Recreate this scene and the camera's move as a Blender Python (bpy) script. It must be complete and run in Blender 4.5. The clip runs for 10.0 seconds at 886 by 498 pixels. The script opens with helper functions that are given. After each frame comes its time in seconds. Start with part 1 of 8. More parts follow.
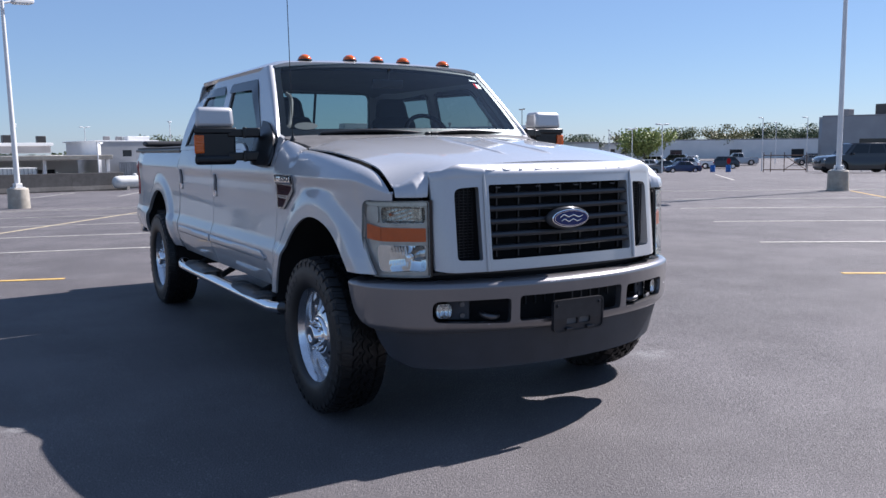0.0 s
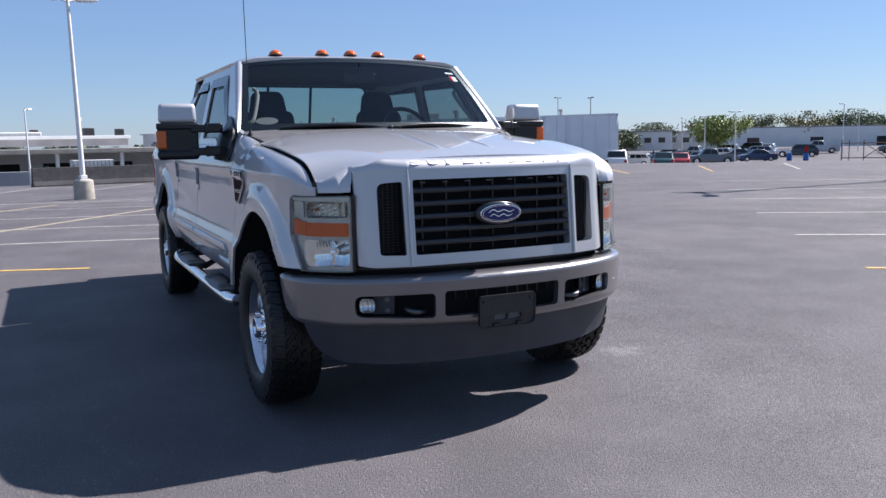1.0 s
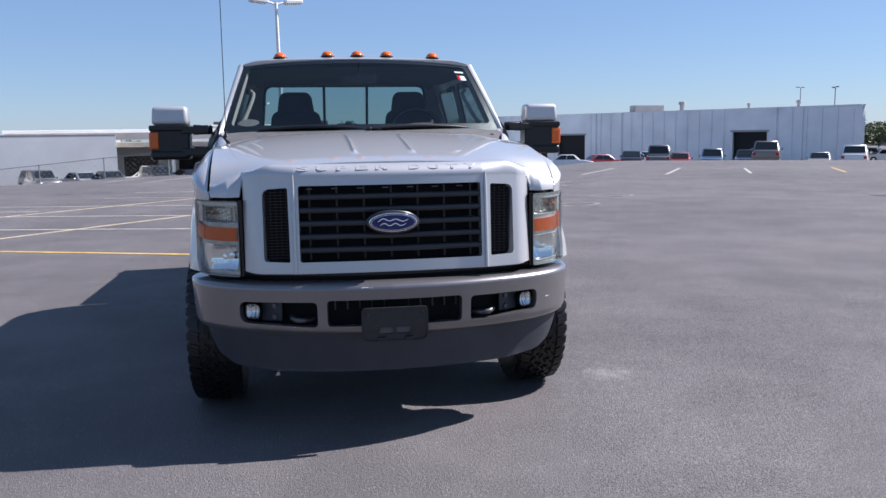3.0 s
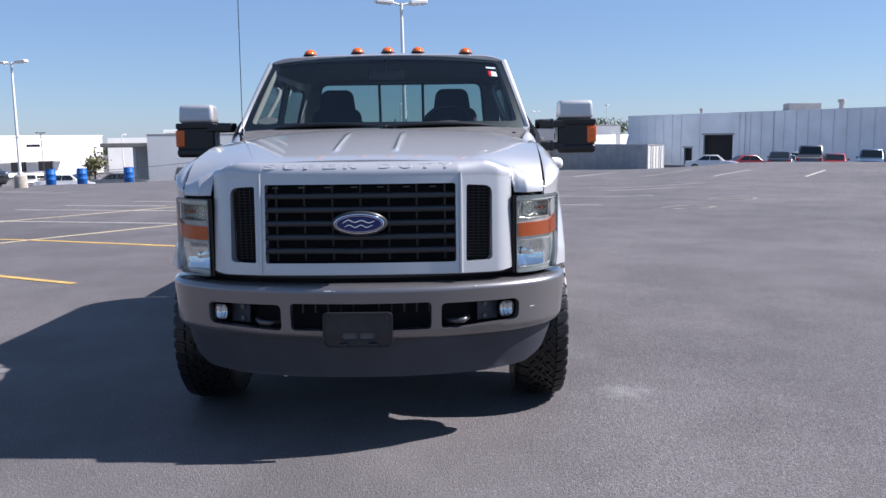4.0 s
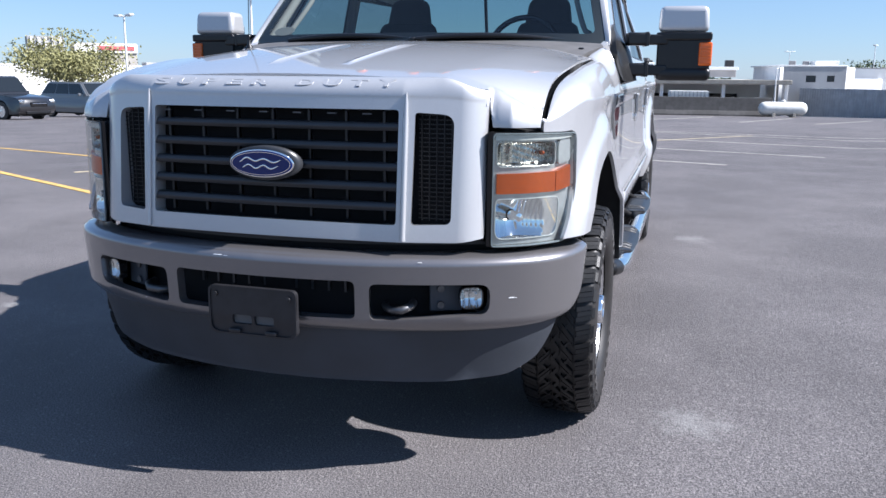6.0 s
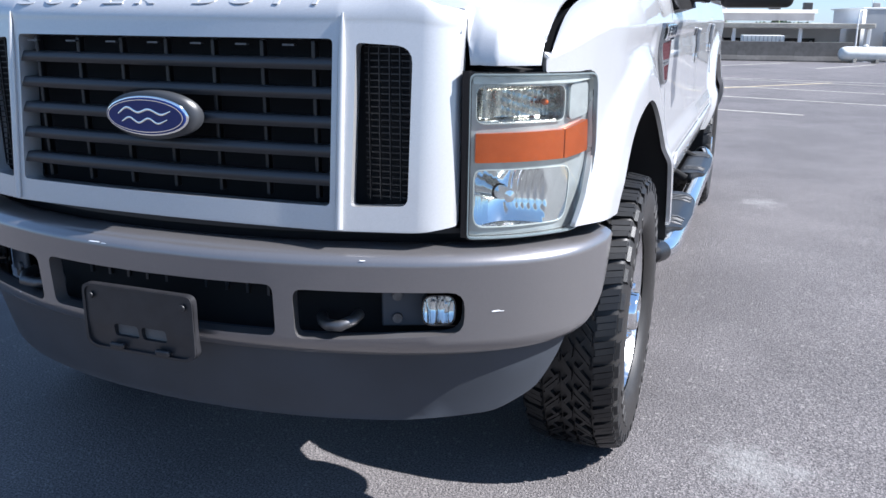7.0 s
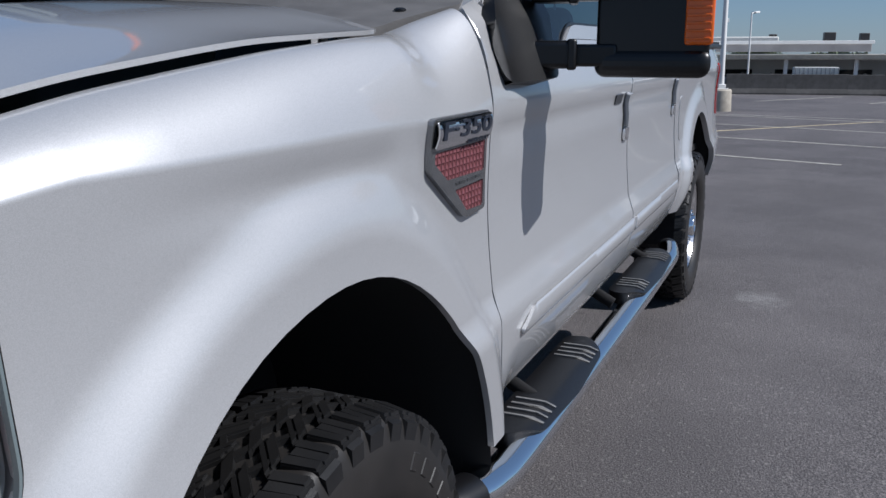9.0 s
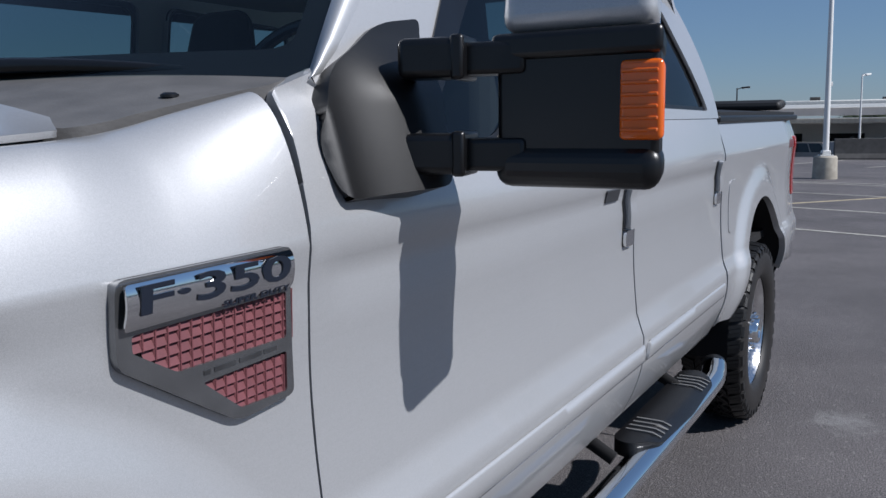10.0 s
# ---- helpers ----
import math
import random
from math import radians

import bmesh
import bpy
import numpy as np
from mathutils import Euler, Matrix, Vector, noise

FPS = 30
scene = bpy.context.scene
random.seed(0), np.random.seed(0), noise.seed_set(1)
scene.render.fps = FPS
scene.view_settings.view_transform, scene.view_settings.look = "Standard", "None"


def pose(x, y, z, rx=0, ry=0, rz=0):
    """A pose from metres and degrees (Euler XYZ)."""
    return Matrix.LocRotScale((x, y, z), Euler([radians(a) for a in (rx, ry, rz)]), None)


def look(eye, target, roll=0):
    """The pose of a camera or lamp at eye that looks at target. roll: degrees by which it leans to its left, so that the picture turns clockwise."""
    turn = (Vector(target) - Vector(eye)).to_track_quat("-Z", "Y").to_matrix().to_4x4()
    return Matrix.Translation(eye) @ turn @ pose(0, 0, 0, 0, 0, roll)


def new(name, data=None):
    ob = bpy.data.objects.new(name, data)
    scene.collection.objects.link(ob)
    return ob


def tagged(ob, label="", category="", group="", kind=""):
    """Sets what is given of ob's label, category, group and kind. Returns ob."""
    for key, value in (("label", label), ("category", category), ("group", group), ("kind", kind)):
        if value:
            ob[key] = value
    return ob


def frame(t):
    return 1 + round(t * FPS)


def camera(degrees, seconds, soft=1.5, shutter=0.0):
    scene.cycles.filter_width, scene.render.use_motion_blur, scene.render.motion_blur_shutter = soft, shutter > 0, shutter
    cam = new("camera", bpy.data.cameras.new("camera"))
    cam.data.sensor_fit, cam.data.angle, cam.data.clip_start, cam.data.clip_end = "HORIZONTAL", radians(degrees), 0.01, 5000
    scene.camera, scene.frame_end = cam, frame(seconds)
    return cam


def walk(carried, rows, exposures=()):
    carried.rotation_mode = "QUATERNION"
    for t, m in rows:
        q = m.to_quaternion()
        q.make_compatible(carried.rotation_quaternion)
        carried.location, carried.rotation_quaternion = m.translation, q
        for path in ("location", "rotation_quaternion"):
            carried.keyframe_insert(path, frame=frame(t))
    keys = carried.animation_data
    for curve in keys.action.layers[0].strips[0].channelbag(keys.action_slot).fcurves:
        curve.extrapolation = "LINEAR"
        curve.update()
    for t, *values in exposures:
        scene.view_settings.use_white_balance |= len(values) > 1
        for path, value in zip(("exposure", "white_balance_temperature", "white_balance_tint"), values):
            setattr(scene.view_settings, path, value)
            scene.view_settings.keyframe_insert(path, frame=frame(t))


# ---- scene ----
cam = camera(56.0, 10.0)
PATH = [
    (0, (-2.72, -4.307, 1.464), (-1.72, -2.591, 1.224), -0.6),
    (0.5, (-2.422, -4.431, 1.471), (-1.492, -2.678, 1.218), -0.9),
    (1, (-2.071, -4.645, 1.48), (-1.226, -2.851, 1.218), -1.0),
    (1.5, (-1.69, -4.725, 1.473), (-0.945, -2.888, 1.205), -1.0),
    (2, (-1.283, -4.844, 1.486), (-0.659, -2.963, 1.217), -1.0),
    (2.5, (-0.86, -4.977, 1.519), (-0.377, -3.055, 1.246), -1.0),
    (3.8, (0.248, -4.864, 1.524), (0.307, -2.883, 1.254), -0.6),
    (4, (0.409, -4.807, 1.505), (0.399, -2.825, 1.235), -0.7),
    (4.5, (0.759, -4.547, 1.504), (0.587, -2.575, 1.217), -0.5),
    (5, (1.063, -4.25, 1.491), (0.752, -2.3, 1.172), -0.1),
    (5.5, (1.266, -3.859, 1.432), (0.825, -1.943, 1.07), 0.1),
    (5.7, (1.312, -3.678, 1.419), (0.825, -1.775, 1.039), 0.3),
    (6.8, (1.366, -2.751, 1.329), (0.713, -0.929, 0.822), 0.5),
    (7, (1.342, -2.552, 1.326), (0.67, -0.745, 0.794), 0.4),
    (7.2, (1.335, -2.376, 1.335), (0.647, -0.580, 0.786), 0.3),
    (7.5, (1.366, -2.179, 1.327), (0.663, -0.392, 0.768), 0.2),
    (8, (1.519, -1.797, 1.368), (0.794, -0.017, 0.816), -0.1),
    (8.5, (1.586, -1.397, 1.397), (0.847, 0.386, 0.873), 0.3),
    (8.8, (1.645, -1.169, 1.440), (0.867, 0.605, 0.941), 0.3),
    (9, (1.657, -1.026, 1.434), (0.865, 0.752, 0.974), -0.1),
    (9.5, (1.75, -0.637, 1.478), (0.861, 1.113, 1.093), -0.4),
    (10, (1.771, -0.235, 1.479), (0.755, 1.461, 1.175), -0.9),
]
# -- settings --
SKY_STRENGTH, SUN_STRENGTH = 0.050, 5.0
EXPOSURES = ((0.0, 0.96, 6030, 18), (2.5, 1.00, 6030, 18), (4.5, 1.02, 5980, 17), (5.5, 1.12, 5900, 15), (7.0, 1.58, 5850, 12), (7.5, 1.62, 5850, 11), (8.0, 1.10, 5900, 11), (8.5, 0.40, 5900, 11), (9.0, 0.19, 5880, 12), (10.0, 0.12, 5850, 12))
# -- end settings --
walk(cam, [(t, look(eye, target, roll)) for t, eye, target, roll in PATH], EXPOSURES)

# ---- light ----
SUN_TO = Vector((1.02, 0.10, 1.0)).normalized()
world = bpy.data.worlds.new("sky")
scene.world = world
world.use_nodes = True
_wn = world.node_tree.nodes
_sky = _wn.new("ShaderNodeTexSky")
_sky.sky_type = "NISHITA"
_sky.sun_disc = False
_sky.sun_elevation = math.asin(SUN_TO.z)
_sky.sun_rotation = math.atan2(SUN_TO.x, SUN_TO.y)
_sky.air_density, _sky.dust_density, _sky.ozone_density = 0.92, 0.15, 3.2
_wn["Background"].inputs["Strength"].default_value = SKY_STRENGTH
_haze = _wn.new("ShaderNodeMix")
_haze.data_type, _haze.blend_type = "RGBA", "MULTIPLY"
_haze.inputs["Factor"].default_value = 1.0
_haze.inputs["B"].default_value = (0.88, 0.98, 1.04, 1)
world.node_tree.links.new(_sky.outputs["Color"], _haze.inputs["A"])
_veil = _wn.new("ShaderNodeMix")
_veil.data_type = "RGBA"
_veil.inputs["Factor"].default_value = 0.36
_veil.inputs["B"].default_value = (3.5, 5.25, 8.0, 1)
world.node_tree.links.new(_haze.outputs["Result"], _veil.inputs["A"])
world.node_tree.links.new(_veil.outputs["Result"], _wn["Background"].inputs["Color"])
_sun = bpy.data.lights.new("sun", "SUN")
_sun.energy, _sun.angle, _sun.color = SUN_STRENGTH, radians(0.53), (1.0, 0.945, 0.865)
sun_lamp = new("sun", _sun)
sun_lamp.matrix_world = look((0, 0, 0), -SUN_TO)
sun_lamp.location = SUN_TO * 60


# ---- materials ----
def material(name, colour, rough=0.5, metal=0.0, vary=0.0, scale=8.0, bump=0.0, bump_scale=200.0, coat=0.0,
             stain=0.0, stain_scale=1.2, stain_colour=None, random=0.0, spec=0.5, emit=0.0, rough_vary=0.0):
    """A surface with grain, larger stains and fine relief, in object space."""
    m = bpy.data.materials.new(name)
    m.use_nodes = True
    nt = m.node_tree
    n, link = nt.nodes, nt.links.new
    b = n["Principled BSDF"]
    b.inputs["Base Color"].default_value = (*colour, 1)
    b.inputs["Roughness"].default_value = rough
    b.inputs["Metallic"].default_value = metal
    b.inputs["Specular IOR Level"].default_value = spec
    if coat:
        b.inputs["Coat Weight"].default_value = coat
        b.inputs["Coat Roughness"].default_value = 0.04
    if emit:
        b.inputs["Emission Color"].default_value = (*colour, 1)
        b.inputs["Emission Strength"].default_value = emit
    co = n.new("ShaderNodeTexCoord")
    out = None

    def layer(prev, factor, other):
        mix = n.new("ShaderNodeMix")
        mix.data_type = "RGBA"
        link(factor, mix.inputs["Factor"])
        if prev is None:
            mix.inputs["A"].default_value = (*colour, 1)
        else:
            link(prev, mix.inputs["A"])
        mix.inputs["B"].default_value = (*other, 1)
        return mix.outputs["Result"]

    def noise_at(s, lo, hi, detail=4.0):
        t = n.new("ShaderNodeTexNoise")
        t.inputs["Scale"].default_value = s
        t.inputs["Detail"].default_value = detail
        link(co.outputs["Object"], t.inputs["Vector"])
        r = n.new("ShaderNodeMapRange")
        r.inputs["From Min"].default_value, r.inputs["From Max"].default_value = 0.35, 0.65
        r.inputs["To Min"].default_value, r.inputs["To Max"].default_value = lo, hi
        link(t.outputs["Fac"], r.inputs["Value"])
        return r.outputs["Result"]

    if vary:
        out = layer(out, noise_at(scale, 0, 1), tuple(c * (1 - vary) for c in colour))
    if stain:
        out = layer(out, noise_at(stain_scale, 0, stain), stain_colour or tuple(c * 0.5 for c in colour))
    if random:
        info = n.new("ShaderNodeObjectInfo")
        hsv = n.new("ShaderNodeHueSaturation")
        r = n.new("ShaderNodeMapRange")
        r.inputs["To Min"].default_value, r.inputs["To Max"].default_value = 1 - random, 1 + random
        link(info.outputs["Random"], r.inputs["Value"])
        link(r.outputs["Result"], hsv.inputs["Value"])
        if out is None:
            hsv.inputs["Color"].default_value = (*colour, 1)
        else:
            link(out, hsv.inputs["Color"])
        out = hsv.outputs["Color"]
    if out is not None:
        link(out, b.inputs["Base Color"])
    if rough_vary:
        link(noise_at(scale * 2, max(rough - rough_vary, 0.02), min(rough + rough_vary, 1)), b.inputs["Roughness"])
    if bump:
        t = n.new("ShaderNodeTexNoise")
        t.inputs["Scale"].default_value = bump_scale
        t.inputs["Detail"].default_value = 3
        link(co.outputs["Object"], t.inputs["Vector"])
        bp = n.new("ShaderNodeBump")
        bp.inputs["Strength"].default_value = bump
        bp.inputs["Distance"].default_value = 0.004
        link(t.outputs["Fac"], bp.inputs["Height"])
        link(bp.outputs["Normal"], b.inputs["Normal"])
    return m


def glass(name, tint, rough=0.0):
    """A thin pane: tinted see-through, with a mirror gloss that grows at grazing angles."""
    m = bpy.data.materials.new(name)
    m.use_nodes = True
    nt = m.node_tree
    n, link = nt.nodes, nt.links.new
    n.remove(n["Principled BSDF"])
    tr, gl, mix, fr = n.new("ShaderNodeBsdfTransparent"), n.new("ShaderNodeBsdfGlossy"), n.new("ShaderNodeMixShader"), n.new("ShaderNodeLayerWeight")
    power, scale = n.new("ShaderNodeMath"), n.new("ShaderNodeMath")
    power.operation, scale.operation = "POWER", "MULTIPLY_ADD"
    power.inputs[1].default_value = 5.0
    scale.inputs[1].default_value, scale.inputs[2].default_value = 0.90, 0.06
    tr.inputs["Color"].default_value = (*tint, 1)
    gl.inputs["Roughness"].default_value = rough
    fr.inputs["Blend"].default_value = 0.5
    link(fr.outputs["Facing"], power.inputs[0])
    link(power.outputs[0], scale.inputs[0])
    link(scale.outputs[0], mix.inputs["Fac"])
    link(tr.outputs["BSDF"], mix.inputs[1])
    link(gl.outputs["BSDF"], mix.inputs[2])
    link(mix.outputs["Shader"], n["Material Output"].inputs["Surface"])
    return m


def car_paint(name, colour, metal=0.55, rough=0.36, flake=0.5):
    """Metallic paint under clear coat, with fine flakes and a little dust."""
    m = material(name, colour, rough, metal, coat=1.0)
    nt = m.node_tree
    n, link = nt.nodes, nt.links.new
    b = n["Principled BSDF"]
    co = n["Texture Coordinate"]
    v = n.new("ShaderNodeTexVoronoi")
    v.inputs["Scale"].default_value = 1400
    link(co.outputs["Object"], v.inputs["Vector"])
    hsv = n.new("ShaderNodeHueSaturation")
    hsv.inputs["Color"].default_value = (*colour, 1)
    r = n.new("ShaderNodeMapRange")
    r.inputs["To Min"].default_value, r.inputs["To Max"].default_value = 1 - flake * 0.2, 1 + flake * 0.2
    sep = n.new("ShaderNodeSeparateColor")
    link(v.outputs["Color"], sep.inputs["Color"])
    link(sep.outputs["Red"], r.inputs["Value"])
    link(r.outputs["Result"], hsv.inputs["Value"])
    link(hsv.outputs["Color"], b.inputs["Base Color"])
    t = n.new("ShaderNodeTexNoise")
    t.inputs["Scale"].default_value, t.inputs["Detail"].default_value = 5, 6
    link(co.outputs["Object"], t.inputs["Vector"])
    r2 = n.new("ShaderNodeMapRange")
    r2.inputs["To Min"].default_value, r2.inputs["To Max"].default_value = 0.02, 0.06
    link(t.outputs["Fac"], r2.inputs["Value"])
    link(r2.outputs["Result"], b.inputs["Coat Roughness"])
    return m


def asphalt_material():
    m = bpy.data.materials.new("asphalt")
    m.use_nodes = True
    nt = m.node_tree
    n, link = nt.nodes, nt.links.new
    b = n["Principled BSDF"]
    co = n.new("ShaderNodeTexCoord")

    def tex(scale, detail, rough=0.55):
        t = n.new("ShaderNodeTexNoise")
        t.inputs["Scale"].default_value, t.inputs["Detail"].default_value, t.inputs["Roughness"].default_value = scale, detail, rough
        link(co.outputs["Object"], t.inputs["Vector"])
        return t.outputs["Fac"]

    def ramp(src, stops):
        r = n.new("ShaderNodeValToRGB")
        e = r.color_ramp.elements
        e[0].position, e[0].color = stops[0][0], (*stops[0][1], 1)
        e[1].position, e[1].color = stops[-1][0], (*stops[-1][1], 1)
        for p, c in stops[1:-1]:
            x = e.new(p)
            x.color = (*c, 1)
        link(src, r.inputs["Fac"])
        return r.outputs["Color"]

    def mix(kind, fac, a, c):
        x = n.new("ShaderNodeMix")
        x.data_type, x.blend_type = "RGBA", kind
        if isinstance(fac, float):
            x.inputs["Factor"].default_value = fac
        else:
            link(fac, x.inputs["Factor"])
        for key, val in (("A", a), ("B", c)):
            if isinstance(val, tuple):
                x.inputs[key].default_value = (*val, 1)
            else:
                link(val, x.inputs[key])
        return x.outputs["Result"]

    base = ramp(tex(0.16, 6), [(0.30, (0.098, 0.092, 0.095)), (0.52, (0.121, 0.113, 0.115)), (0.75, (0.146, 0.136, 0.136))])
    grain = ramp(tex(150, 3, 0.7), [(0.36, (0.42, 0.42, 0.42)), (0.5, (0.98, 0.98, 0.98)), (0.64, (1.75, 1.72, 1.68))])
    col = mix("MULTIPLY", 1.0, base, grain)
    v = n.new("ShaderNodeTexVoronoi")
    v.inputs["Scale"].default_value = 48
    link(co.outputs["Object"], v.inputs["Vector"])
    sep = n.new("ShaderNodeSeparateColor")
    link(v.outputs["Color"], sep.inputs["Color"])
    pick = n.new("ShaderNodeMath")
    pick.operation = "GREATER_THAN"
    pick.inputs[1].default_value = 0.84
    link(sep.outputs["Red"], pick.inputs[0])
    near = n.new("ShaderNodeMath")
    near.operation = "LESS_THAN"
    near.inputs[1].default_value = 0.32
    link(v.outputs["Distance"], near.inputs[0])
    both = n.new("ShaderNodeMath")
    both.operation = "MULTIPLY"
    link(pick.outputs[0], both.inputs[0])
    link(near.outputs[0], both.inputs[1])
    half = n.new("ShaderNodeMath")
    half.operation = "MULTIPLY"
    half.inputs[1].default_value = 0.6
    link(both.outputs[0], half.inputs[0])
    col = mix("MIX", half.outputs[0], col, (0.23, 0.22, 0.21))
    streak = ramp(tex(0.9, 5, 0.6), [(0.40, (0.86, 0.86, 0.86)), (0.62, (1.10, 1.10, 1.10))])
    col = mix("MULTIPLY", 1.0, col, streak)
    for sx, sy, r, amount in ((1.44, -0.05, 0.25, 0.50), (1.44, 4.10, 0.26, 0.50), (-2.55, 0.55, 0.10, 0.5), (1.2, -2.9, 0.16, 0.25)):
        d = n.new("ShaderNodeVectorMath")
        d.operation = "DISTANCE"
        d.inputs[1].default_value = (sx, sy, 0)
        link(co.outputs["Object"], d.inputs[0])
        w = n.new("ShaderNodeMath")
        w.operation = "MULTIPLY_ADD"
        w.inputs[1].default_value, w.inputs[2].default_value = -2.6 * r, 1.3 * r
        link(tex(13.0, 6, 0.7), w.inputs[0])
        s = n.new("ShaderNodeMath")
        s.operation = "ADD"
        link(d.outputs["Value"], s.inputs[0])
        link(w.outputs[0], s.inputs[1])
        f = n.new("ShaderNodeMapRange")
        f.inputs["From Min"].default_value, f.inputs["From Max"].default_value = r * 0.72, r * 0.05
        f.inputs["To Min"].default_value, f.inputs["To Max"].default_value = 0.0, amount
        link(s.outputs[0], f.inputs["Value"])
        col = mix("MIX", f.outputs["Result"], col, (0.27, 0.27, 0.265))
    link(col, b.inputs["Base Color"])
    b.inputs["Roughness"].default_value = 0.68
    b.inputs["Specular IOR Level"].default_value = 0.19
    h = n.new("ShaderNodeMath")
    h.operation = "ADD"
    link(tex(190, 2), h.inputs[0])
    link(tex(60, 3), h.inputs[1])
    bp = n.new("ShaderNodeBump")
    bp.inputs["Strength"].default_value, bp.inputs["Distance"].default_value = 0.9, 0.008
    link(h.outputs[0], bp.inputs["Height"])
    link(bp.outputs["Normal"], b.inputs["Normal"])
    return m


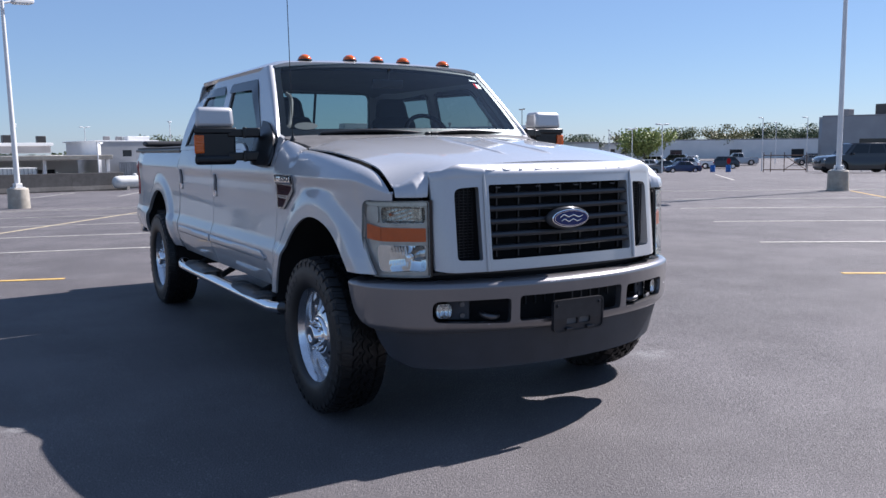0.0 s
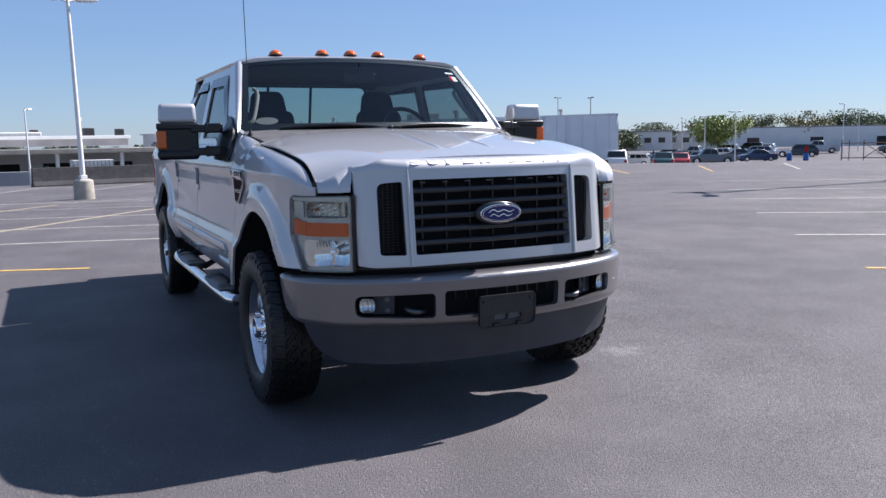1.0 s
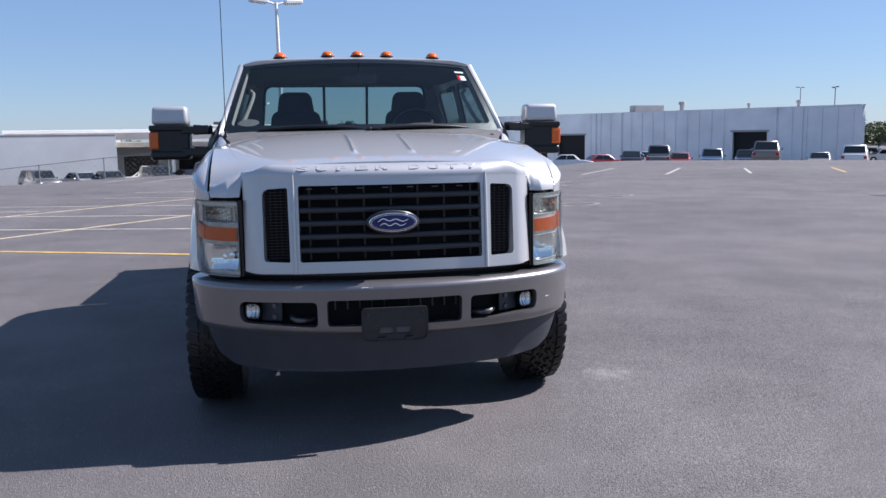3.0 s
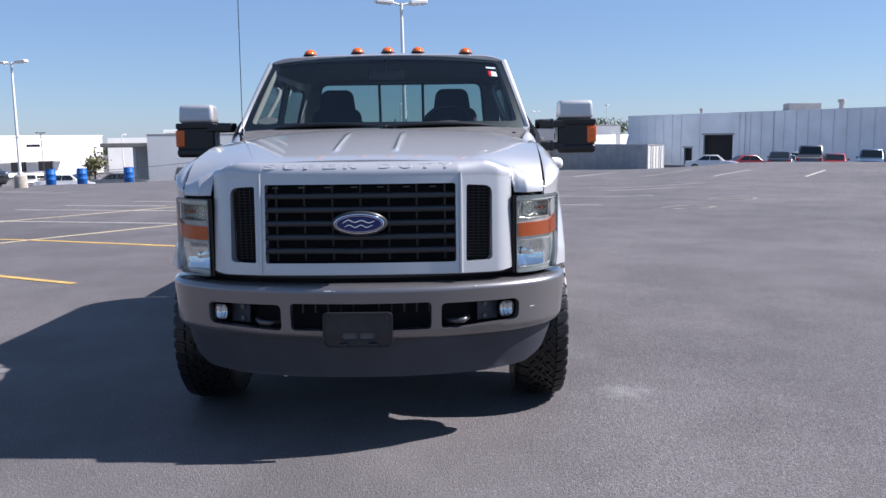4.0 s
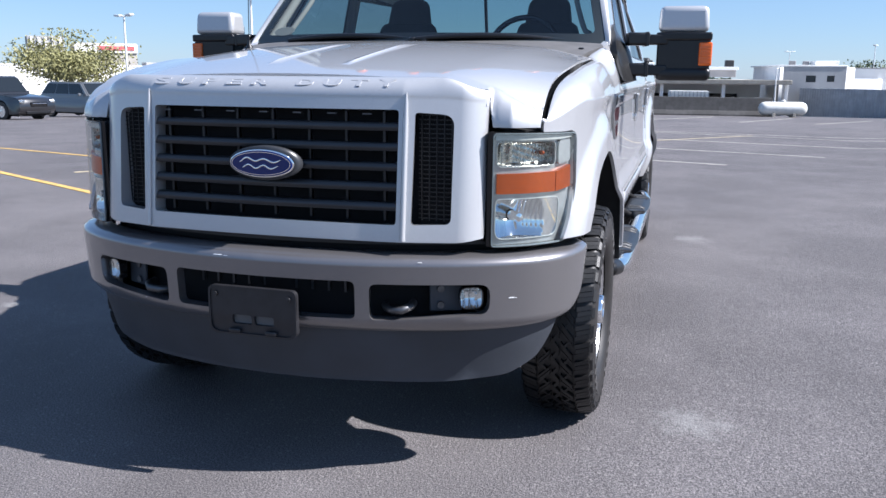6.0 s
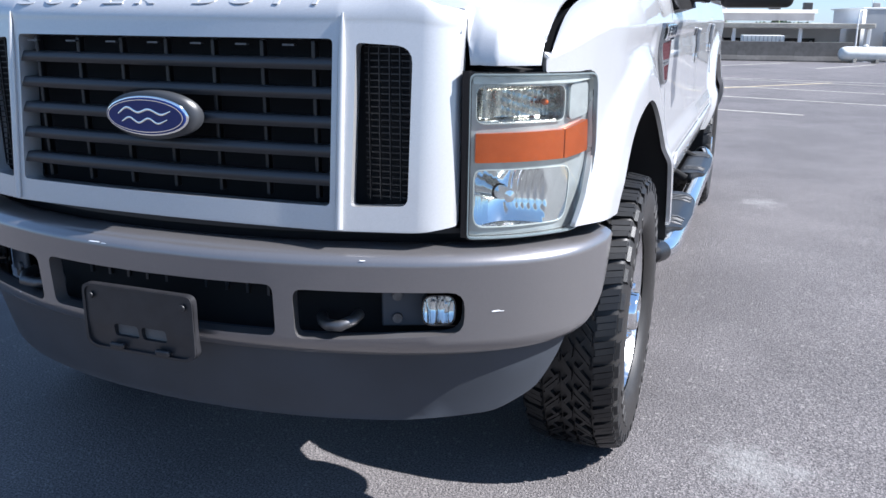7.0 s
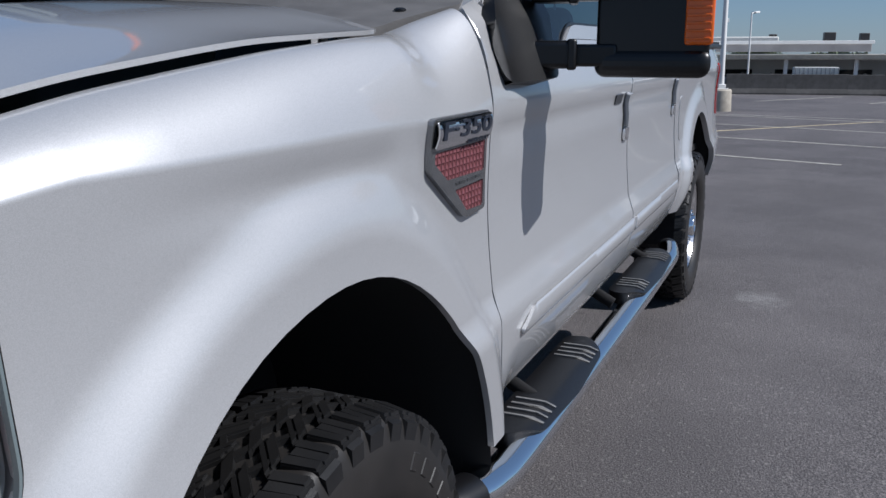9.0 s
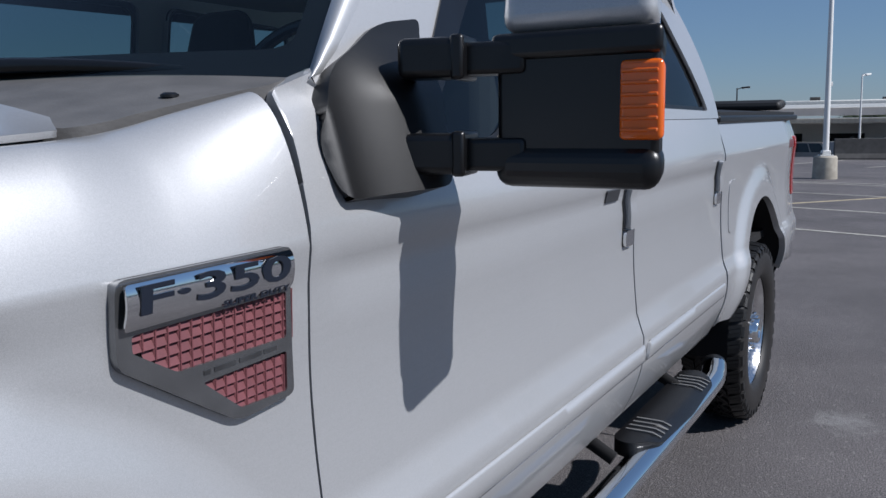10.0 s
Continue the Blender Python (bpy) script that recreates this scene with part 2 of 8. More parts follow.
M = {
    "paint": car_paint("silver_metallic_paint", (0.478, 0.480, 0.486), 0.52, 0.48),
    "taupe": car_paint("taupe_metallic_paint", (0.190, 0.182, 0.184), 0.68, 0.35),
    "bracket": material("dark_satin_bracket", (0.022, 0.022, 0.025), 0.38, vary=0.3, scale=25, bump=0.08, bump_scale=500),
    "lamp_panel": material("pale_lamp_panel", (0.47, 0.50, 0.50), 0.18, 0.60, vary=0.22, scale=14),
    "frost": material("frosted_lamp_bezel", (0.52, 0.55, 0.525), 0.20, 0.35, vary=0.2, scale=30),
    "turn_mirror": material("grey_bright_reflector", (0.50, 0.50, 0.46), 0.27, 1.0, vary=0.4, scale=60, rough_vary=0.08),
    "mirror_bowl": material("bright_lamp_bowl", (0.80, 0.82, 0.83), 0.05, 1.0, rough_vary=0.03, scale=18),
    "plastic": material("black_textured_plastic", (0.006, 0.006, 0.007), 0.36, bump=0.10, bump_scale=900, vary=0.2),
    "mirror_matte": material("grained_black_plastic", (0.006, 0.006, 0.0066), 0.40, bump=0.10, bump_scale=900, vary=0.2),
    "mirror_black": material("black_moulded_plastic", (0.0042, 0.0042, 0.0048), 0.33, bump=0.05, bump_scale=900, vary=0.15),
    "gloss_black": material("gloss_black_plastic", (0.008, 0.008, 0.009), 0.12),
    "dam": material("grey_weathered_plastic", (0.037, 0.043, 0.054), 0.55, vary=0.25, scale=5, bump=0.2, bump_scale=700),
    "step_grey": material("worn_grey_rubber", (0.16, 0.16, 0.16), 0.5, vary=0.3, scale=40),
    "bar": material("charcoal_satin_plastic", (0.030, 0.032, 0.036), 0.33, vary=0.15),
    # near-black: the shade of openings and gaps, put into the colour
    "void": material("recess_shade_black", (0.004, 0.004, 0.005), 0.9),
    "liner": material("black_felt_liner", (0.006, 0.006, 0.007), 0.95, vary=0.3),
    "chrome": material("chrome", (0.86, 0.87, 0.88), 0.06, 1.0, rough_vary=0.04, scale=3),
    "brushed": material("polished_aluminium", (0.78, 0.78, 0.79), 0.20, 1.0, vary=0.12, scale=30, rough_vary=0.06),
    "steel": material("dull_steel", (0.16, 0.16, 0.165), 0.45, 0.9, vary=0.4, scale=25),
    "rubber": material("tyre_rubber", (0.0060, 0.0060, 0.0065), 0.46, vary=0.35, scale=14, bump=0.15, bump_scale=500, stain=0.35, stain_scale=9, stain_colour=(0.017, 0.016, 0.015)),
    "sidewall": material("dusty_tyre_sidewall", (0.0125, 0.0112, 0.0105), 0.50, vary=0.3, scale=18, bump=0.1, bump_scale=400, stain=0.4, stain_scale=7, stain_colour=(0.024, 0.021, 0.019)),
    "amber": material("amber_lens", (0.66, 0.115, 0.006), 0.12, spec=0.7),
    "amber_deep": material("dark_amber_reflector", (0.50, 0.092, 0.013), 0.28, 0.70, spec=0.6, vary=0.12, scale=40, bump=0.05, bump_scale=500),
    "red": material("red_lens", (0.42, 0.010, 0.012), 0.12),
    "red_grid": material("dull_red_plastic", (0.150, 0.048, 0.055), 0.42, vary=0.2, scale=60),
    "blue": material("badge_blue_enamel", (0.010, 0.022, 0.115), 0.10),
    "badge_frame": material("grey_satin_metal", (0.26, 0.265, 0.275), 0.24, 0.85, vary=0.15, scale=30),
    "badge_ink": material("badge_dark_blue", (0.010, 0.014, 0.024), 0.25),
    "white": material("white_enamel", (0.80, 0.80, 0.80), 0.3),
    "lens_edge": material("polished_lens_edge", (0.20, 0.24, 0.255), 0.05, 0.30, spec=0.8),
    "reflector": material("headlamp_reflector", (0.74, 0.75, 0.74), 0.20, 0.95),
    "cowl": material("grey_cowl_plastic", (0.115, 0.112, 0.11), 0.55, vary=0.25, scale=12, bump=0.15),
    "housing": material("hazed_lamp_housing", (0.74, 0.765, 0.755), 0.18, 0.45, vary=0.2, scale=20),
    "seat": material("charcoal_seat_cloth", (0.030, 0.032, 0.036), 0.85, vary=0.2, bump=0.2),
    "trim": material("grey_cabin_trim", (0.085, 0.082, 0.078), 0.7, vary=0.15),
    "lining": material("pale_headliner", (0.19, 0.185, 0.175), 0.9, vary=0.1),
    "cover": material("black_vinyl_cover", (0.013, 0.013, 0.014), 0.6, vary=0.25, bump=0.2),
    "glass": glass("windscreen_glass", (0.67, 0.78, 0.78)),
    "side_glass": glass("side_window_glass", (0.42, 0.53, 0.535)),
    "door_glass": glass("door_window_glass", (0.27, 0.335, 0.34)),
    "lens": glass("lamp_lens", (0.93, 0.955, 0.945)),
    "asphalt": asphalt_material(),
    "concrete": material("weathered_concrete", (0.46, 0.42, 0.35), 0.85, vary=0.25, scale=6, stain=0.5, bump=0.4, bump_scale=60),
    "line": material("worn_white_line_paint", (0.58, 0.55, 0.48), 0.75, vary=0.45, scale=14, stain=0.35, stain_scale=3, stain_colour=(0.17, 0.165, 0.16)),
    "faint_line": material("nearly_worn_off_line_paint", (0.42, 0.39, 0.33), 0.8, vary=0.6, scale=9, stain=0.9, stain_scale=2.5, stain_colour=(0.12, 0.115, 0.11)),
    "yellow": material("worn_yellow_line_paint", (0.62, 0.40, 0.10), 0.75, vary=0.3, scale=12, stain=0.4, stain_scale=3, stain_colour=(0.24, 0.18, 0.09)),
    "cream": material("worn_cream_line_paint", (0.60, 0.50, 0.32), 0.75, vary=0.4, scale=12, stain=0.4, stain_scale=3, stain_colour=(0.20, 0.18, 0.14)),
    "pole": material("white_painted_pole", (0.74, 0.74, 0.72), 0.45, vary=0.1, scale=3),
    "far_pole": material("bronze_pole", (0.06, 0.055, 0.05), 0.5),
}


# ---- mesh tools ----
from mathutils import geometry


def smooth(x):
    x = np.clip(x, 0.0, 1.0)
    return x * x * (3 - 2 * x)


def spline(points):
    """A smooth curve through points, as a function of the distance along it; and its length."""
    p = np.asarray(points, float)
    ext = np.vstack([2 * p[0] - p[1], p, 2 * p[-1] - p[-2]])
    rows = []
    for i in range(len(p) - 1):
        a, b, c, d = ext[i:i + 4]
        for t in np.linspace(0, 1, 24, endpoint=False):
            rows.append(0.5 * (2 * b + (c - a) * t + (2 * a - 5 * b + 4 * c - d) * t * t + (3 * b - a - 3 * c + d) * t ** 3))
    rows.append(p[-1])
    rows = np.array(rows)
    at = np.concatenate([[0], np.cumsum(np.linalg.norm(np.diff(rows, axis=0), axis=1))])
    return (lambda s: np.stack([np.interp(s, at, rows[:, k]) for k in range(rows.shape[1])], -1)), at[-1]


def rounded(poly, r, n=5):
    """A polygon with its corners rounded; r: one radius or one for each corner."""
    out = []
    rs = r if isinstance(r, (list, tuple)) else [r] * len(poly)
    for i, p in enumerate(poly):
        p = np.asarray(p, float)
        a, b = np.asarray(poly[i - 1], float) - p, np.asarray(poly[(i + 1) % len(poly)], float) - p
        la, lb = np.linalg.norm(a), np.linalg.norm(b)
        d = min(rs[i], la * 0.48, lb * 0.48)
        if d < 1e-4:
            out.append(tuple(p))
            continue
        s, e = p + a / la * d, p + b / lb * d
        for t in np.linspace(0, 1, n):
            out.append(tuple((1 - t) ** 2 * s + 2 * t * (1 - t) * p + t * t * e))
    return out


def ring(cx, cy, rx, ry, n=32, power=2.0):
    a = np.arange(n) * 2 * math.pi / n
    c, s = np.cos(a), np.sin(a)
    return [(cx + rx * np.sign(u) * abs(u) ** (2 / power), cy + ry * np.sign(v) * abs(v) ** (2 / power)) for u, v in zip(c, s)]


def _dense(loop, step):
    out = []
    for i, p in enumerate(loop):
        q = loop[(i + 1) % len(loop)]
        k = max(1, int(math.ceil(math.dist(p, q) / step)))
        out += [(p[0] + (q[0] - p[0]) * j / k, p[1] + (q[1] - p[1]) * j / k) for j in range(k)]
    return np.array(out)


def _inside(pts, loop):
    x, y = pts[:, 0], pts[:, 1]
    hit = np.zeros(len(pts), bool)
    for (x0, y0), (x1, y1) in zip(loop, np.roll(loop, -1, axis=0)):
        c = (y0 > y) != (y1 > y)
        if y0 != y1:
            hit ^= c & (x < (x1 - x0) * (y - y0) / (y1 - y0) + x0)
    return hit


def sheet(outer, f, step=0.04, holes=(), thick=0.0, side=1, facing=1):
    """A curved panel: the region inside outer and outside holes, laid through f(u, v) into space, with an edge of that thickness.
    side -1 mirrors it across the truck; facing -1 turns its face round. Gives verts, faces, normals."""
    loops = [_dense(l, step) for l in (outer, *holes)]
    pts = np.vstack(loops)
    edges, k = [], 0
    for l in loops:
        edges += [(k + i, k + (i + 1) % len(l)) for i in range(len(l))]
        k += len(l)
    lo, hi = loops[0].min(0), loops[0].max(0)
    gx, gy = np.arange(lo[0] + step / 2, hi[0], step), np.arange(lo[1] + step / 2, hi[1], step)
    if len(gx) and len(gy):
        grid = np.stack(np.meshgrid(gx, gy), -1).reshape(-1, 2)
        ok = _inside(grid, loops[0])
        for l in loops[1:]:
            ok &= ~_inside(grid, l)
        grid = grid[ok]
        if len(grid):
            far = np.full(len(grid), 1e9)
            for c in np.array_split(pts, max(1, len(pts) // 64)):
                far = np.minimum(far, np.linalg.norm(grid[:, None] - c[None], axis=2).min(1))
            pts = np.vstack([pts, grid[far > step * 0.45]])
    v, _, tris, *_ = geometry.delaunay_2d_cdt([Vector(p) for p in pts], edges, [], 0, 1e-7)
    uv = np.array([tuple(p) for p in v])
    tris = np.array([t for t in tris if len(t) == 3])
    mid = uv[tris].mean(1)
    ok = _inside(mid, loops[0])
    for l in loops[1:]:
        ok &= ~_inside(mid, l)
    tris = tris[ok]

    def lay(q):
        e = 1e-4
        g = lambda a, b: np.stack(f(a, b), -1)
        p = g(q[:, 0], q[:, 1])
        n = np.cross(g(q[:, 0] + e, q[:, 1]) - g(q[:, 0] - e, q[:, 1]), g(q[:, 0], q[:, 1] + e) - g(q[:, 0], q[:, 1] - e))
        return p, facing * n / np.maximum(np.linalg.norm(n, axis=1, keepdims=True), 1e-12)

    p, n = lay(uv)
    face = np.cross(p[tris[:, 1]] - p[tris[:, 0]], p[tris[:, 2]] - p[tris[:, 0]])
    turn = (face * n[tris].mean(1)).sum(1) < 0
    tris[turn] = tris[turn][:, ::-1]
    V, N, F = [p], [n], [tuple(t) for t in tris]
    base = len(p)
    if thick:
        for li, l in enumerate(loops):
            q, m = lay(l)
            tan = np.roll(q, -1, axis=0) - np.roll(q, 1, axis=0)
            out = np.cross(tan, m)
            out /= np.maximum(np.linalg.norm(out, axis=1, keepdims=True), 1e-12)
            area = 0.5 * np.sum(l[:, 0] * np.roll(l[:, 1], -1) - np.roll(l[:, 0], -1) * l[:, 1])
            sgn = (1 if area > 0 else -1) * (1 if li == 0 else -1) * facing
            out *= sgn
            V += [q, q - m * thick]
            N += [out, out]
            c = len(l)
            for i in range(c):
                j = (i + 1) % c
                quad = (base + i, base + j, base + c + j, base + c + i)
                d = np.cross(q[j] - q[i], -m[i])
                F.append(quad if np.dot(d, out[i]) > 0 else quad[::-1])
            base += 2 * c
    V, N = np.vstack(V), np.vstack(N)
    if side < 0:
        V, N = V * (-1, 1, 1), N * (-1, 1, 1)
        F = [t[::-1] for t in F]
    return V, F, N


def join(*datas):
    """Several (verts, faces, normals) as one."""
    V, F, N, k = [], [], [], 0
    for v, f, n in datas:
        V.append(np.asarray(v, float)), N.append(np.asarray(n, float))
        F += [tuple(i + k for i in t) for t in f]
        k += len(v)
    return np.vstack(V), F, np.vstack(N)


def moved(data, m):
    v, f, n = data
    r = np.array(m.to_3x3())
    return np.asarray(v) @ r.T + np.array(m.translation), f, np.asarray(n) @ r.T


def mirror(data):
    v, f, n = data
    return np.asarray(v) * (-1, 1, 1), [t[::-1] for t in f], np.asarray(n) * (-1, 1, 1)


def from_bm(bm):
    """The faces of a bmesh with flat or smooth normals, as (verts, faces, normals)."""
    bm.normal_update()
    V, F, N = [], [], []
    for f in bm.faces:
        k = len(V)
        F.append(tuple(range(k, k + len(f.verts))))
        for v in f.verts:
            V.append(tuple(v.co))
            N.append(tuple(v.normal if f.smooth else f.normal))
    bm.free()
    return np.array(V), F, np.array(N)


def block(sx, sy, sz, m=None, bevel=0.0, segs=2, taper=None, soft=True):
    """A box of that size round its middle, bevelled; taper (tx, ty) shrinks its top."""
    bm = bmesh.new()
    bmesh.ops.create_cube(bm, size=1)
    for v in bm.verts:
        v.co = Vector((v.co.x * sx, v.co.y * sy, v.co.z * sz))
        if taper and v.co.z > 0:
            v.co.x *= taper[0]
            v.co.y *= taper[1]
    if bevel:
        bmesh.ops.bevel(bm, geom=list(bm.edges), offset=bevel, segments=segs, profile=0.5, affect="EDGES")
        big = sorted((f.calc_area() for f in bm.faces), reverse=True)[5]
        for f in bm.faces:
            f.smooth = soft and f.calc_area() < big * 0.999
    d = from_bm(bm)
    return moved(d, m) if m is not None else d


def lathe(profile, n=48, axis="x", m=None, closed=False, arc=2 * math.pi, weld=False):
    """A profile of (along, radius) pairs turned round an axis, with crisp edges where it bends by over 30 degrees."""
    p = np.asarray(profile, float)
    V, F, N = [], [], []
    segs = len(p) if closed else len(p) - 1
    full = arc > 6.2
    a = np.linspace(0, arc, n + (0 if full else 1), endpoint=not full)
    dirs = []
    for i in range(segs):
        d = p[(i + 1) % len(p)] - p[i]
        dirs.append(np.array([-d[1], d[0]]) / max(np.linalg.norm(d), 1e-12))

    def vn(i, j, seg):
        o = None
        if closed or 0 <= j < segs:
            o = dirs[j % segs]
        if o is None or np.dot(o, dirs[seg]) < 0.86:
            return dirs[seg]
        s = o + dirs[seg]
        return s / np.linalg.norm(s)

    if weld:
        for i, q in enumerate(p):
            s = dirs[min(i, segs - 1)] + (dirs[i - 1] if i or closed else 0)
            s = s / np.linalg.norm(s)
            for t in a:
                V.append((q[0], q[1] * math.cos(t), q[1] * math.sin(t)))
                N.append((s[0], s[1] * math.cos(t), s[1] * math.sin(t)))
        for i in range(segs):
            i2 = (i + 1) % len(p)
            F += [(i * n + j, i * n + (j + 1) % n, i2 * n + (j + 1) % n, i2 * n + j) for j in range(n)]
        segs = 0
    for i in range(segs):
        q0, q1 = p[i], p[(i + 1) % len(p)]
        n0, n1 = vn(i, i - 1, i), vn(i + 1, i + 1, i)
        k = len(V)
        for t in a:
            c, s = math.cos(t), math.sin(t)
            V += [(q0[0], q0[1] * c, q0[1] * s), (q1[0], q1[1] * c, q1[1] * s)]
            N += [(n0[0], n0[1] * c, n0[1] * s), (n1[0], n1[1] * c, n1[1] * s)]
        for j in range(len(a) if full else len(a) - 1):
            j2 = (j + 1) % len(a)
            F.append((k + 2 * j, k + 2 * j2, k + 2 * j2 + 1, k + 2 * j + 1))
    V, N = np.array(V), np.array(N)
    # faces wind so that they look the way of their normals
    f0 = F[0]
    out = []
    for f in F:
        g = np.cross(V[f[1]] - V[f[0]], V[f[2]] - V[f[0]])
        if np.linalg.norm(g) < 1e-14:
            g = np.cross(V[f[2]] - V[f[0]], V[f[3]] - V[f[0]])
        out.append(f if np.dot(g, N[f[0]] + N[f[2]]) >= 0 else f[::-1])
    if axis == "z":
        V, N = V[:, [2, 1, 0]] * (-1, 1, 1), N[:, [2, 1, 0]] * (-1, 1, 1)
    if axis == "y":
        V, N = V[:, [1, 0, 2]] * (-1, 1, 1), N[:, [1, 0, 2]] * (-1, 1, 1)
    d = (V, out, N)
    return moved(d, m) if m is not None else d


def tube(points, radius, n=12, squash=1.0, up=(0, 0, 1), caps=True, smooth_path=True, detail=0.03):
    """A round or flattened bar along a path; radius may be a list, one for each point."""
    pts = np.asarray(points, float)
    rad = np.full(len(pts), radius, float) if np.isscalar(radius) else np.asarray(radius, float)
    if smooth_path and len(pts) > 2:
        f, length = spline(np.hstack([pts, rad[:, None]]))
        q = f(np.linspace(0, length, max(6, int(length / detail))))
        pts, rad = q[:, :3], q[:, 3]
    V, F, N = [], [], []
    tan = np.gradient(pts, axis=0)
    tan /= np.linalg.norm(tan, axis=1, keepdims=True)
    upv = np.asarray(up, float)
    for p, t, r in zip(pts, tan, rad):
        s = np.cross(t, upv if abs(np.dot(t, upv)) < 0.98 else np.array((0.0, 1.0, 0.0)))
        s /= max(np.linalg.norm(s), 1e-9)
        w = np.cross(s, t)
        for a in np.arange(n) * 2 * math.pi / n:
            d = s * math.cos(a) + w * math.sin(a) * squash
            V.append(p + d * r)
            e = s * math.cos(a) * squash + w * math.sin(a)
            N.append(e / np.linalg.norm(e))
    for i in range(len(pts) - 1):
        for j in range(n):
            j2 = (j + 1) % n
            F.append((i * n + j, i * n + j2, (i + 1) * n + j2, (i + 1) * n + j))
    if caps:
        for i, sgn in ((0, -1), (len(pts) - 1, 1)):
            k = len(V)
            V += [V[i * n + j] for j in range(n)]
            N += [tan[i] * sgn] * n
            F.append(tuple(range(k, k + n))[::sgn])
    V, N = np.array(V), np.array(N)
    g = np.cross(V[F[0][1]] - V[F[0][0]], V[F[0][2]] - V[F[0][0]])
    if np.dot(g, N[F[0][0]]) < 0:
        F = [f[::-1] for f in F]
    return V, F, N


def part(name, data, mat, parent=None, label="", at=None):
    """Links mesh data as one object, under a thing or a part where one is given."""
    if not isinstance(data, tuple):
        data = from_bm(data)
    v, f, n = (np.asarray(data[0], float), data[1], np.asarray(data[2], float))
    faces = []
    for t in f:
        g = np.cross(v[t[1]] - v[t[0]], v[t[2]] - v[t[0]])
        if len(t) > 3:
            g = g + np.cross(v[t[2]] - v[t[0]], v[t[3]] - v[t[0]])
        faces.append(tuple(int(i) for i in (t if np.dot(g, n[list(t)].sum(0)) >= 0 else t[::-1])))
    me = bpy.data.meshes.new(name)
    me.from_pydata(v.tolist(), [], faces)
    me.polygons.foreach_set("use_smooth", [True] * len(me.polygons))
    me.normals_split_custom_set_from_vertices(np.asarray(n, float).tolist())
    me.materials.append(M[mat] if isinstance(mat, str) else mat)
    ob = new(name, me)
    if at is not None:
        ob.matrix_basis = at
    if parent is not None:
        ob.parent = parent
    if label:
        tagged(ob, label)
    return ob


def empty(name, label, category, at=None, group="", kind=""):
    ob = new(name)
    ob.empty_display_size = 0.2
    if at is not None:
        ob.matrix_basis = at
    return tagged(ob, label, category, group, kind)


def lettering(text, size, m, depth=0.002, bold=0.0, width=None, squeeze=1.0):
    """Raised letters as mesh data, middle at m's origin, reading along its x with up along its y."""
    cu = bpy.data.curves.new("letters", "FONT")
    cu.body, cu.size, cu.extrude, cu.offset = text, size, depth, bold
    cu.align_x, cu.align_y, cu.resolution_u = "CENTER", "CENTER", 3
    ob = bpy.data.objects.new("letters", cu)
    me = ob.to_mesh()
    v = np.array([tuple(p.co) for p in me.vertices])
    if width:
        squeeze = width / (v[:, 0].max() - v[:, 0].min())
    v[:, 0] *= squeeze
    F, V, N = [], [], []
    for p in me.polygons:
        k = len(V)
        F.append(tuple(range(k, k + len(p.vertices))))
        V += [v[i] for i in p.vertices]
        N += [tuple(p.normal)] * len(p.vertices)
    ob.to_mesh_clear()
    bpy.data.objects.remove(ob)
    bpy.data.curves.remove(cu)
    return moved((np.array(V), F, np.array(N)), m)


def ground_z(x, y):
    """Height of the lot: level round the truck, falling gently away behind it, and over a crest into the lower rows."""
    x, y = np.asarray(x, float), np.asarray(y, float) + 4.0
    d = np.hypot(x, y)
    az = np.degrees(np.arctan2(x, y))
    left = np.interp(d, [0, 13, 30, 110, 400], [0, 0, -0.30, -3.10, -3.1])
    mid = np.interp(d, [0, 13, 30, 54, 100, 400], [0, 0, -0.30, -0.80, -2.90, -3.1])
    crest = np.interp(d, [0, 30, 50, 56, 75, 110, 400], [0, -0.02, -0.17, -0.50, -1.85, -2.9, -3.1])
    right = np.interp(d, [0, 36, 45, 57, 80, 105, 120, 140, 170, 400], [0, 0, -0.08, -0.32, -1.08, -1.88, -1.90, -1.45, -1.25, -1.4])
    a = np.clip((az + 22) / 14, 0, 1)
    b = np.clip((az - 36) / 10, 0, 1)
    c = np.clip((az - 12) / 10, 0, 1)
    a, b, c = a * a * (3 - 2 * a), b * b * (3 - 2 * b), c * c * (3 - 2 * c)
    z = left * (1 - a) + mid * a
    z = z * (1 - c) + crest * c
    z = z * (1 - b) + right * b
    z = z - 0.85 * smooth((d - 55) / 8) * smooth((az + 34) / 8) * smooth((-az - 1) / 5)
    away = np.clip((100 - np.abs(az)) / 30, 0, 1)
    return z * away

# ---- the pickup truck: front axle at y = 0, nose towards -y, driver's side at +x ----
TYRE_R, WHEELBASE = 0.437, 3.967
truck = empty("pickup_truck", "silver crew-cab heavy-duty pickup truck with taupe bumper parked on asphalt", "pickup truck")
ARCH_Y, ARCH_Z, ARCH_H = 0.543, 0.597, 0.50


def arch(y, z, yc):
    return np.sqrt(((y - yc) / ARCH_Y) ** 2 + ((z - ARCH_H) / ARCH_Z) ** 2)


def front_taper(y):
    k = np.linspace(-0.05, 0.05, 9)
    return sum(np.interp(y + d, [-0.80, -0.73, -0.65, -0.575, -0.50, -0.35, -0.10], [0.286, 0.170, 0.100, 0.060, 0.042, 0.016, 0.0]) for d in k) / 9


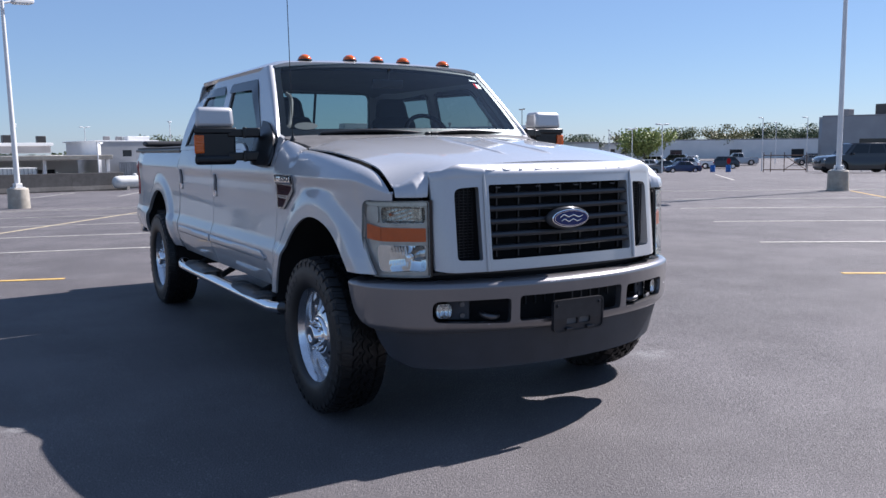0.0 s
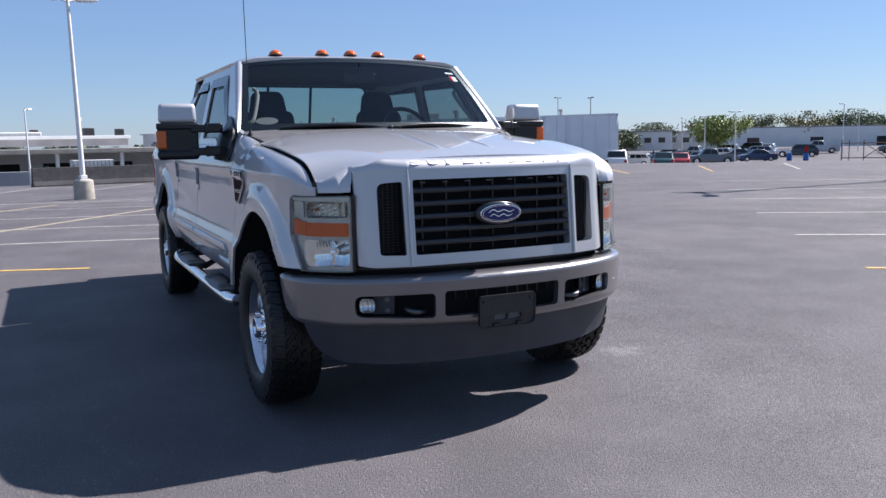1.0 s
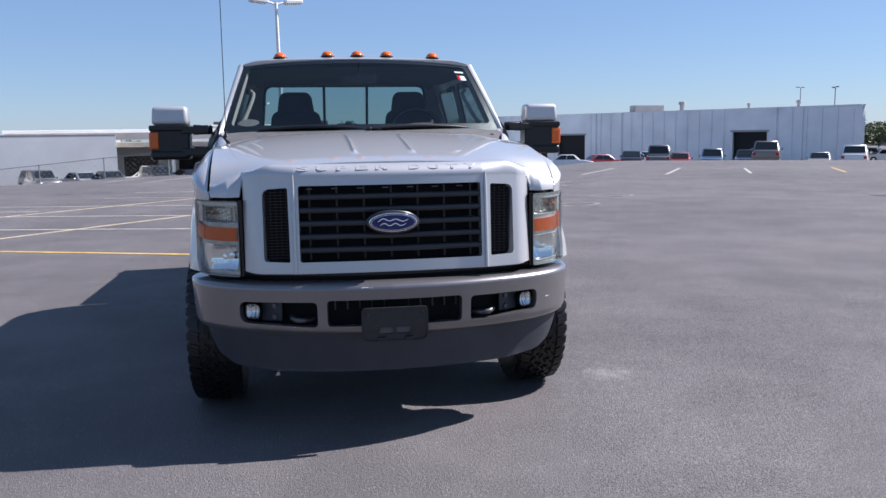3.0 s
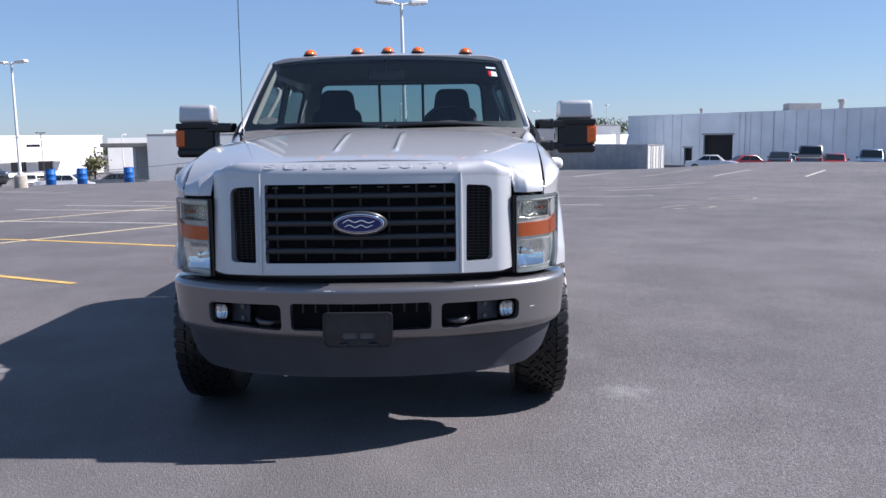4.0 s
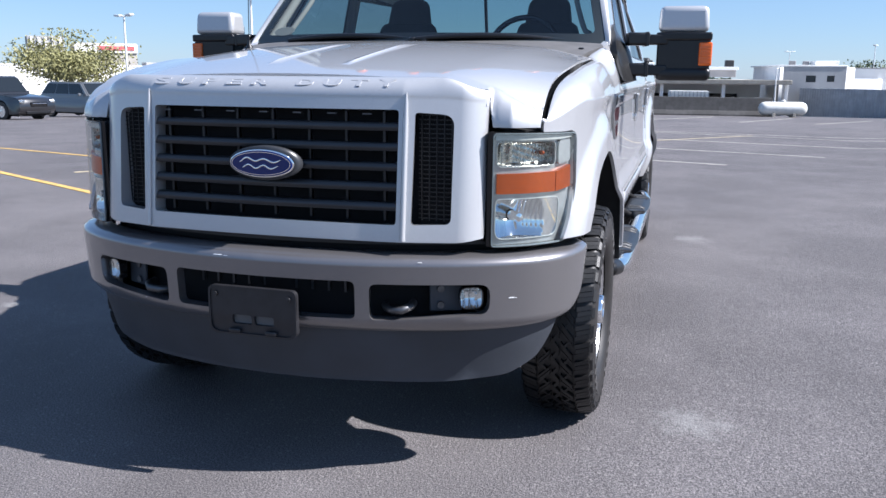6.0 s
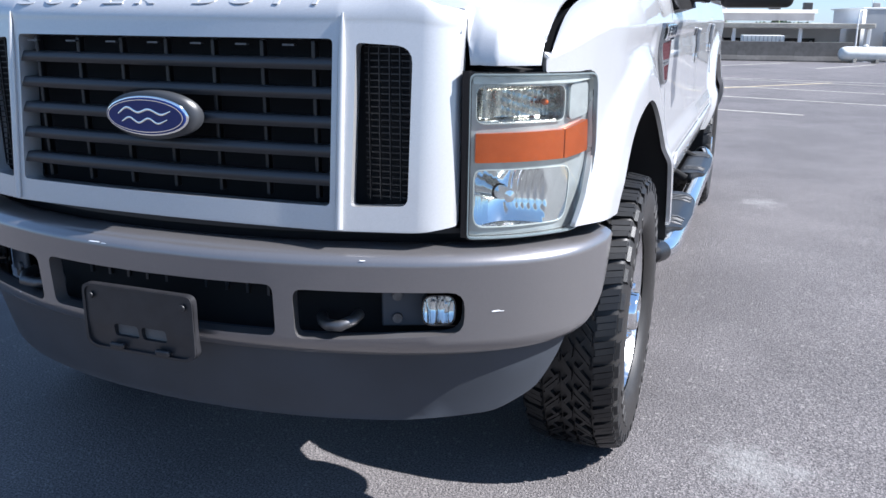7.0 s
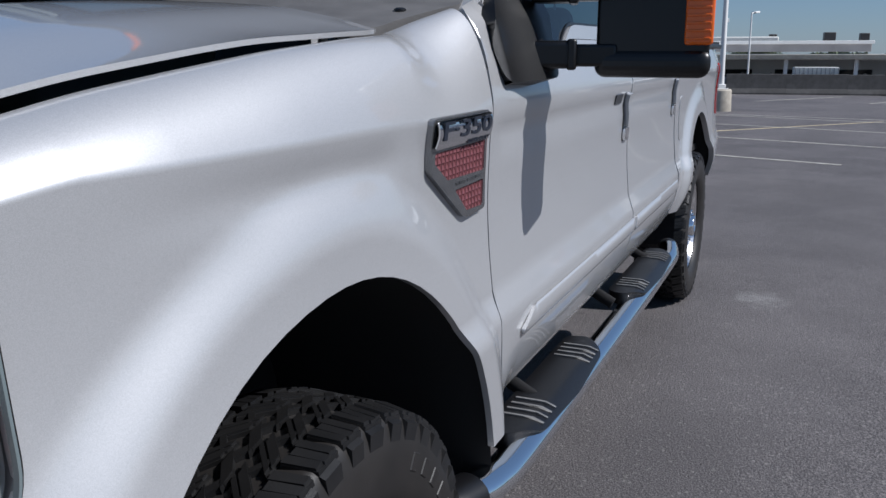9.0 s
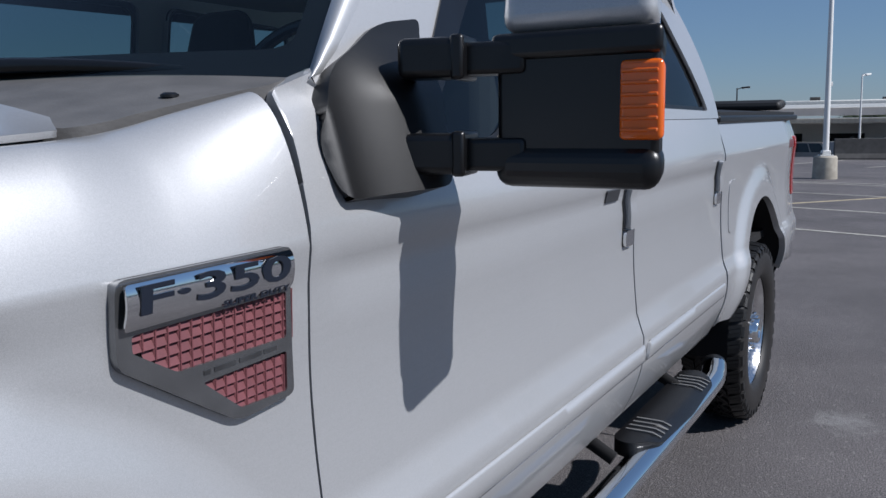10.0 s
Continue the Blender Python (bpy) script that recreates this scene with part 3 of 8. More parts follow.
def flank(y, z):
    """Half width of the body at a place along it and a height."""
    x = 1.030 + 0 * y
    x = x + 0.024 * (1 - smooth((z - 0.835) / 0.085)) * smooth((y + 0.30) / 0.5)
    x = x - 0.075 * np.clip((0.80 - z) / 0.22, 0, 1) ** 1.7 * smooth((y - 0.60) / 0.25)
    x = x - 0.013 * np.sin(math.pi * np.clip((z - 0.92) / 0.40, 0, 1))
    s = 0.444 + 0.556 * np.clip((z - 1.315) / 0.212, 0, 1)
    roll = 0.099 * (1 - np.sqrt(np.maximum(1 - s * s, 0)) / 0.896)
    near = 1 - smooth((y - 0.65) / 0.20)
    x = x - 0.055 * np.clip((z - 1.315) / 0.165, 0, 1) ** 1.3 * (1 - near) * (1 - 0.36 * smooth((y - 2.4) / 0.6) * (y < 3.187)) - roll * near
    x = x - 0.008 * np.exp(-((z - 1.258) / 0.034) ** 2) * smooth((y + 0.45) / 0.4) * smooth((3.2 - y) / 0.2) * (1 - 0.75 * smooth((y - 0.15) / 0.1) * smooth((0.75 - y) / 0.1))
    x = x - front_taper(y) * (0.78 + 0.22 * smooth((z - 0.82) / 0.3))
    x = x - 0.035 * smooth((y - 4.75) / 0.6)
    for yc in (0.0, WHEELBASE + 0.02):
        x = x + 0.028 * (1 - smooth((arch(y, z, yc) - 1.10) / 0.19))
    return x


def flank_map(y, z):
    return flank(y, z), y, z


CUT_Y = np.array([-0.72, -0.690, -0.676, -0.656, -0.604, -0.549, -0.479, -0.345, -0.181, -0.02, 0.20, 0.44, 0.66, 0.80])
CUT_Z = np.array([1.250, 1.250, 1.257, 1.274, 1.313, 1.347, 1.371, 1.398, 1.421, 1.442, 1.462, 1.476, 1.534, 1.560])


def cut(y):
    """The shut line between hood and fender: x and z."""
    k = np.linspace(-0.045, 0.045, 9)
    soft = 0.2 + 0.8 * smooth((y + 0.66) / 0.25)
    z = sum(np.interp(y + d * soft, CUT_Y, CUT_Z) for d in k) / 9
    return 0.893 + 0.037 * smooth((y + 0.7) / 0.9) - 0.045 * smooth((y - 0.30) / 0.14) * smooth((0.70 - y) / 0.24), z


def shoulder(y):
    return np.minimum(1.315, 1.220 + 0.6 * (cut(y)[1] - 1.222))


def fender_map(y, w):
    s = shoulder(y)
    xc, zc = cut(y)
    a0 = 0.46
    a = a0 + np.clip((w - 1.315) / 0.2, 0, 1) * (math.pi / 2 - a0)
    side = np.where(w < 1.15, w, 1.15 + (np.minimum(w, 1.315) - 1.15) * (s - 1.15) / 0.165)
    xs = flank(y, side)
    t = (np.cos(a)) / math.cos(a0)
    u = (np.sin(a) - math.sin(a0)) / (1 - math.sin(a0))
    return xc + 0.006 + (xs - xc - 0.006) * t, y, np.where(w <= 1.315, side, s + (zc - 0.006 - s) * u)


def arch_loop(yc, z0, z1, n=26):
    """Points of a wheel opening from the front foot at height z0 over the top to the rear foot at z1."""
    a0 = math.pi - math.asin((z0 - ARCH_H) / ARCH_Z)
    a1 = math.asin((z1 - ARCH_H) / ARCH_Z)
    return [(yc + ARCH_Y * math.cos(a), ARCH_H + ARCH_Z * math.sin(a)) for a in np.linspace(a0, a1, n)]


top = [(float(y), 1.515) for y in np.linspace(0.645, -0.655, 60)]
FENDER = [(-0.625, 0.848)] + arch_loop(0.0, 0.848, 0.60) + [(0.652, 0.60), (0.646, 1.30)] + top + \
    [(-0.676, 1.49), (-0.682, 1.44), (-0.684, 1.37), (-0.684, 1.31), (-0.682, 1.270), (-0.674, 1.252), (-0.650, 1.240), (-0.60, 1.230), (-0.545, 1.222), (-0.528, 1.205), (-0.522, 1.17), (-0.518, 1.02)]

GAP = 0.005
DOOR1 = rounded([(0.652 + GAP, 0.60), (2.095, 0.60), (2.095, 1.470), (1.43, 1.470), (1.29, 1.405), (0.65 + GAP, 1.40), (0.646 + GAP, 1.30)], 0.006, 3)
DOOR2 = [(2.10 + GAP, 0.60), (3.16, 0.60), (3.19, 0.72), (3.20, 1.470), (2.10 + GAP, 1.470)]
BED_Y = 3.215
BED = [(BED_Y, 0.62)] + [(max(BED_Y + 0.01, y), z) for y, z in arch_loop(WHEELBASE + 0.02, 0.62, 0.66)] + \
    [(5.20, 0.68), (5.25, 0.74), (5.25, 1.47), (BED_Y, 1.455)]


def upper_map(y, z):
    """The greenhouse side above the belt."""
    d = z - 1.465
    x = 0.982 - np.where(d < 0, 0.385, 0.19) * d - 0.085 * d * np.abs(d) + smooth((y - 2.4) / 0.6) * (0.020 - 0.29 * np.maximum(d, 0) ** 2)
    s = 0.444 + 0.556 * np.clip((z - 1.315) / 0.212, 0, 1)
    roll = 0.931 + 0.099 * np.sqrt(np.maximum(1 - s * s, 0)) / 0.896
    near = (1 - smooth((y - 0.65) / 0.20)) * (1 - smooth((z - 1.53) / 0.10))
    return x + (roll - x) * near, y, z


UPPER = rounded([(0.656, 1.399), (1.29, 1.403), (1.43, 1.472), (3.187, 1.472), (3.178, 1.54), (3.15, 1.64), (3.08, 1.88), (3.03, 2.000), (2.90, 2.030), (1.42, 2.028), (1.262, 2.022), (0.79, 1.566), (0.668, 1.520)],
                [0.0, 0.05, 0.05, 0.0, 0.05, 0.05, 0.1, 0.05, 0.06, 0.05, 0.0, 0.05, 0.0])
WIN1 = rounded([(0.97, 1.432), (1.29, 1.432), (1.43, 1.512), (1.985, 1.515), (1.955, 1.935), (1.385, 1.935)], [0.03, 0.05, 0.05, 0.03, 0.05, 0.09])
WIN2 = rounded([(2.125, 1.515), (3.035, 1.500), (2.86, 1.745), (2.755, 1.905), (2.095, 1.935)], [0.03, 0.025, 0.05, 0.06, 0.05])


def roof_map(x, y):
    a = np.abs(x)
    z = 2.105 - 0.026 * (x / 0.8) ** 2 - 0.052 * np.clip((a - 0.66) / 0.21, 0, 1) ** 2.2
    z = z - 0.045 * np.clip((1.42 - y) / 0.28, 0, 1) ** 2 - 0.05 * np.clip((y - 2.78) / 0.22, 0, 1) ** 2
    return x, y, z


def roof_front(x):
    return 1.165 + 0.045 * (x / 0.8) ** 2


ROOF = [(float(x), float(roof_front(x))) for x in np.linspace(-0.80, 0.80, 17)] + [(0.845, 1.27), (0.868, 1.38), (0.866, 2.84), (0.82, 2.995), (-0.82, 2.995), (-0.866, 2.84), (-0.868, 1.38), (-0.845, 1.27)]


def screen_map(s, t):
    """The windscreen: s across from -1 to 1, t from the cowl to the roof."""
    xb, yb, zb = 0.940 * s, 0.560 + 0.200 * s ** 2, 1.545 + 0 * s
    xt, yt, zt = 0.806 * s, 1.165 + 0.065 * s ** 2, 2.066 - 0.034 * s ** 2
    bow = 0.02 * np.sin(math.pi * t)
    return xb + (xt - xb) * t, yb + (yt - yb) * t - bow * 0.6, zb + (zt - zb) * t + bow * 0.5


def nose_line(a):
    """How far forward the hood's outer corners reach, above the lamps."""
    return np.maximum(-0.790 + 2.62 * np.maximum(a - 0.70, 0) ** 2, -0.764 + 0.16 * np.maximum(0.76 - a, 0))


def hood_top(a, y):
    """Height of the hood's upper skin, domed in the middle and rolling down to the shut line."""
    xc, zc = cut(y)
    mid = 1.557 - 0.13 * np.maximum((0.60 - y) / 1.2, 0) ** 1.43 - 0.020 * (a / 0.6) ** 2
    sh = 0.52 + 0.13 * (y + 0.8) / 1.4
    e = np.clip((a - sh) / (xc - sh), 0, 1)
    return mid + (zc + 0.014 - 0.011 * smooth((y + 0.15) / 0.45) - mid) * e ** 2.1


def hood_map(x, y):
    a = np.abs(x)
    yf = nose_line(a)
    k = smooth((a - 0.716) / 0.022)
    nose = np.clip(0.75 * (hood_top(a, yf + 0.03) - 1.228), 0.016, 0.085)
    ang = np.clip((yf + nose - y) / nose, 0, 1) * math.pi / 2
    z = hood_top(a, np.maximum(y, yf + nose) * k + y * (1 - k))
    ridge = np.exp(-((a - 0.152 - 0.012 * (y + 0.5)) / 0.011) ** 2) * smooth((y + 0.60) / 0.10) * smooth((0.26 - y) / 0.3)
    z = z - (z - 1.228) * (1 - np.cos(ang)) * k
    y = np.where(y < yf + nose, (yf + nose * (1 - np.sin(ang))) * k + y * (1 - k), y)
    return x, y, z + 0.010 * ridge


HOOD_HALF = [(0.0, -0.802), (0.60, -0.801), (0.64, -0.797), (0.66, -0.791), (0.68, -0.778), (0.70, -0.757), (0.716, -0.740), (0.724, -0.736), (0.732, -0.748)] + [(float(a), float(nose_line(a))) for a in np.linspace(0.738, 0.884, 11)] + \
    [(float(cut(np.array(y))[0]) - 0.005 - 0.003 * float(smooth((-y - 0.15) / 0.4)), float(y)) for y in np.linspace(-0.690, 0.36, 30)] + [(0.83, 0.405), (0.75, 0.395), (0.5, 0.43), (0.0, 0.475)]
HOOD = HOOD_HALF[1:-1]
HOOD = HOOD + [(0.0, 0.475)] + [(-x, y) for x, y in reversed(HOOD)] + [(0.0, -0.802)]


def shell_map(x, w):
    """The grille shell: a face that leans back a little, rolling over at the top towards the hood."""
    back = np.maximum(np.abs(x) - 0.722, 0)
    a = np.minimum(np.abs(x), 0.722)
    x = np.sign(x) * (a + 0.05 * back)
    y = np.where(a < 0.466, -0.928 + 0.022 * (x / 0.466) ** 2, -0.906 + 0.050 * (a - 0.466) / 0.19)
    y = y + 0.036 * np.clip((a - 0.645) / 0.077, 0, 1) ** 2
    z = np.minimum(w, 1.325)
    r = np.clip((w - 1.325) / 0.13, 0, 1) * 1.45
    y = y + 0.045 * np.clip((z - 0.86) / 0.46, 0, 1)
    out = smooth((a - 0.58) / 0.14)
    z = z - 0.012 * out * np.clip((w - 1.10) / 0.225, 0, 1)
    end = -0.800 + (y + 0.022 + 0.800) * out
    under = np.maximum(w - 1.455, 0)
    return x, y + back + under + (end - y) * (1 - np.cos(r)) / (1 - math.cos(1.45)), z - 0.35 * under + 0.062 * np.sin(r) / math.sin(1.45) * (1 - 0.46 * out)


SHELL = rounded([(-0.735, 0.878), (-0.722, 0.868), (-0.655, 0.857), (0.655, 0.857), (0.722, 0.868), (0.735, 0.878), (0.735, 1.385), (0.722, 1.435), (0.68, 1.50), (-0.68, 1.50), (-0.722, 1.435), (-0.735, 1.385)], [0, 0.01, 0.03, 0.03, 0.01, 0, 0, 0, 0, 0, 0, 0])
GRILLE_HOLE = rounded([(-0.452, 0.913), (0.452, 0.913), (0.452, 1.283), (-0.452, 1.283)], 0.012, 4)
SIDE_HOLE = rounded([(0.500, 0.913), (0.626, 0.917), (0.626, 1.268), (0.504, 1.275)], [0.010, 0.02, 0.035, 0.012], 5)

_plan, BUMP_LEN = spline([(0, -1.005), (0.2, -0.994), (0.40, -0.962), (0.60, -0.905), (0.76, -0.835), (0.89, -0.745), (0.975, -0.635), (1.018, -0.50), (1.022, -0.42)])


def plan(u):
    p = _plan(np.abs(u))
    q = _plan(np.abs(u) + 0.004)
    t = q - p
    t = t / np.maximum(np.linalg.norm(t, axis=-1, keepdims=True), 1e-9)
    sg = np.where(u < 0, -1.0, 1.0)
    return p[..., 0] * sg, p[..., 1], -t[..., 1] * sg * np.minimum(np.abs(u) / 0.05, 1), t[..., 0]


def bumper_map(u, w):
    x, y, nx, ny = plan(u)
    r = np.clip((w - 0.790) / 0.11, 0, 1) * math.pi / 2
    inset = 0.090 * (1 - np.cos(r)) + 0.035 * np.clip((0.60 - w) / 0.05, 0, 1) ** 2 + 0.012 * np.clip((0.79 - w) / 0.2, 0, 1)
    z = np.minimum(w, 0.790) + 0.030 * np.sin(r)
    return x + nx * inset, y + ny * inset, z


BL = BUMP_LEN
BUMPER_HALF = [(0.0, 0.552), (0.75, 0.556), (BL - 0.17, 0.572), (BL - 0.07, 0.63), (BL - 0.02, 0.72), (BL - 0.005, 0.80), (BL - 0.015, 0.90), (BL - 0.30, 0.90), (0.0, 0.90)]
BUMPER = rounded([(-u, w) for u, w in reversed(BUMPER_HALF[1:-1])][::1] + BUMPER_HALF[1:-1], [0, 0, 0.03, 0.06, 0.06, 0.08, 0, 0, 0.08, 0.06, 0.06, 0.03, 0, 0], 4)
CENTRE_HOLE = rounded([(-0.335, 0.602), (0.335, 0.602), (0.335, 0.732), (-0.335, 0.732)], 0.022)
SIDE_BUMP_HOLE = rounded([(0.383, 0.598), (0.785, 0.617), (0.785, 0.722), (0.383, 0.724)], [0.025, 0.04, 0.04, 0.025])


def dam_map(u, w):
    x, y, nx, ny = plan(u)
    d = 0.055 + 0.05 * np.clip((0.56 - w) / 0.2, 0, 1)
    return x + nx * d, y + ny * d, w


DAM_HALF = [(0.62, 0.352), (0.90, 0.368), (1.05, 0.42), (1.12, 0.50), (1.15, 0.60)]
DAM = DAM_HALF + [(-u, w) for u, w in reversed(DAM_HALF)]

_lamp, LAMP_LEN = spline([(0.744, -0.800), (0.79, -0.778), (0.86, -0.728), (0.93, -0.650), (0.972, -0.575), (0.985, -0.515)])


def lamp_map(inset):
    def f(u, z):
        p, q = _lamp(u), _lamp(u + 0.003)
        t = q - p
        t = t / np.maximum(np.linalg.norm(t, axis=-1, keepdims=True), 1e-9)
        lean = 0.02 * (z - 0.83)
        return p[..., 0] - t[..., 1] * -1 * 0 - inset * t[..., 1], p[..., 1] + inset * t[..., 0] + lean, z
    return f


LL = LAMP_LEN
LAMP = rounded([(0.004, 0.838), (LL * 0.80, 0.838), (LL * 0.985, 1.02), (LL * 0.95, 1.208), (0.004, 1.212)], [0.012, 0.03, 0.03, 0.035, 0.015])


for side in (1, -1):
    fender = part("fender", sheet(FENDER, fender_map, 0.014, thick=0.014, side=side), "paint", truck)
    d1 = part("front_door", sheet(DOOR1, flank_map, 0.035, thick=0.03, side=side), "paint", truck)
    d2 = part("rear_door", sheet(DOOR2, flank_map, 0.035, thick=0.03, side=side), "paint", truck)
    bed = part("bed_side", sheet(BED, flank_map, 0.022, thick=0.03, side=side), "paint", truck)
    up = part("cab_side", sheet(UPPER, upper_map, 0.04, [WIN1, WIN2], 0.03, side), "paint", truck, "silver window surrounds and pillars")
    # panes, set in from the frames, with black seals
    inset = lambda y, z: (upper_map(y, z)[0] - 0.014, y, z)
    for win, owner in ((WIN1, d1), (WIN2, d2)):
        pane = part("window_pane", sheet(win, inset, 0.06, side=side), "door_glass", owner, "clear side window glass")
        pane.visible_shadow = False
        c = np.mean(win, axis=0)
        inner = [(c[0] + (y - c[0]) * 0.955, c[1] + (z - c[1]) * 0.93) for y, z in win]
        part("window_seal", sheet(win, lambda y, z: (upper_map(y, z)[0] - 0.010, y, z), 0.05, [inner], 0.01, side), "plastic", owner)
    # vent visors over the windows
    for (y0, y1, front), owner in (((1.34, 1.99, True), d1), ((2.09, 2.78, False), d2)):
        arc_pts = [(y0, 1.885), (y1, 1.895), (y1 - 0.02, 1.955), (y0 + 0.06, 1.955)]
        if front:
            arc_pts = [(1.03, 1.53), (1.075, 1.50), (1.42, 1.88), (y1, 1.89), (y1 - 0.02, 1.955), (1.36, 1.95)]
        part("vent_visor", sheet(rounded(arc_pts, 0.02, 3), lambda y, z: (upper_map(y, z)[0] + 0.004 + 0.10 * np.clip(1.95 - z, 0, 0.10) * smooth((y - 1.2) / 0.2), y, z), 0.03, thick=0.004, side=side), "gloss_black", owner, "smoked black plastic vent visor")
    # body moulding on both doors
    for y0, y1, owner in ((0.795, 2.085, d1), (2.118, 3.13, d2)):
        band = rounded([(y0, 0.768), (y1, 0.768), (y1, 0.826), (y0 + (0.085 if y0 < 1 else 0.02), 0.826), (y0 - 0.01 if y0 < 1 else y0, 0.785)], 0.010)
        part("side_moulding", sheet(band, lambda y, z: (flank(y, z) + 0.006 + 0.006 * np.sin(np.clip((z - 0.768) / 0.058, 0, 1) * math.pi) ** 0.5, y, z), 0.02, thick=0.010, side=side), "paint", owner, "silver protective moulding strip")
    # upright pull handles
    for yh, zh, owner in ((2.030, 1.205, d1), (3.105, 1.225, d2)):
        plate = rounded([(yh - 0.036, zh - 0.085), (yh + 0.036, zh - 0.085), (yh + 0.036, zh + 0.085), (yh - 0.036, zh + 0.085)], 0.012)
        part("handle_recess", sheet(plate, lambda y, z: (flank(y, z) + 0.003, y, z), 0.02, thick=0.004, side=side), "gloss_black", owner, "dark handle recess")
        grip = rounded([(yh - 0.016, zh - 0.035), (yh + 0.036, zh - 0.035), (yh + 0.036, zh + 0.083), (yh - 0.016, zh + 0.083)], 0.010)
        part("door_handle", sheet(grip, lambda y, z: (flank(y, z) + 0.018, y, z), 0.02, thick=0.016, side=side), "paint", owner, "silver pull handle")
        lock = rounded([(yh - 0.034, zh - 0.083), (yh + 0.034, zh - 0.083), (yh + 0.034, zh - 0.038), (yh - 0.034, zh - 0.038)], 0.014)
        part("handle_base", sheet(lock, lambda y, z: (flank(y, z) + 0.012, y, z), 0.02, thick=0.010, side=side), "chrome", owner, "chrome lock surround")
    if side == 1:
        pad = rounded([(1.845, 1.258), (1.945, 1.258), (1.945, 1.290), (1.845, 1.290)], 0.006)
        keypad = part("entry_keypad", sheet(pad, lambda y, z: (flank(y, z) + 0.006, y, z), 0.02, thick=0.006), "bar", d1, "small grey door keypad")
        flap = rounded([(3.335, 0.995), (3.475, 0.995), (3.475, 1.215), (3.335, 1.215)], 0.03)
        part("fuel_door", sheet(flap, lambda y, z: (flank(y, z) + 0.0035, y, z), 0.03, thick=0.004), "paint", bed, "silver fuel filler door")
    # dark sills and inner walls behind the panels, wheel housings
    inner = [(0.66, 0.61), (3.20, 0.61), (3.20, 1.46), (0.66, 1.40)]
    part("door_lining", sheet(inner, lambda y, z: (flank(y, z) - 0.055, y, z), 0.15, side=side, facing=-1), "trim", truck, "grey inner door trim")
    for yc in (0.0, WHEELBASE + 0.02):
        prof = [(0.50, 0.99), (0.985, 1.0)]
        a = np.linspace(-0.02 * math.pi, 1.04 * math.pi, 40)
        V, F, N = [], [], []
        for t in a:
            cy, cz = math.cos(t), math.sin(t)
            py, pz = yc + (ARCH_Y + 0.012) * cy, ARCH_H + (ARCH_Z + 0.012) * cz
            short = 0.30 if yc < 1 and py < -0.25 and pz < 0.84 else 0.0
            lip = -short + float(flank(np.array(np.clip(py, -0.60, 5.2)), np.array(max(pz, 0.62)))) - 0.013
            for xx in (0.52, lip):
                V.append((xx * side, py, pz))
                N.append((0, -cy, -cz))
        for i in range(len(a) - 1):
            F.append((2 * i, 2 * i + 1, 2 * i + 3, 2 * i + 2))
        k = len(V)
        V += [(0.52 * side, yc + (ARCH_Y + 0.02) * math.cos(t), ARCH_H + (ARCH_Z + 0.02) * math.sin(t)) for t in a]
        N += [(side, 0, 0)] * len(a)
        F.append(tuple(range(k, k + len(a))))
        part("wheel_housing", (np.array(V), F, np.array(N)), "liner", truck, "black wheel housing")

for side in (1, -1):
    part("arch_liner_end", block(0.46, 0.02, 0.24, pose(side * 0.77, 0.562, 0.60)), "liner", truck, "black splash panel")

roof = part("roof", sheet(ROOF, roof_map, 0.05, thick=0.03), "paint", truck)
for k, x in enumerate((-0.555, -0.215, 0.0, 0.215, 0.555)):
    m = pose(x, 1.30, float(roof_map(np.array(x), np.array(1.30))[2]) - 0.004)
    lamp = part("marker_light", lathe([(0.0, 0.046), (0.014, 0.045), (0.030, 0.036), (0.042, 0.020), (0.046, 0.0)], 20, "z"), "amber", roof, "amber roof clearance lamp", m @ Matrix.Diagonal((-1, 1.25, -1, 1)) @ pose(0, 0, 0))
    lamp.matrix_basis = m @ Matrix.Diagonal((1.0, 1.35, 1.0, 1))
    part("lamp_base", moved(lathe([(0.0, 0.0), (0.0, 0.050), (0.008, 0.048), (0.010, 0.044)], 20, "z"), m @ Matrix.Diagonal((1.0, 1.4, 1.0, 1))), "plastic", roof)
part("shark_antenna", block(0.05, 0.10, 0.03, pose(0.40, 1.75, 2.10), 0.012, taper=(0.5, 0.6)), "plastic", roof, "low black roof antenna")

hood = part("hood", sheet(HOOD, hood_map, 0.014, thick=0.008), "paint", truck)

# ---- grille ----
shell = part("grille_shell", sheet(SHELL, shell_map, 0.011, [GRILLE_HOLE, SIDE_HOLE, [(-x, z) for x, z in SIDE_HOLE]], 0.055), "paint", truck, "silver surround with three openings")
for sx in (1, -1):
    pts = [(sx * 0.476, shell_map(np.array(0.476), np.array(w))[1] - 0.004, float(shell_map(np.array(0.476), np.array(w))[2])) for w in np.linspace(0.862, 1.345, 14)]
    part("shell_ridge", tube([(x, float(y), z) for x, y, z in pts], [0.0095] * 11 + [0.008, 0.006, 0.002], 8), "paint", shell)
# an opaque black sheet paints the shade behind the bars
grille = part("grille_back", sheet([(-0.66, 0.85), (0.66, 0.85), (0.66, 1.30), (-0.66, 1.30)], lambda x, z: (x, -0.80 + 0.06 * np.abs(x) ** 2, z), 0.2, facing=1), "void", truck, "near-black sheet standing for the shade behind the grille")
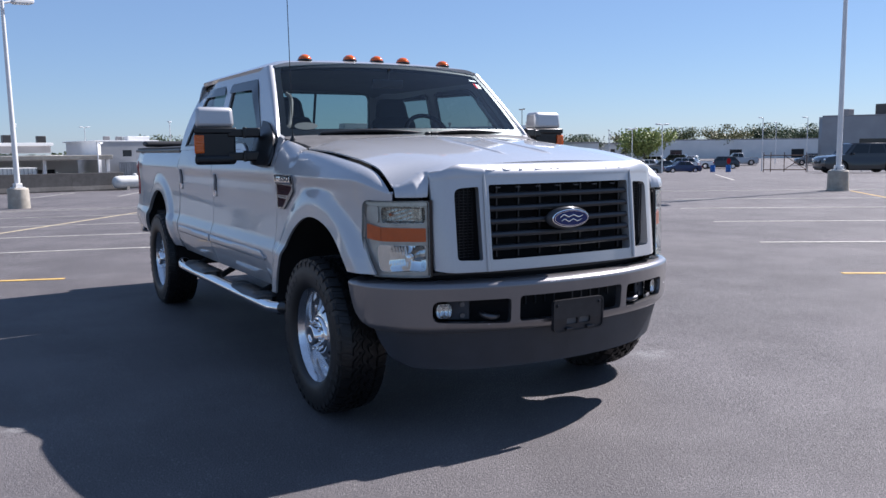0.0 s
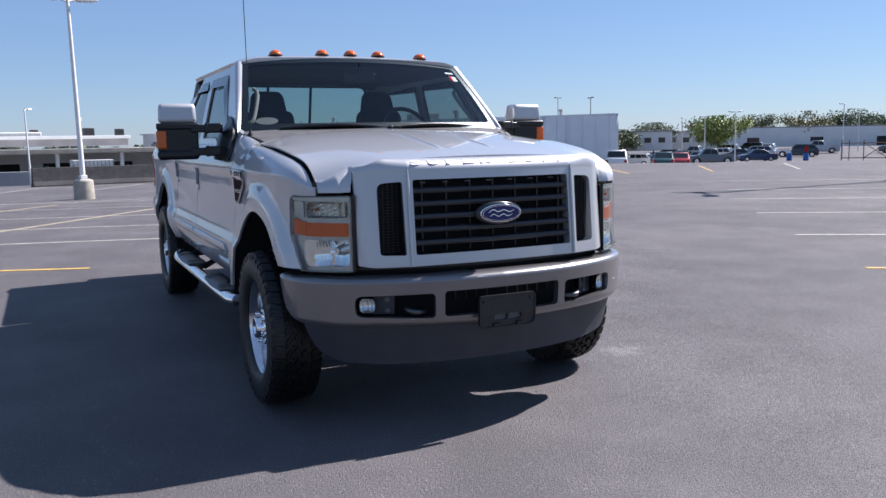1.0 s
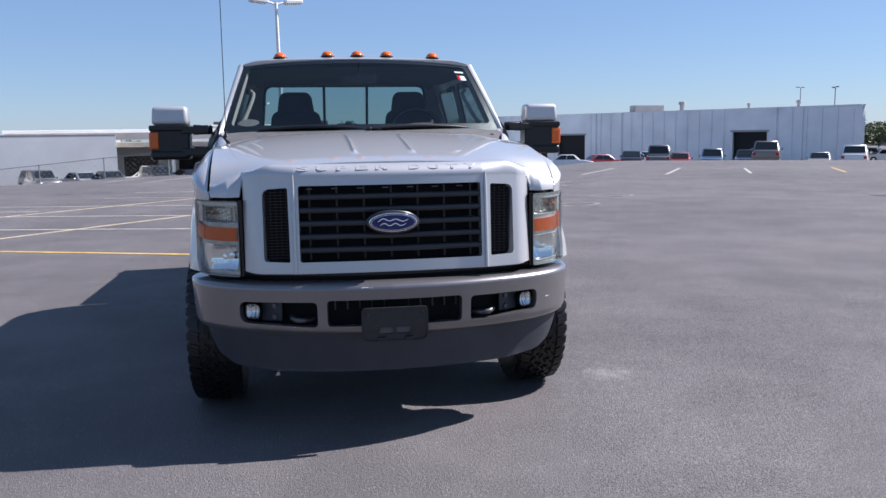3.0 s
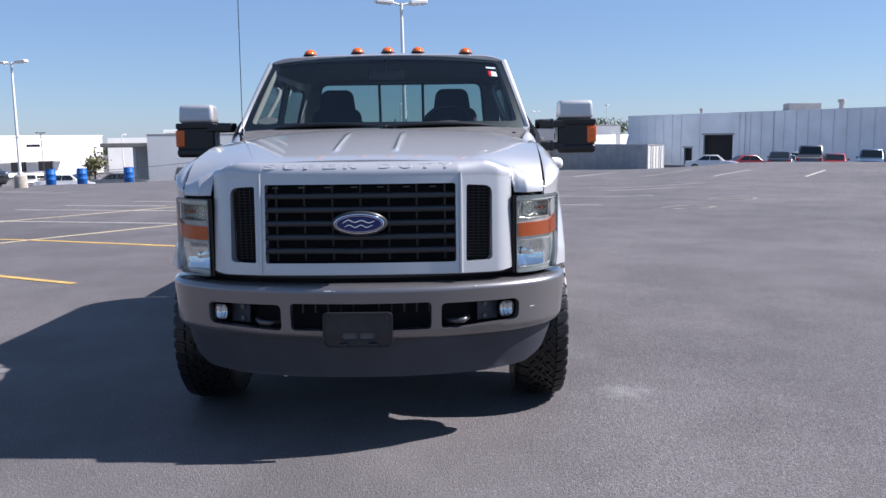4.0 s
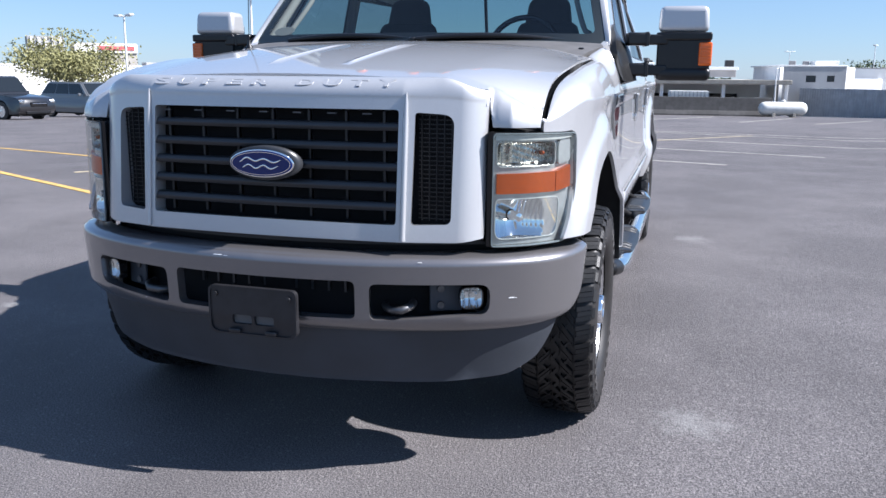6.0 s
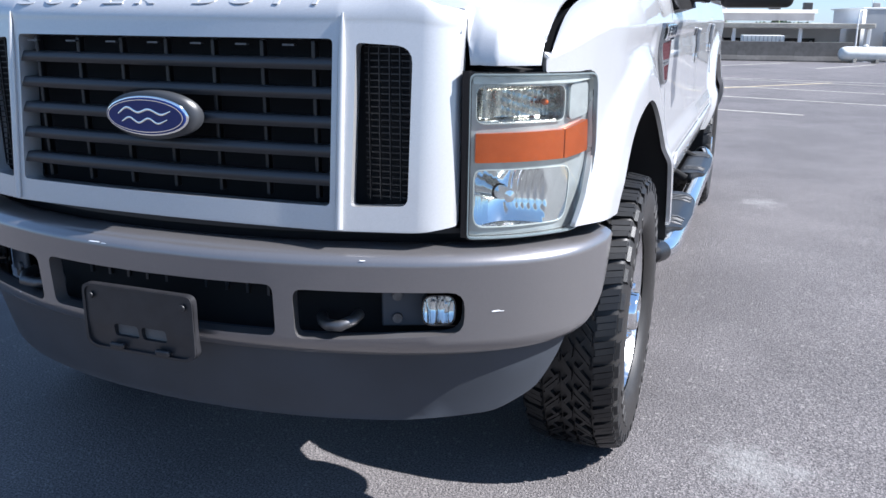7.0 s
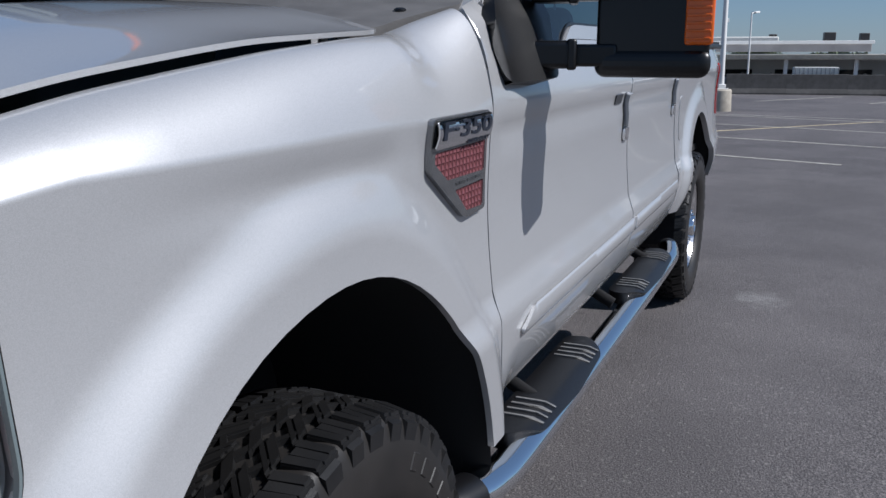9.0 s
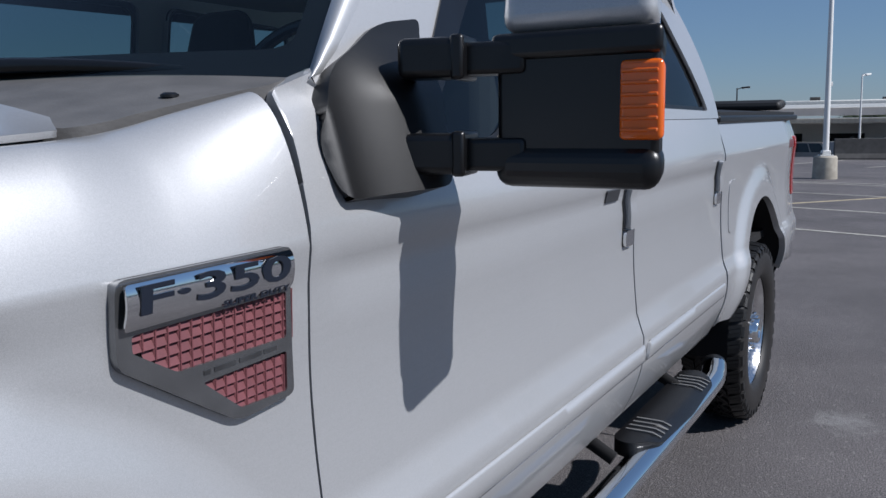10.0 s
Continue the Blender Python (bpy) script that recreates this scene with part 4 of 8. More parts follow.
for i in range(5):
    z = 1.228 - 0.0645 * i
    bar_pts = [(x, float(shell_map(np.array(x), np.array(z))[1]) + 0.026, z) for x in np.linspace(-0.452, 0.452, 9)]
    prof = rounded([(-0.024, -0.013), (0.02, -0.013), (0.02, 0.013), (-0.012, 0.013)], 0.005, 3)
    V, F, N = [], [], []
    for x, y, zz in bar_pts:
        for py, pz in prof:
            V.append((x, y + py, zz + pz))
            N.append((0, py, pz * 1.6))
    c = len(prof)
    for a in range(len(bar_pts) - 1):
        for b in range(c):
            F.append((a * c + b, a * c + (b + 1) % c, (a + 1) * c + (b + 1) % c, (a + 1) * c + b)[::-1])
    N = np.array(N)
    part("grille_bar", (np.array(V), F, N / np.linalg.norm(N, axis=1, keepdims=True)), "bar", shell, "charcoal horizontal grille bar")
for i in range(7):
    x = -0.40 + 0.1333 * i
    part("grille_strut", block(0.010, 0.02, 0.36, pose(x, -0.852, 1.098), 0.003), "plastic", shell)
for i in range(14):
    part("grille_clip", block(0.03, 0.012, 0.004, pose(-0.40 + 0.062 * i, -0.868, 1.268), 0.0), "steel", shell) if i % 2 == 0 else None
for sx in (1, -1):
    rows = [block(0.124, 0.005, 0.0028, pose(sx * 0.563, -0.806, 0.925 + 0.0148 * k)) for k in range(24)]
    cols = [block(0.0028, 0.005, 0.35, pose(sx * (0.512 + 0.0255 * k), -0.808, 1.093)) for k in range(5)]
    part("mesh_insert", join(*rows, *cols), "plastic", shell, "fine black mesh insert")
    # black slab behind the mesh, its colour standing for shade in the opening
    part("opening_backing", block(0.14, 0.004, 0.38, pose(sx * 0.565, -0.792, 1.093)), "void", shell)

# oval badge: plain shapes in its colours
em = pose(0.0, -0.946, 1.102, 90, 0, 0)


def oval(rx, ry, z0, z1, soft):
    n = 48
    prof = [(1.0, z0), (1.0, z1 - soft), (1 - soft / ry * 0.4, z1 - soft * 0.3), (1 - soft / ry, z1)]
    V, F, N = [], [], []
    for k, (s, z) in enumerate(prof):
        for t in np.arange(n) * 2 * math.pi / n:
            V.append((rx * s * math.cos(t), ry * s * math.sin(t), z))
            e = min(k / 3.0, 1.0)
            N.append((math.cos(t) * (1 - e), math.sin(t) * (1 - e), 0.15 + e))
    for k in range(3):
        F += [(k * n + j, k * n + (j + 1) % n, (k + 1) * n + (j + 1) % n, (k + 1) * n + j) for j in range(n)]
    F.append(tuple(range(3 * n, 4 * n)))
    N = np.array(N)
    return np.array(V), F, N / np.linalg.norm(N, axis=1, keepdims=True)


badge = part("oval_badge", moved(oval(0.130, 0.057, -0.04, 0.0, 0.012), em), "bar", shell, "dark bezel of the oval front badge")
part("badge_rim", moved(oval(0.1175, 0.0465, 0.0, 0.006, 0.003), em), "chrome", shell, "chrome badge rim")
part("badge_face", moved(oval(0.1135, 0.0430, 0.004, 0.0085, 0.003), em), "blue", shell, "deep blue badge face")
part("badge_line", moved(sheet(ring(0, 0, 0.1075, 0.0385, 48), lambda u, v: (u, v, 0.0094 + 0 * u), 0.02, [ring(0, 0, 0.1050, 0.0365, 48)], 0.001), em), "chrome", shell)
STROKES = (([(-0.076, 0.004), (-0.050, 0.019), (-0.020, 0.008), (0.012, 0.016), (0.046, 0.005), (0.074, 0.014)], 0.0034),
           ([(-0.066, -0.014), (-0.044, -0.004), (-0.018, -0.016), (0.010, -0.005), (0.036, -0.016), (0.064, -0.006)], 0.0030))
script = [tube([(u, v, 0.0100) for u, v in pts], [r * 0.6] + [r] * (len(pts) - 2) + [r * 0.5], 6, 0.35, detail=0.004) for pts, r in STROKES]
part("badge_script", moved(join(*script), em), "chrome", shell, "chrome flowing strokes on the badge")

# raised letters along the leading edge
for i, ch in enumerate("SUPER DUTY"):
    if ch == " ":
        continue
    u = -0.425 + i * 0.0944 - (0.02 if i > 5 else 0)
    w = 1.388
    p = [float(c) for c in shell_map(np.array(u), np.array(w))]
    q = [float(c) for c in shell_map(np.array(u), np.array(w + 0.01))]
    tilt = math.degrees(math.atan2(q[2] - p[2], q[1] - p[1]))
    part("raised_letter", lettering(ch, 0.046, pose(p[0], p[1], p[2], tilt, 0, 0), 0.0009, 0.001, width=0.060), "paint", shell, "raised silver letter")

# ---- bumper ----
bumper = part("front_bumper", sheet(BUMPER, bumper_map, 0.03, [CENTRE_HOLE, SIDE_BUMP_HOLE, [(-x, z) for x, z in SIDE_BUMP_HOLE]], 0.035), "taupe", truck, "taupe-painted steel bumper with small chips")
# two black sheets: shade painted in the bumper's holes and above its top
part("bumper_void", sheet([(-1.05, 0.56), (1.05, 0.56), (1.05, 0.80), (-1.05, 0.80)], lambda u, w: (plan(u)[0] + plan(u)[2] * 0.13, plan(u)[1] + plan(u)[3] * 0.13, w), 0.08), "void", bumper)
part("bumper_gap", sheet([(-1.2, 0.78), (1.2, 0.78), (1.2, 0.90), (-1.2, 0.90)], lambda u, w: (plan(u)[0] + plan(u)[2] * 0.14, plan(u)[1] + plan(u)[3] * 0.14, w), 0.08), "void", bumper, "near-black sheet standing for the shade above the bumper")
part("bumper_trim", sheet([(-1.15, 0.838), (1.15, 0.838), (1.15, 0.850), (-1.15, 0.850)], lambda u, w: (plan(u)[0] + plan(u)[2] * 0.10, plan(u)[1] + plan(u)[3] * 0.10, w), 0.05, thick=0.02), "plastic", bumper, "black filler strip")
part("air_dam", sheet(rounded(DAM, 0.03, 3), dam_map, 0.04, thick=0.012), "dam", truck, "dark grey plastic air dam")
for side in (1, -1):
    fog = lambda u, w: (plan(u)[0] + plan(u)[2] * 0.03, plan(u)[1] + plan(u)[3] * 0.03, w)
    fl = rounded([(0.685, 0.632), (0.768, 0.632), (0.768, 0.708), (0.685, 0.708)], 0.028)
    fin = [(0.7265 + (u - 0.7265) * 0.92, 0.670 + (w - 0.670) * 0.92) for u, w in fl]
    ring_d = sheet(fl, fog, 0.012, [fin], 0.03, side)
    lampf = part("fog_lamp", ring_d, "gloss_black", bumper, "rounded fog lamp")
    dish = lambda u, w: 0.062 - 14.0 * ((u - 0.7265) ** 2 + (w - 0.67) ** 2) - 0.004 * np.abs(np.sin((u - 0.7265) * math.pi / 0.018))
    bowl = lambda u, w: (plan(u)[0] + plan(u)[2] * dish(u, w), plan(u)[1] + plan(u)[3] * dish(u, w), w)
    part("fog_reflector", sheet(fin, bowl, 0.004, side=side), "mirror_bowl", lampf, "bright reflector bowl")
    part("fog_bulb", block(0.014, 0.02, 0.03, pose(side * 0.70, -0.80, 0.67, 0, 0, side * 30), 0.005), "brushed", lampf)
    gl = part("fog_lens", sheet(fin, lambda u, w: (plan(u)[0] + plan(u)[2] * 0.027, plan(u)[1] + plan(u)[3] * 0.027, w), 0.02, side=side), "lens", lampf)
    gl.visible_shadow = False
    # bracket, bolts and tow hook in the opening
    part("bumper_bracket", block(0.11, 0.012, 0.10, pose(side * 0.60, -0.815, 0.665, 0, 0, side * 24), 0.004), "dam", bumper)
    for dz in (-0.028, 0.028):
        part("bracket_bolt", moved(lathe([(0.0, 0.0), (0.0, 0.013), (0.010, 0.012), (0.010, 0.0)], 12, "y"), pose(side * 0.585, -0.826, 0.665 + dz, 0, 0, side * 24) @ pose(0, 0, 0, 0, 0, 180)), "steel", bumper)
    hook = [(side * 0.40, -0.86, 0.628), (side * 0.43, -0.905, 0.628), (side * 0.47, -0.925, 0.632), (side * 0.50, -0.905, 0.640), (side * 0.50, -0.86, 0.645)]
    part("tow_hook", tube(hook, 0.014, 10), "steel", bumper, "curved steel tow hook")
    part("fog_backing", block(0.10, 0.01, 0.12, pose(side * 0.73, -0.745, 0.67, 0, 0, side * 36), 0.004), "gloss_black", bumper)
for i in range(11):
    part("radiator_fin", block(0.008, 0.01, 0.05, pose(-0.2895 + i * 0.061, -0.868, 0.69), 0.0), "bar", bumper)
PB = rounded([(-0.172, 0.545), (-0.150, 0.530), (0.130, 0.530), (0.152, 0.545), (0.152, 0.697), (-0.172, 0.697)], [0.012, 0.012, 0.012, 0.012, 0.022, 0.022])
SLOTS = [rounded([(x - 0.036, 0.567), (x + 0.036, 0.567), (x + 0.036, 0.600), (x - 0.036, 0.600)], 0.008, 3) for x in (-0.050, 0.032)]
bracket = part("plate_bracket", sheet(PB, lambda x, z: (x, -1.030 + 0.004 * smooth((0.60 - z) / 0.04) + 0 * x, z), 0.03, SLOTS, 0.016), "bracket", bumper, "empty dark number plate bracket")
part("bracket_rim", sheet(PB, lambda x, z: (x, -1.034 + 0 * x, z), 0.03, [[(-0.01 + (x + 0.01) * 0.955, 0.6135 + (z - 0.6135) * 0.92) for x, z in PB]], 0.006), "bracket", bumper)
for x in (-0.050, 0.032):
    part("bracket_slot", block(0.078, 0.006, 0.038, pose(x, -1.0135, 0.583), 0.003), "cowl", bumper, "pale slot in the bracket")
for x in (-0.075, 0.060):
    part("bracket_tab", block(0.042, 0.012, 0.014, pose(x, -1.036, 0.546), 0.004), "bracket", bumper)
for x, z in ((-0.145, 0.668), (0.125, 0.668)):
    part("bracket_stud", lathe([(0.0, 0.0), (0.0, 0.009), (0.004, 0.008), (0.005, 0.0)], 10, "y", pose(x, -1.034, z) @ pose(0, 0, 0, 0, 0, 180)), "bracket", bumper)
for i, (u, w, s) in enumerate(((0.86, 0.672, 0.012), (0.875, 0.671, 0.006), (-0.15, 0.80, 0.02), (-0.12, 0.797, 0.01), (0.55, 0.81, 0.008), (-0.5, 0.60, 0.006))):
    chip = rounded([(u - s, w - s * 0.18), (u + s, w - s * 0.1), (u + s * 0.8, w + s * 0.2), (u - s * 0.7, w + s * 0.15)], 0.002, 2)
    part("paint_chip", sheet(chip, lambda a, b: tuple(np.add(bumper_map(a, b), np.stack([-plan(a)[2] * 0.0015, -plan(a)[3] * 0.0015, 0 * a])) ), 0.01), "white", bumper, "pale paint chip")

# ---- headlamps ----
def lamp_depth(depth):
    """The lamp's face pushed inwards by depth(u, z)."""
    def f(u, z):
        d = depth(u, z)
        p, q = _lamp(u), _lamp(u + 0.003)
        t = q - p
        t = t / np.maximum(np.linalg.norm(t, axis=-1, keepdims=True), 1e-9)
        return p[..., 0] - d * t[..., 1], p[..., 1] + d * t[..., 0] + 0.02 * (z - 0.83), z
    return f


def turn_bowl(u, z):
    prism = 0.0016 * np.abs(np.sin(u * math.pi / 0.016)) * np.abs(np.sin((z + 0.25 * u) * math.pi / 0.020)) * smooth((u - 0.085) / 0.02)
    swell = 0.030 * np.exp(-((u - 0.045) / 0.030) ** 2)
    return np.maximum(0.064 - swell - prism - 6.0 * np.maximum(np.abs(z - 1.140) - 0.033, 0), 0.028)


def main_bowl(u, z):
    r2 = (u - 0.115) ** 2 + 0.8 * (z - 0.925) ** 2
    flutes = 0.005 * np.abs(np.sin(u * math.pi / 0.012)) * smooth((u - 0.135) / 0.03) * smooth((z - 0.885) / 0.02)
    return np.maximum(0.092 - 6.5 * r2 - flutes, 0.022)


for side in (1, -1):
    lamp = part("headlight", sheet(LAMP, lamp_map(0.094), 0.03, thick=-0.090, side=side), "lamp_panel", truck, "slightly hazed headlamp with amber band")
    up_o = rounded([(0.022, 1.100), (LL * 0.665, 1.100), (LL * 0.665, 1.180), (0.022, 1.184)], 0.022)
    lo_o = rounded([(0.020, 0.862), (LL * 0.70, 0.862), (LL * 0.735, 0.93), (LL * 0.735, 0.992), (0.020, 0.994)], [0.03, 0.03, 0.04, 0.025, 0.02])
    part("turn_reflector", sheet(up_o, lamp_depth(turn_bowl), 0.0045, side=side), "turn_mirror", lamp, "bright faceted turn lamp")
    part("main_reflector", sheet(lo_o, lamp_depth(main_bowl), 0.006, side=side), "mirror_bowl", lamp, "bright main beam bowl")
    c, t = _lamp(np.array(0.115)), _lamp(np.array(0.118)) - _lamp(np.array(0.115))
    t = t / np.linalg.norm(t)
    turn = side * math.degrees(math.atan2(t[1], t[0]))
    at = lambda u, z, d: pose(side * (_lamp(np.array(u))[0] - d * t[1]), _lamp(np.array(u))[1] + d * t[0], z, 0, 0, turn)
    part("bulb_shield", lathe([(-0.030, 0.0), (-0.027, 0.014), (-0.006, 0.018), (0.028, 0.017)], 20, "y", at(0.115, 0.930, 0.058)), "chrome", lamp, "chrome bulb shield")
    part("turn_bulb", lathe([(-0.012, 0.0), (-0.010, 0.005), (0.0, 0.008), (0.014, 0.006)], 14, "y", at(LL * 0.54, 1.142, 0.050)), "amber_deep", lamp, "amber bulb")
    band = rounded([(0.020, 1.012), (LL * 0.66, 1.012), (LL * 0.66, 1.080), (0.020, 1.078)], 0.004)
    part("amber_reflector", sheet(band, lamp_map(0.014), 0.012, thick=0.02, side=side), "amber_deep", lamp, "deep orange reflector band")
    tail = rounded([(LL * 0.662, 1.012), (LL * 0.90, 1.024), (LL * 0.885, 1.098), (LL * 0.662, 1.080)], 0.004)
    part("side_reflector", sheet(tail, lamp_map(0.012), 0.012, thick=0.02, side=side), "amber_deep", lamp, "orange side reflector")
    # one moulded panel round both bowls, a raised cheek beside them, and thin rims
    inner = [(LL * 0.45 + (u - LL * 0.45) * 0.985, 1.025 + (z - 1.025) * 0.985) for u, z in LAMP]
    part("lamp_panel", sheet(inner, lamp_map(0.026), 0.02, [up_o, lo_o], 0.012, side), "lamp_panel", lamp, "pale grey moulded panel")
    cheek = rounded([(LL * 0.70, 1.100), (LL * 0.90, 1.112), (LL * 0.885, 1.186), (LL * 0.70, 1.184)], 0.014)
    part("lamp_cheek", sheet(cheek, lamp_map(0.016), 0.02, thick=0.012, side=side), "lamp_panel", lamp, "smooth grey side panel")
    part("lamp_ledge", sheet(rounded([(0.012, 1.188), (LL * 0.70, 1.187), (LL * 0.90, 1.193), (LL * 0.90, 1.203), (0.012, 1.205)], 0.003, 2), lamp_map(0.010), 0.02, thick=0.02, side=side), "frost", lamp, "pale frosted ledge")
    for o in (up_o, lo_o):
        c = np.mean(o, axis=0)
        wide = [(c[0] + (u - c[0]) * 1.016, c[1] + (z - c[1]) * 1.034) for u, z in o]
        part("lamp_bezel", sheet(wide, lamp_map(0.020), 0.02, [o], 0.012, side), "frost", lamp, "pale inner rim")
        part("bowl_wall", sheet(wide, lamp_map(0.026), 0.02, [o], 0.060, side), "turn_mirror", lamp)
    ln = part("lamp_lens", sheet(LAMP, lamp_map(0.0), 0.03, side=side), "lens", lamp, "clear polycarbonate lens")
    ln.visible_shadow = False
    grow = lambda k, m: [(LL * 0.45 + (u - LL * 0.45) * k, 1.025 + (z - 1.025) * m) for u, z in LAMP]
    part("lens_rim", sheet(grow(1.0, 1.0), lamp_map(0.0005), 0.03, [grow(0.984, 0.980)], 0.010, side=side), "lens_edge", lamp, "polished edge of the lens")
    part("lamp_gasket", sheet(grow(1.018, 1.016), lamp_map(0.005), 0.03, [grow(1.001, 1.001)], 0.008, side=side), "gloss_black", lamp, "thin black gasket")
    part("lamp_surround", sheet([(-0.008, 0.838), (0.008, 0.838), (0.008, 1.216), (-0.008, 1.216)], lambda u, z: (0.736 + u, -0.786 + 0 * u, z), 0.05, thick=0.03, side=side), "gloss_black", lamp)
    # black blocks added as painted shade behind the lamp and over its top edge
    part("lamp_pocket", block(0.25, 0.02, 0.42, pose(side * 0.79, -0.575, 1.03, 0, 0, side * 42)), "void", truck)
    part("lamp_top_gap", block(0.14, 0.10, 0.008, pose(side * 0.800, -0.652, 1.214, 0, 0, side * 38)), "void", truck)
    # liner in the shut line between hood and fender
    ys = np.linspace(-0.66, 0.42, 24)
    pts = [(side * (float(cut(np.array(y))[0]) + 0.002), y + (0.02 if y < -0.6 else 0), float(cut(np.array(y))[1]) - 0.036) for y in ys]
    part("hood_seal", tube(pts, 0.016, 8), "void", truck, "black seal along the hood edge")

# ---- windscreen, cowl, wipers ----
EDGE = [(-1, 0), (1, 0), (1, 1), (-1, 1)]
wind = part("windscreen", sheet(EDGE, screen_map, 0.06), "glass", truck, "clear laminated windscreen")
wind.visible_shadow = False
part("windscreen_frit", sheet(EDGE, lambda s, t: (screen_map(s, t)[0], screen_map(s, t)[1] + 0.004, screen_map(s, t)[2] - 0.003), 0.05,
     [rounded([(-0.955, 0.10), (0.955, 0.10), (0.95, 0.945), (-0.95, 0.945)], 0.05)], 0.002), "plastic", wind, "black border band")
COWL_HALF = [(0.0, 0.44), (0.5, 0.40), (0.75, 0.36), (0.862, 0.40), (0.872, 0.50), (0.905, 0.60), (0.935, 0.68), (0.92, 0.745), (0.6, 0.665), (0.0, 0.575)]
cowl = part("cowl_panel", sheet(COWL_HALF[1:-1] + [(0.0, 0.575)] + [(-x, y) for x, y in reversed(COWL_HALF[1:-1])] + [(0.0, 0.44)],
     lambda x, y: (x, y, cut(y)[1] - 0.004 + 0.048 * (1 - np.clip(np.abs(x) / 0.93, 0, 1) ** 2.2)), 0.05, thick=0.02), "cowl", truck, "grey plastic cowl panel")
for (a, b) in ((-0.70, 0.02), (0.04, 0.74)):
    xs = np.linspace(a, b, 7)
    base = [(x, float(screen_map(np.array(x / 0.915), np.array(0.06 + 0.05 * k / 6))[1]) - 0.025, float(screen_map(np.array(x / 0.915), np.array(0.030 + 0.030 * math.sin(k / 6 * math.pi)))[2]) + 0.004) for k, x in enumerate(xs)]
    arm = part("wiper", tube(base, [0.010, 0.012, 0.014, 0.014, 0.012, 0.010, 0.006], 8), "plastic", truck, "black windscreen wiper")
    part("wiper_blade", tube([(x, y + 0.012, z - 0.004) for x, y, z in base], 0.008, 6), "rubber", arm)
    part("wiper_pivot", moved(lathe([(0.0, 0.02), (0.02, 0.02), (0.026, 0.014), (0.026, 0.0)], 14, "z"), pose(b if a < 0 else a + 0.04, 0.58, 1.548)), "plastic", arm)
for x in (0.845, -0.30, 0.30):
    part("washer_nozzle", moved(lathe([(0.0, 0.013), (0.004, 0.013), (0.007, 0.008), (0.007, 0.0)], 12, "z"), pose(x, 0.58 if abs(x) > 0.5 else 0.50, float(cut(np.array(0.58))[1]) + 0.004 if abs(x) > 0.5 else 1.525)), "plastic", cowl)
ant = part("mast_antenna", join(moved(lathe([(0.0, 0.022), (0.012, 0.020), (0.028, 0.010), (0.05, 0.007)], 14, "z"), pose(-0.905, 0.63, 1.515)), tube([(-0.905, 0.63, 1.55), (-0.905, 0.66, 2.48)], 0.0026, 6, smooth_path=False)), "plastic", truck, "thin black mast antenna")
part("inspection_sticker", sheet([(0.845, 0.72), (0.915, 0.72), (0.915, 0.795), (0.845, 0.795)], lambda s, t: (screen_map(s, t)[0], screen_map(s, t)[1] + 0.002, screen_map(s, t)[2] - 0.0015), 0.05, thick=0.001), "white", wind, "white inspection sticker with red bar")
part("sticker_bar", sheet([(0.845, 0.72), (0.868, 0.72), (0.868, 0.795), (0.845, 0.795)], lambda s, t: (screen_map(s, t)[0], screen_map(s, t)[1] - 0.001, screen_map(s, t)[2] + 0.001), 0.05, thick=0.001), "red", wind)
part("toll_tag", sheet([(0.84, 0.84), (0.92, 0.84), (0.92, 0.865), (0.84, 0.865)], lambda s, t: (screen_map(s, t)[0], screen_map(s, t)[1] + 0.002, screen_map(s, t)[2] - 0.0015), 0.05, thick=0.001), "white", wind, "small pale sticker")
part("round_decal", sheet(ring(-0.83, 0.135, 0.075, 0.045, 20), lambda s, t: (screen_map(s, t)[0], screen_map(s, t)[1] + 0.002, screen_map(s, t)[2] - 0.0015), 0.05, thick=0.001), "lining", wind, "pale oval decal")

# front pillars between windscreen and door frames
for side in (1, -1):
    def pillar(s, t):
        a = np.stack(screen_map(1.0 + 0 * t, t), -1)
        yo = 0.79 + (1.268 - 0.79) * t
        zo = 1.566 + (2.022 - 1.566) * t
        b = np.stack(upper_map(yo, zo), -1)
        q = a + (b - a) * s[..., None]
        w = np.sin(math.pi * s) * 0.014
        return q[..., 0] + w * 0.7, q[..., 1] - w, q[..., 2] + w * 0.4
    part("front_pillar", sheet([(0, -0.03), (1, -0.03), (1, 1.0), (0, 1.0)], pillar, 0.08, thick=0.02, side=side), "paint", truck, "silver windscreen pillar")

# rear of the cab and its window
back = lambda x, z: (x, 3.19 - 0.05 * smooth((z - 1.36) / 0.12) - 0.24 * np.clip(z - 1.50, 0, 0.54) - 0.02 * (x / 0.8) ** 2, z)
rear = part("cab_back", sheet(rounded([(-0.96, 0.62), (0.96, 0.62), (0.95, 1.48), (0.835, 2.02), (0.6, 2.055), (-0.6, 2.055), (-0.835, 2.02), (-0.95, 1.48)], 0.03, 3), back, 0.08,
     [rounded([(-0.77, 1.50), (0.77, 1.50), (0.725, 1.975), (-0.725, 1.975)], 0.06)], 0.02, facing=-1), "paint", truck, "silver rear wall of the cab")
rg = part("rear_window", sheet(rounded([(-0.79, 1.49), (0.79, 1.49), (0.745, 1.985), (-0.745, 1.985)], 0.06), lambda x, z: (x, back(x, z)[1] - 0.012, z), 0.1, facing=-1), "side_glass", truck, "sliding rear window glass")
rg.visible_shadow = False
for x in (-0.20, 0.20):
    part("slider_frame", tube([back(np.array(x), np.array(z)) + np.array((0, -0.02, 0)) for z in (1.50, 1.72, 1.975)], 0.013, 6), "plastic", rear, "black slider upright")

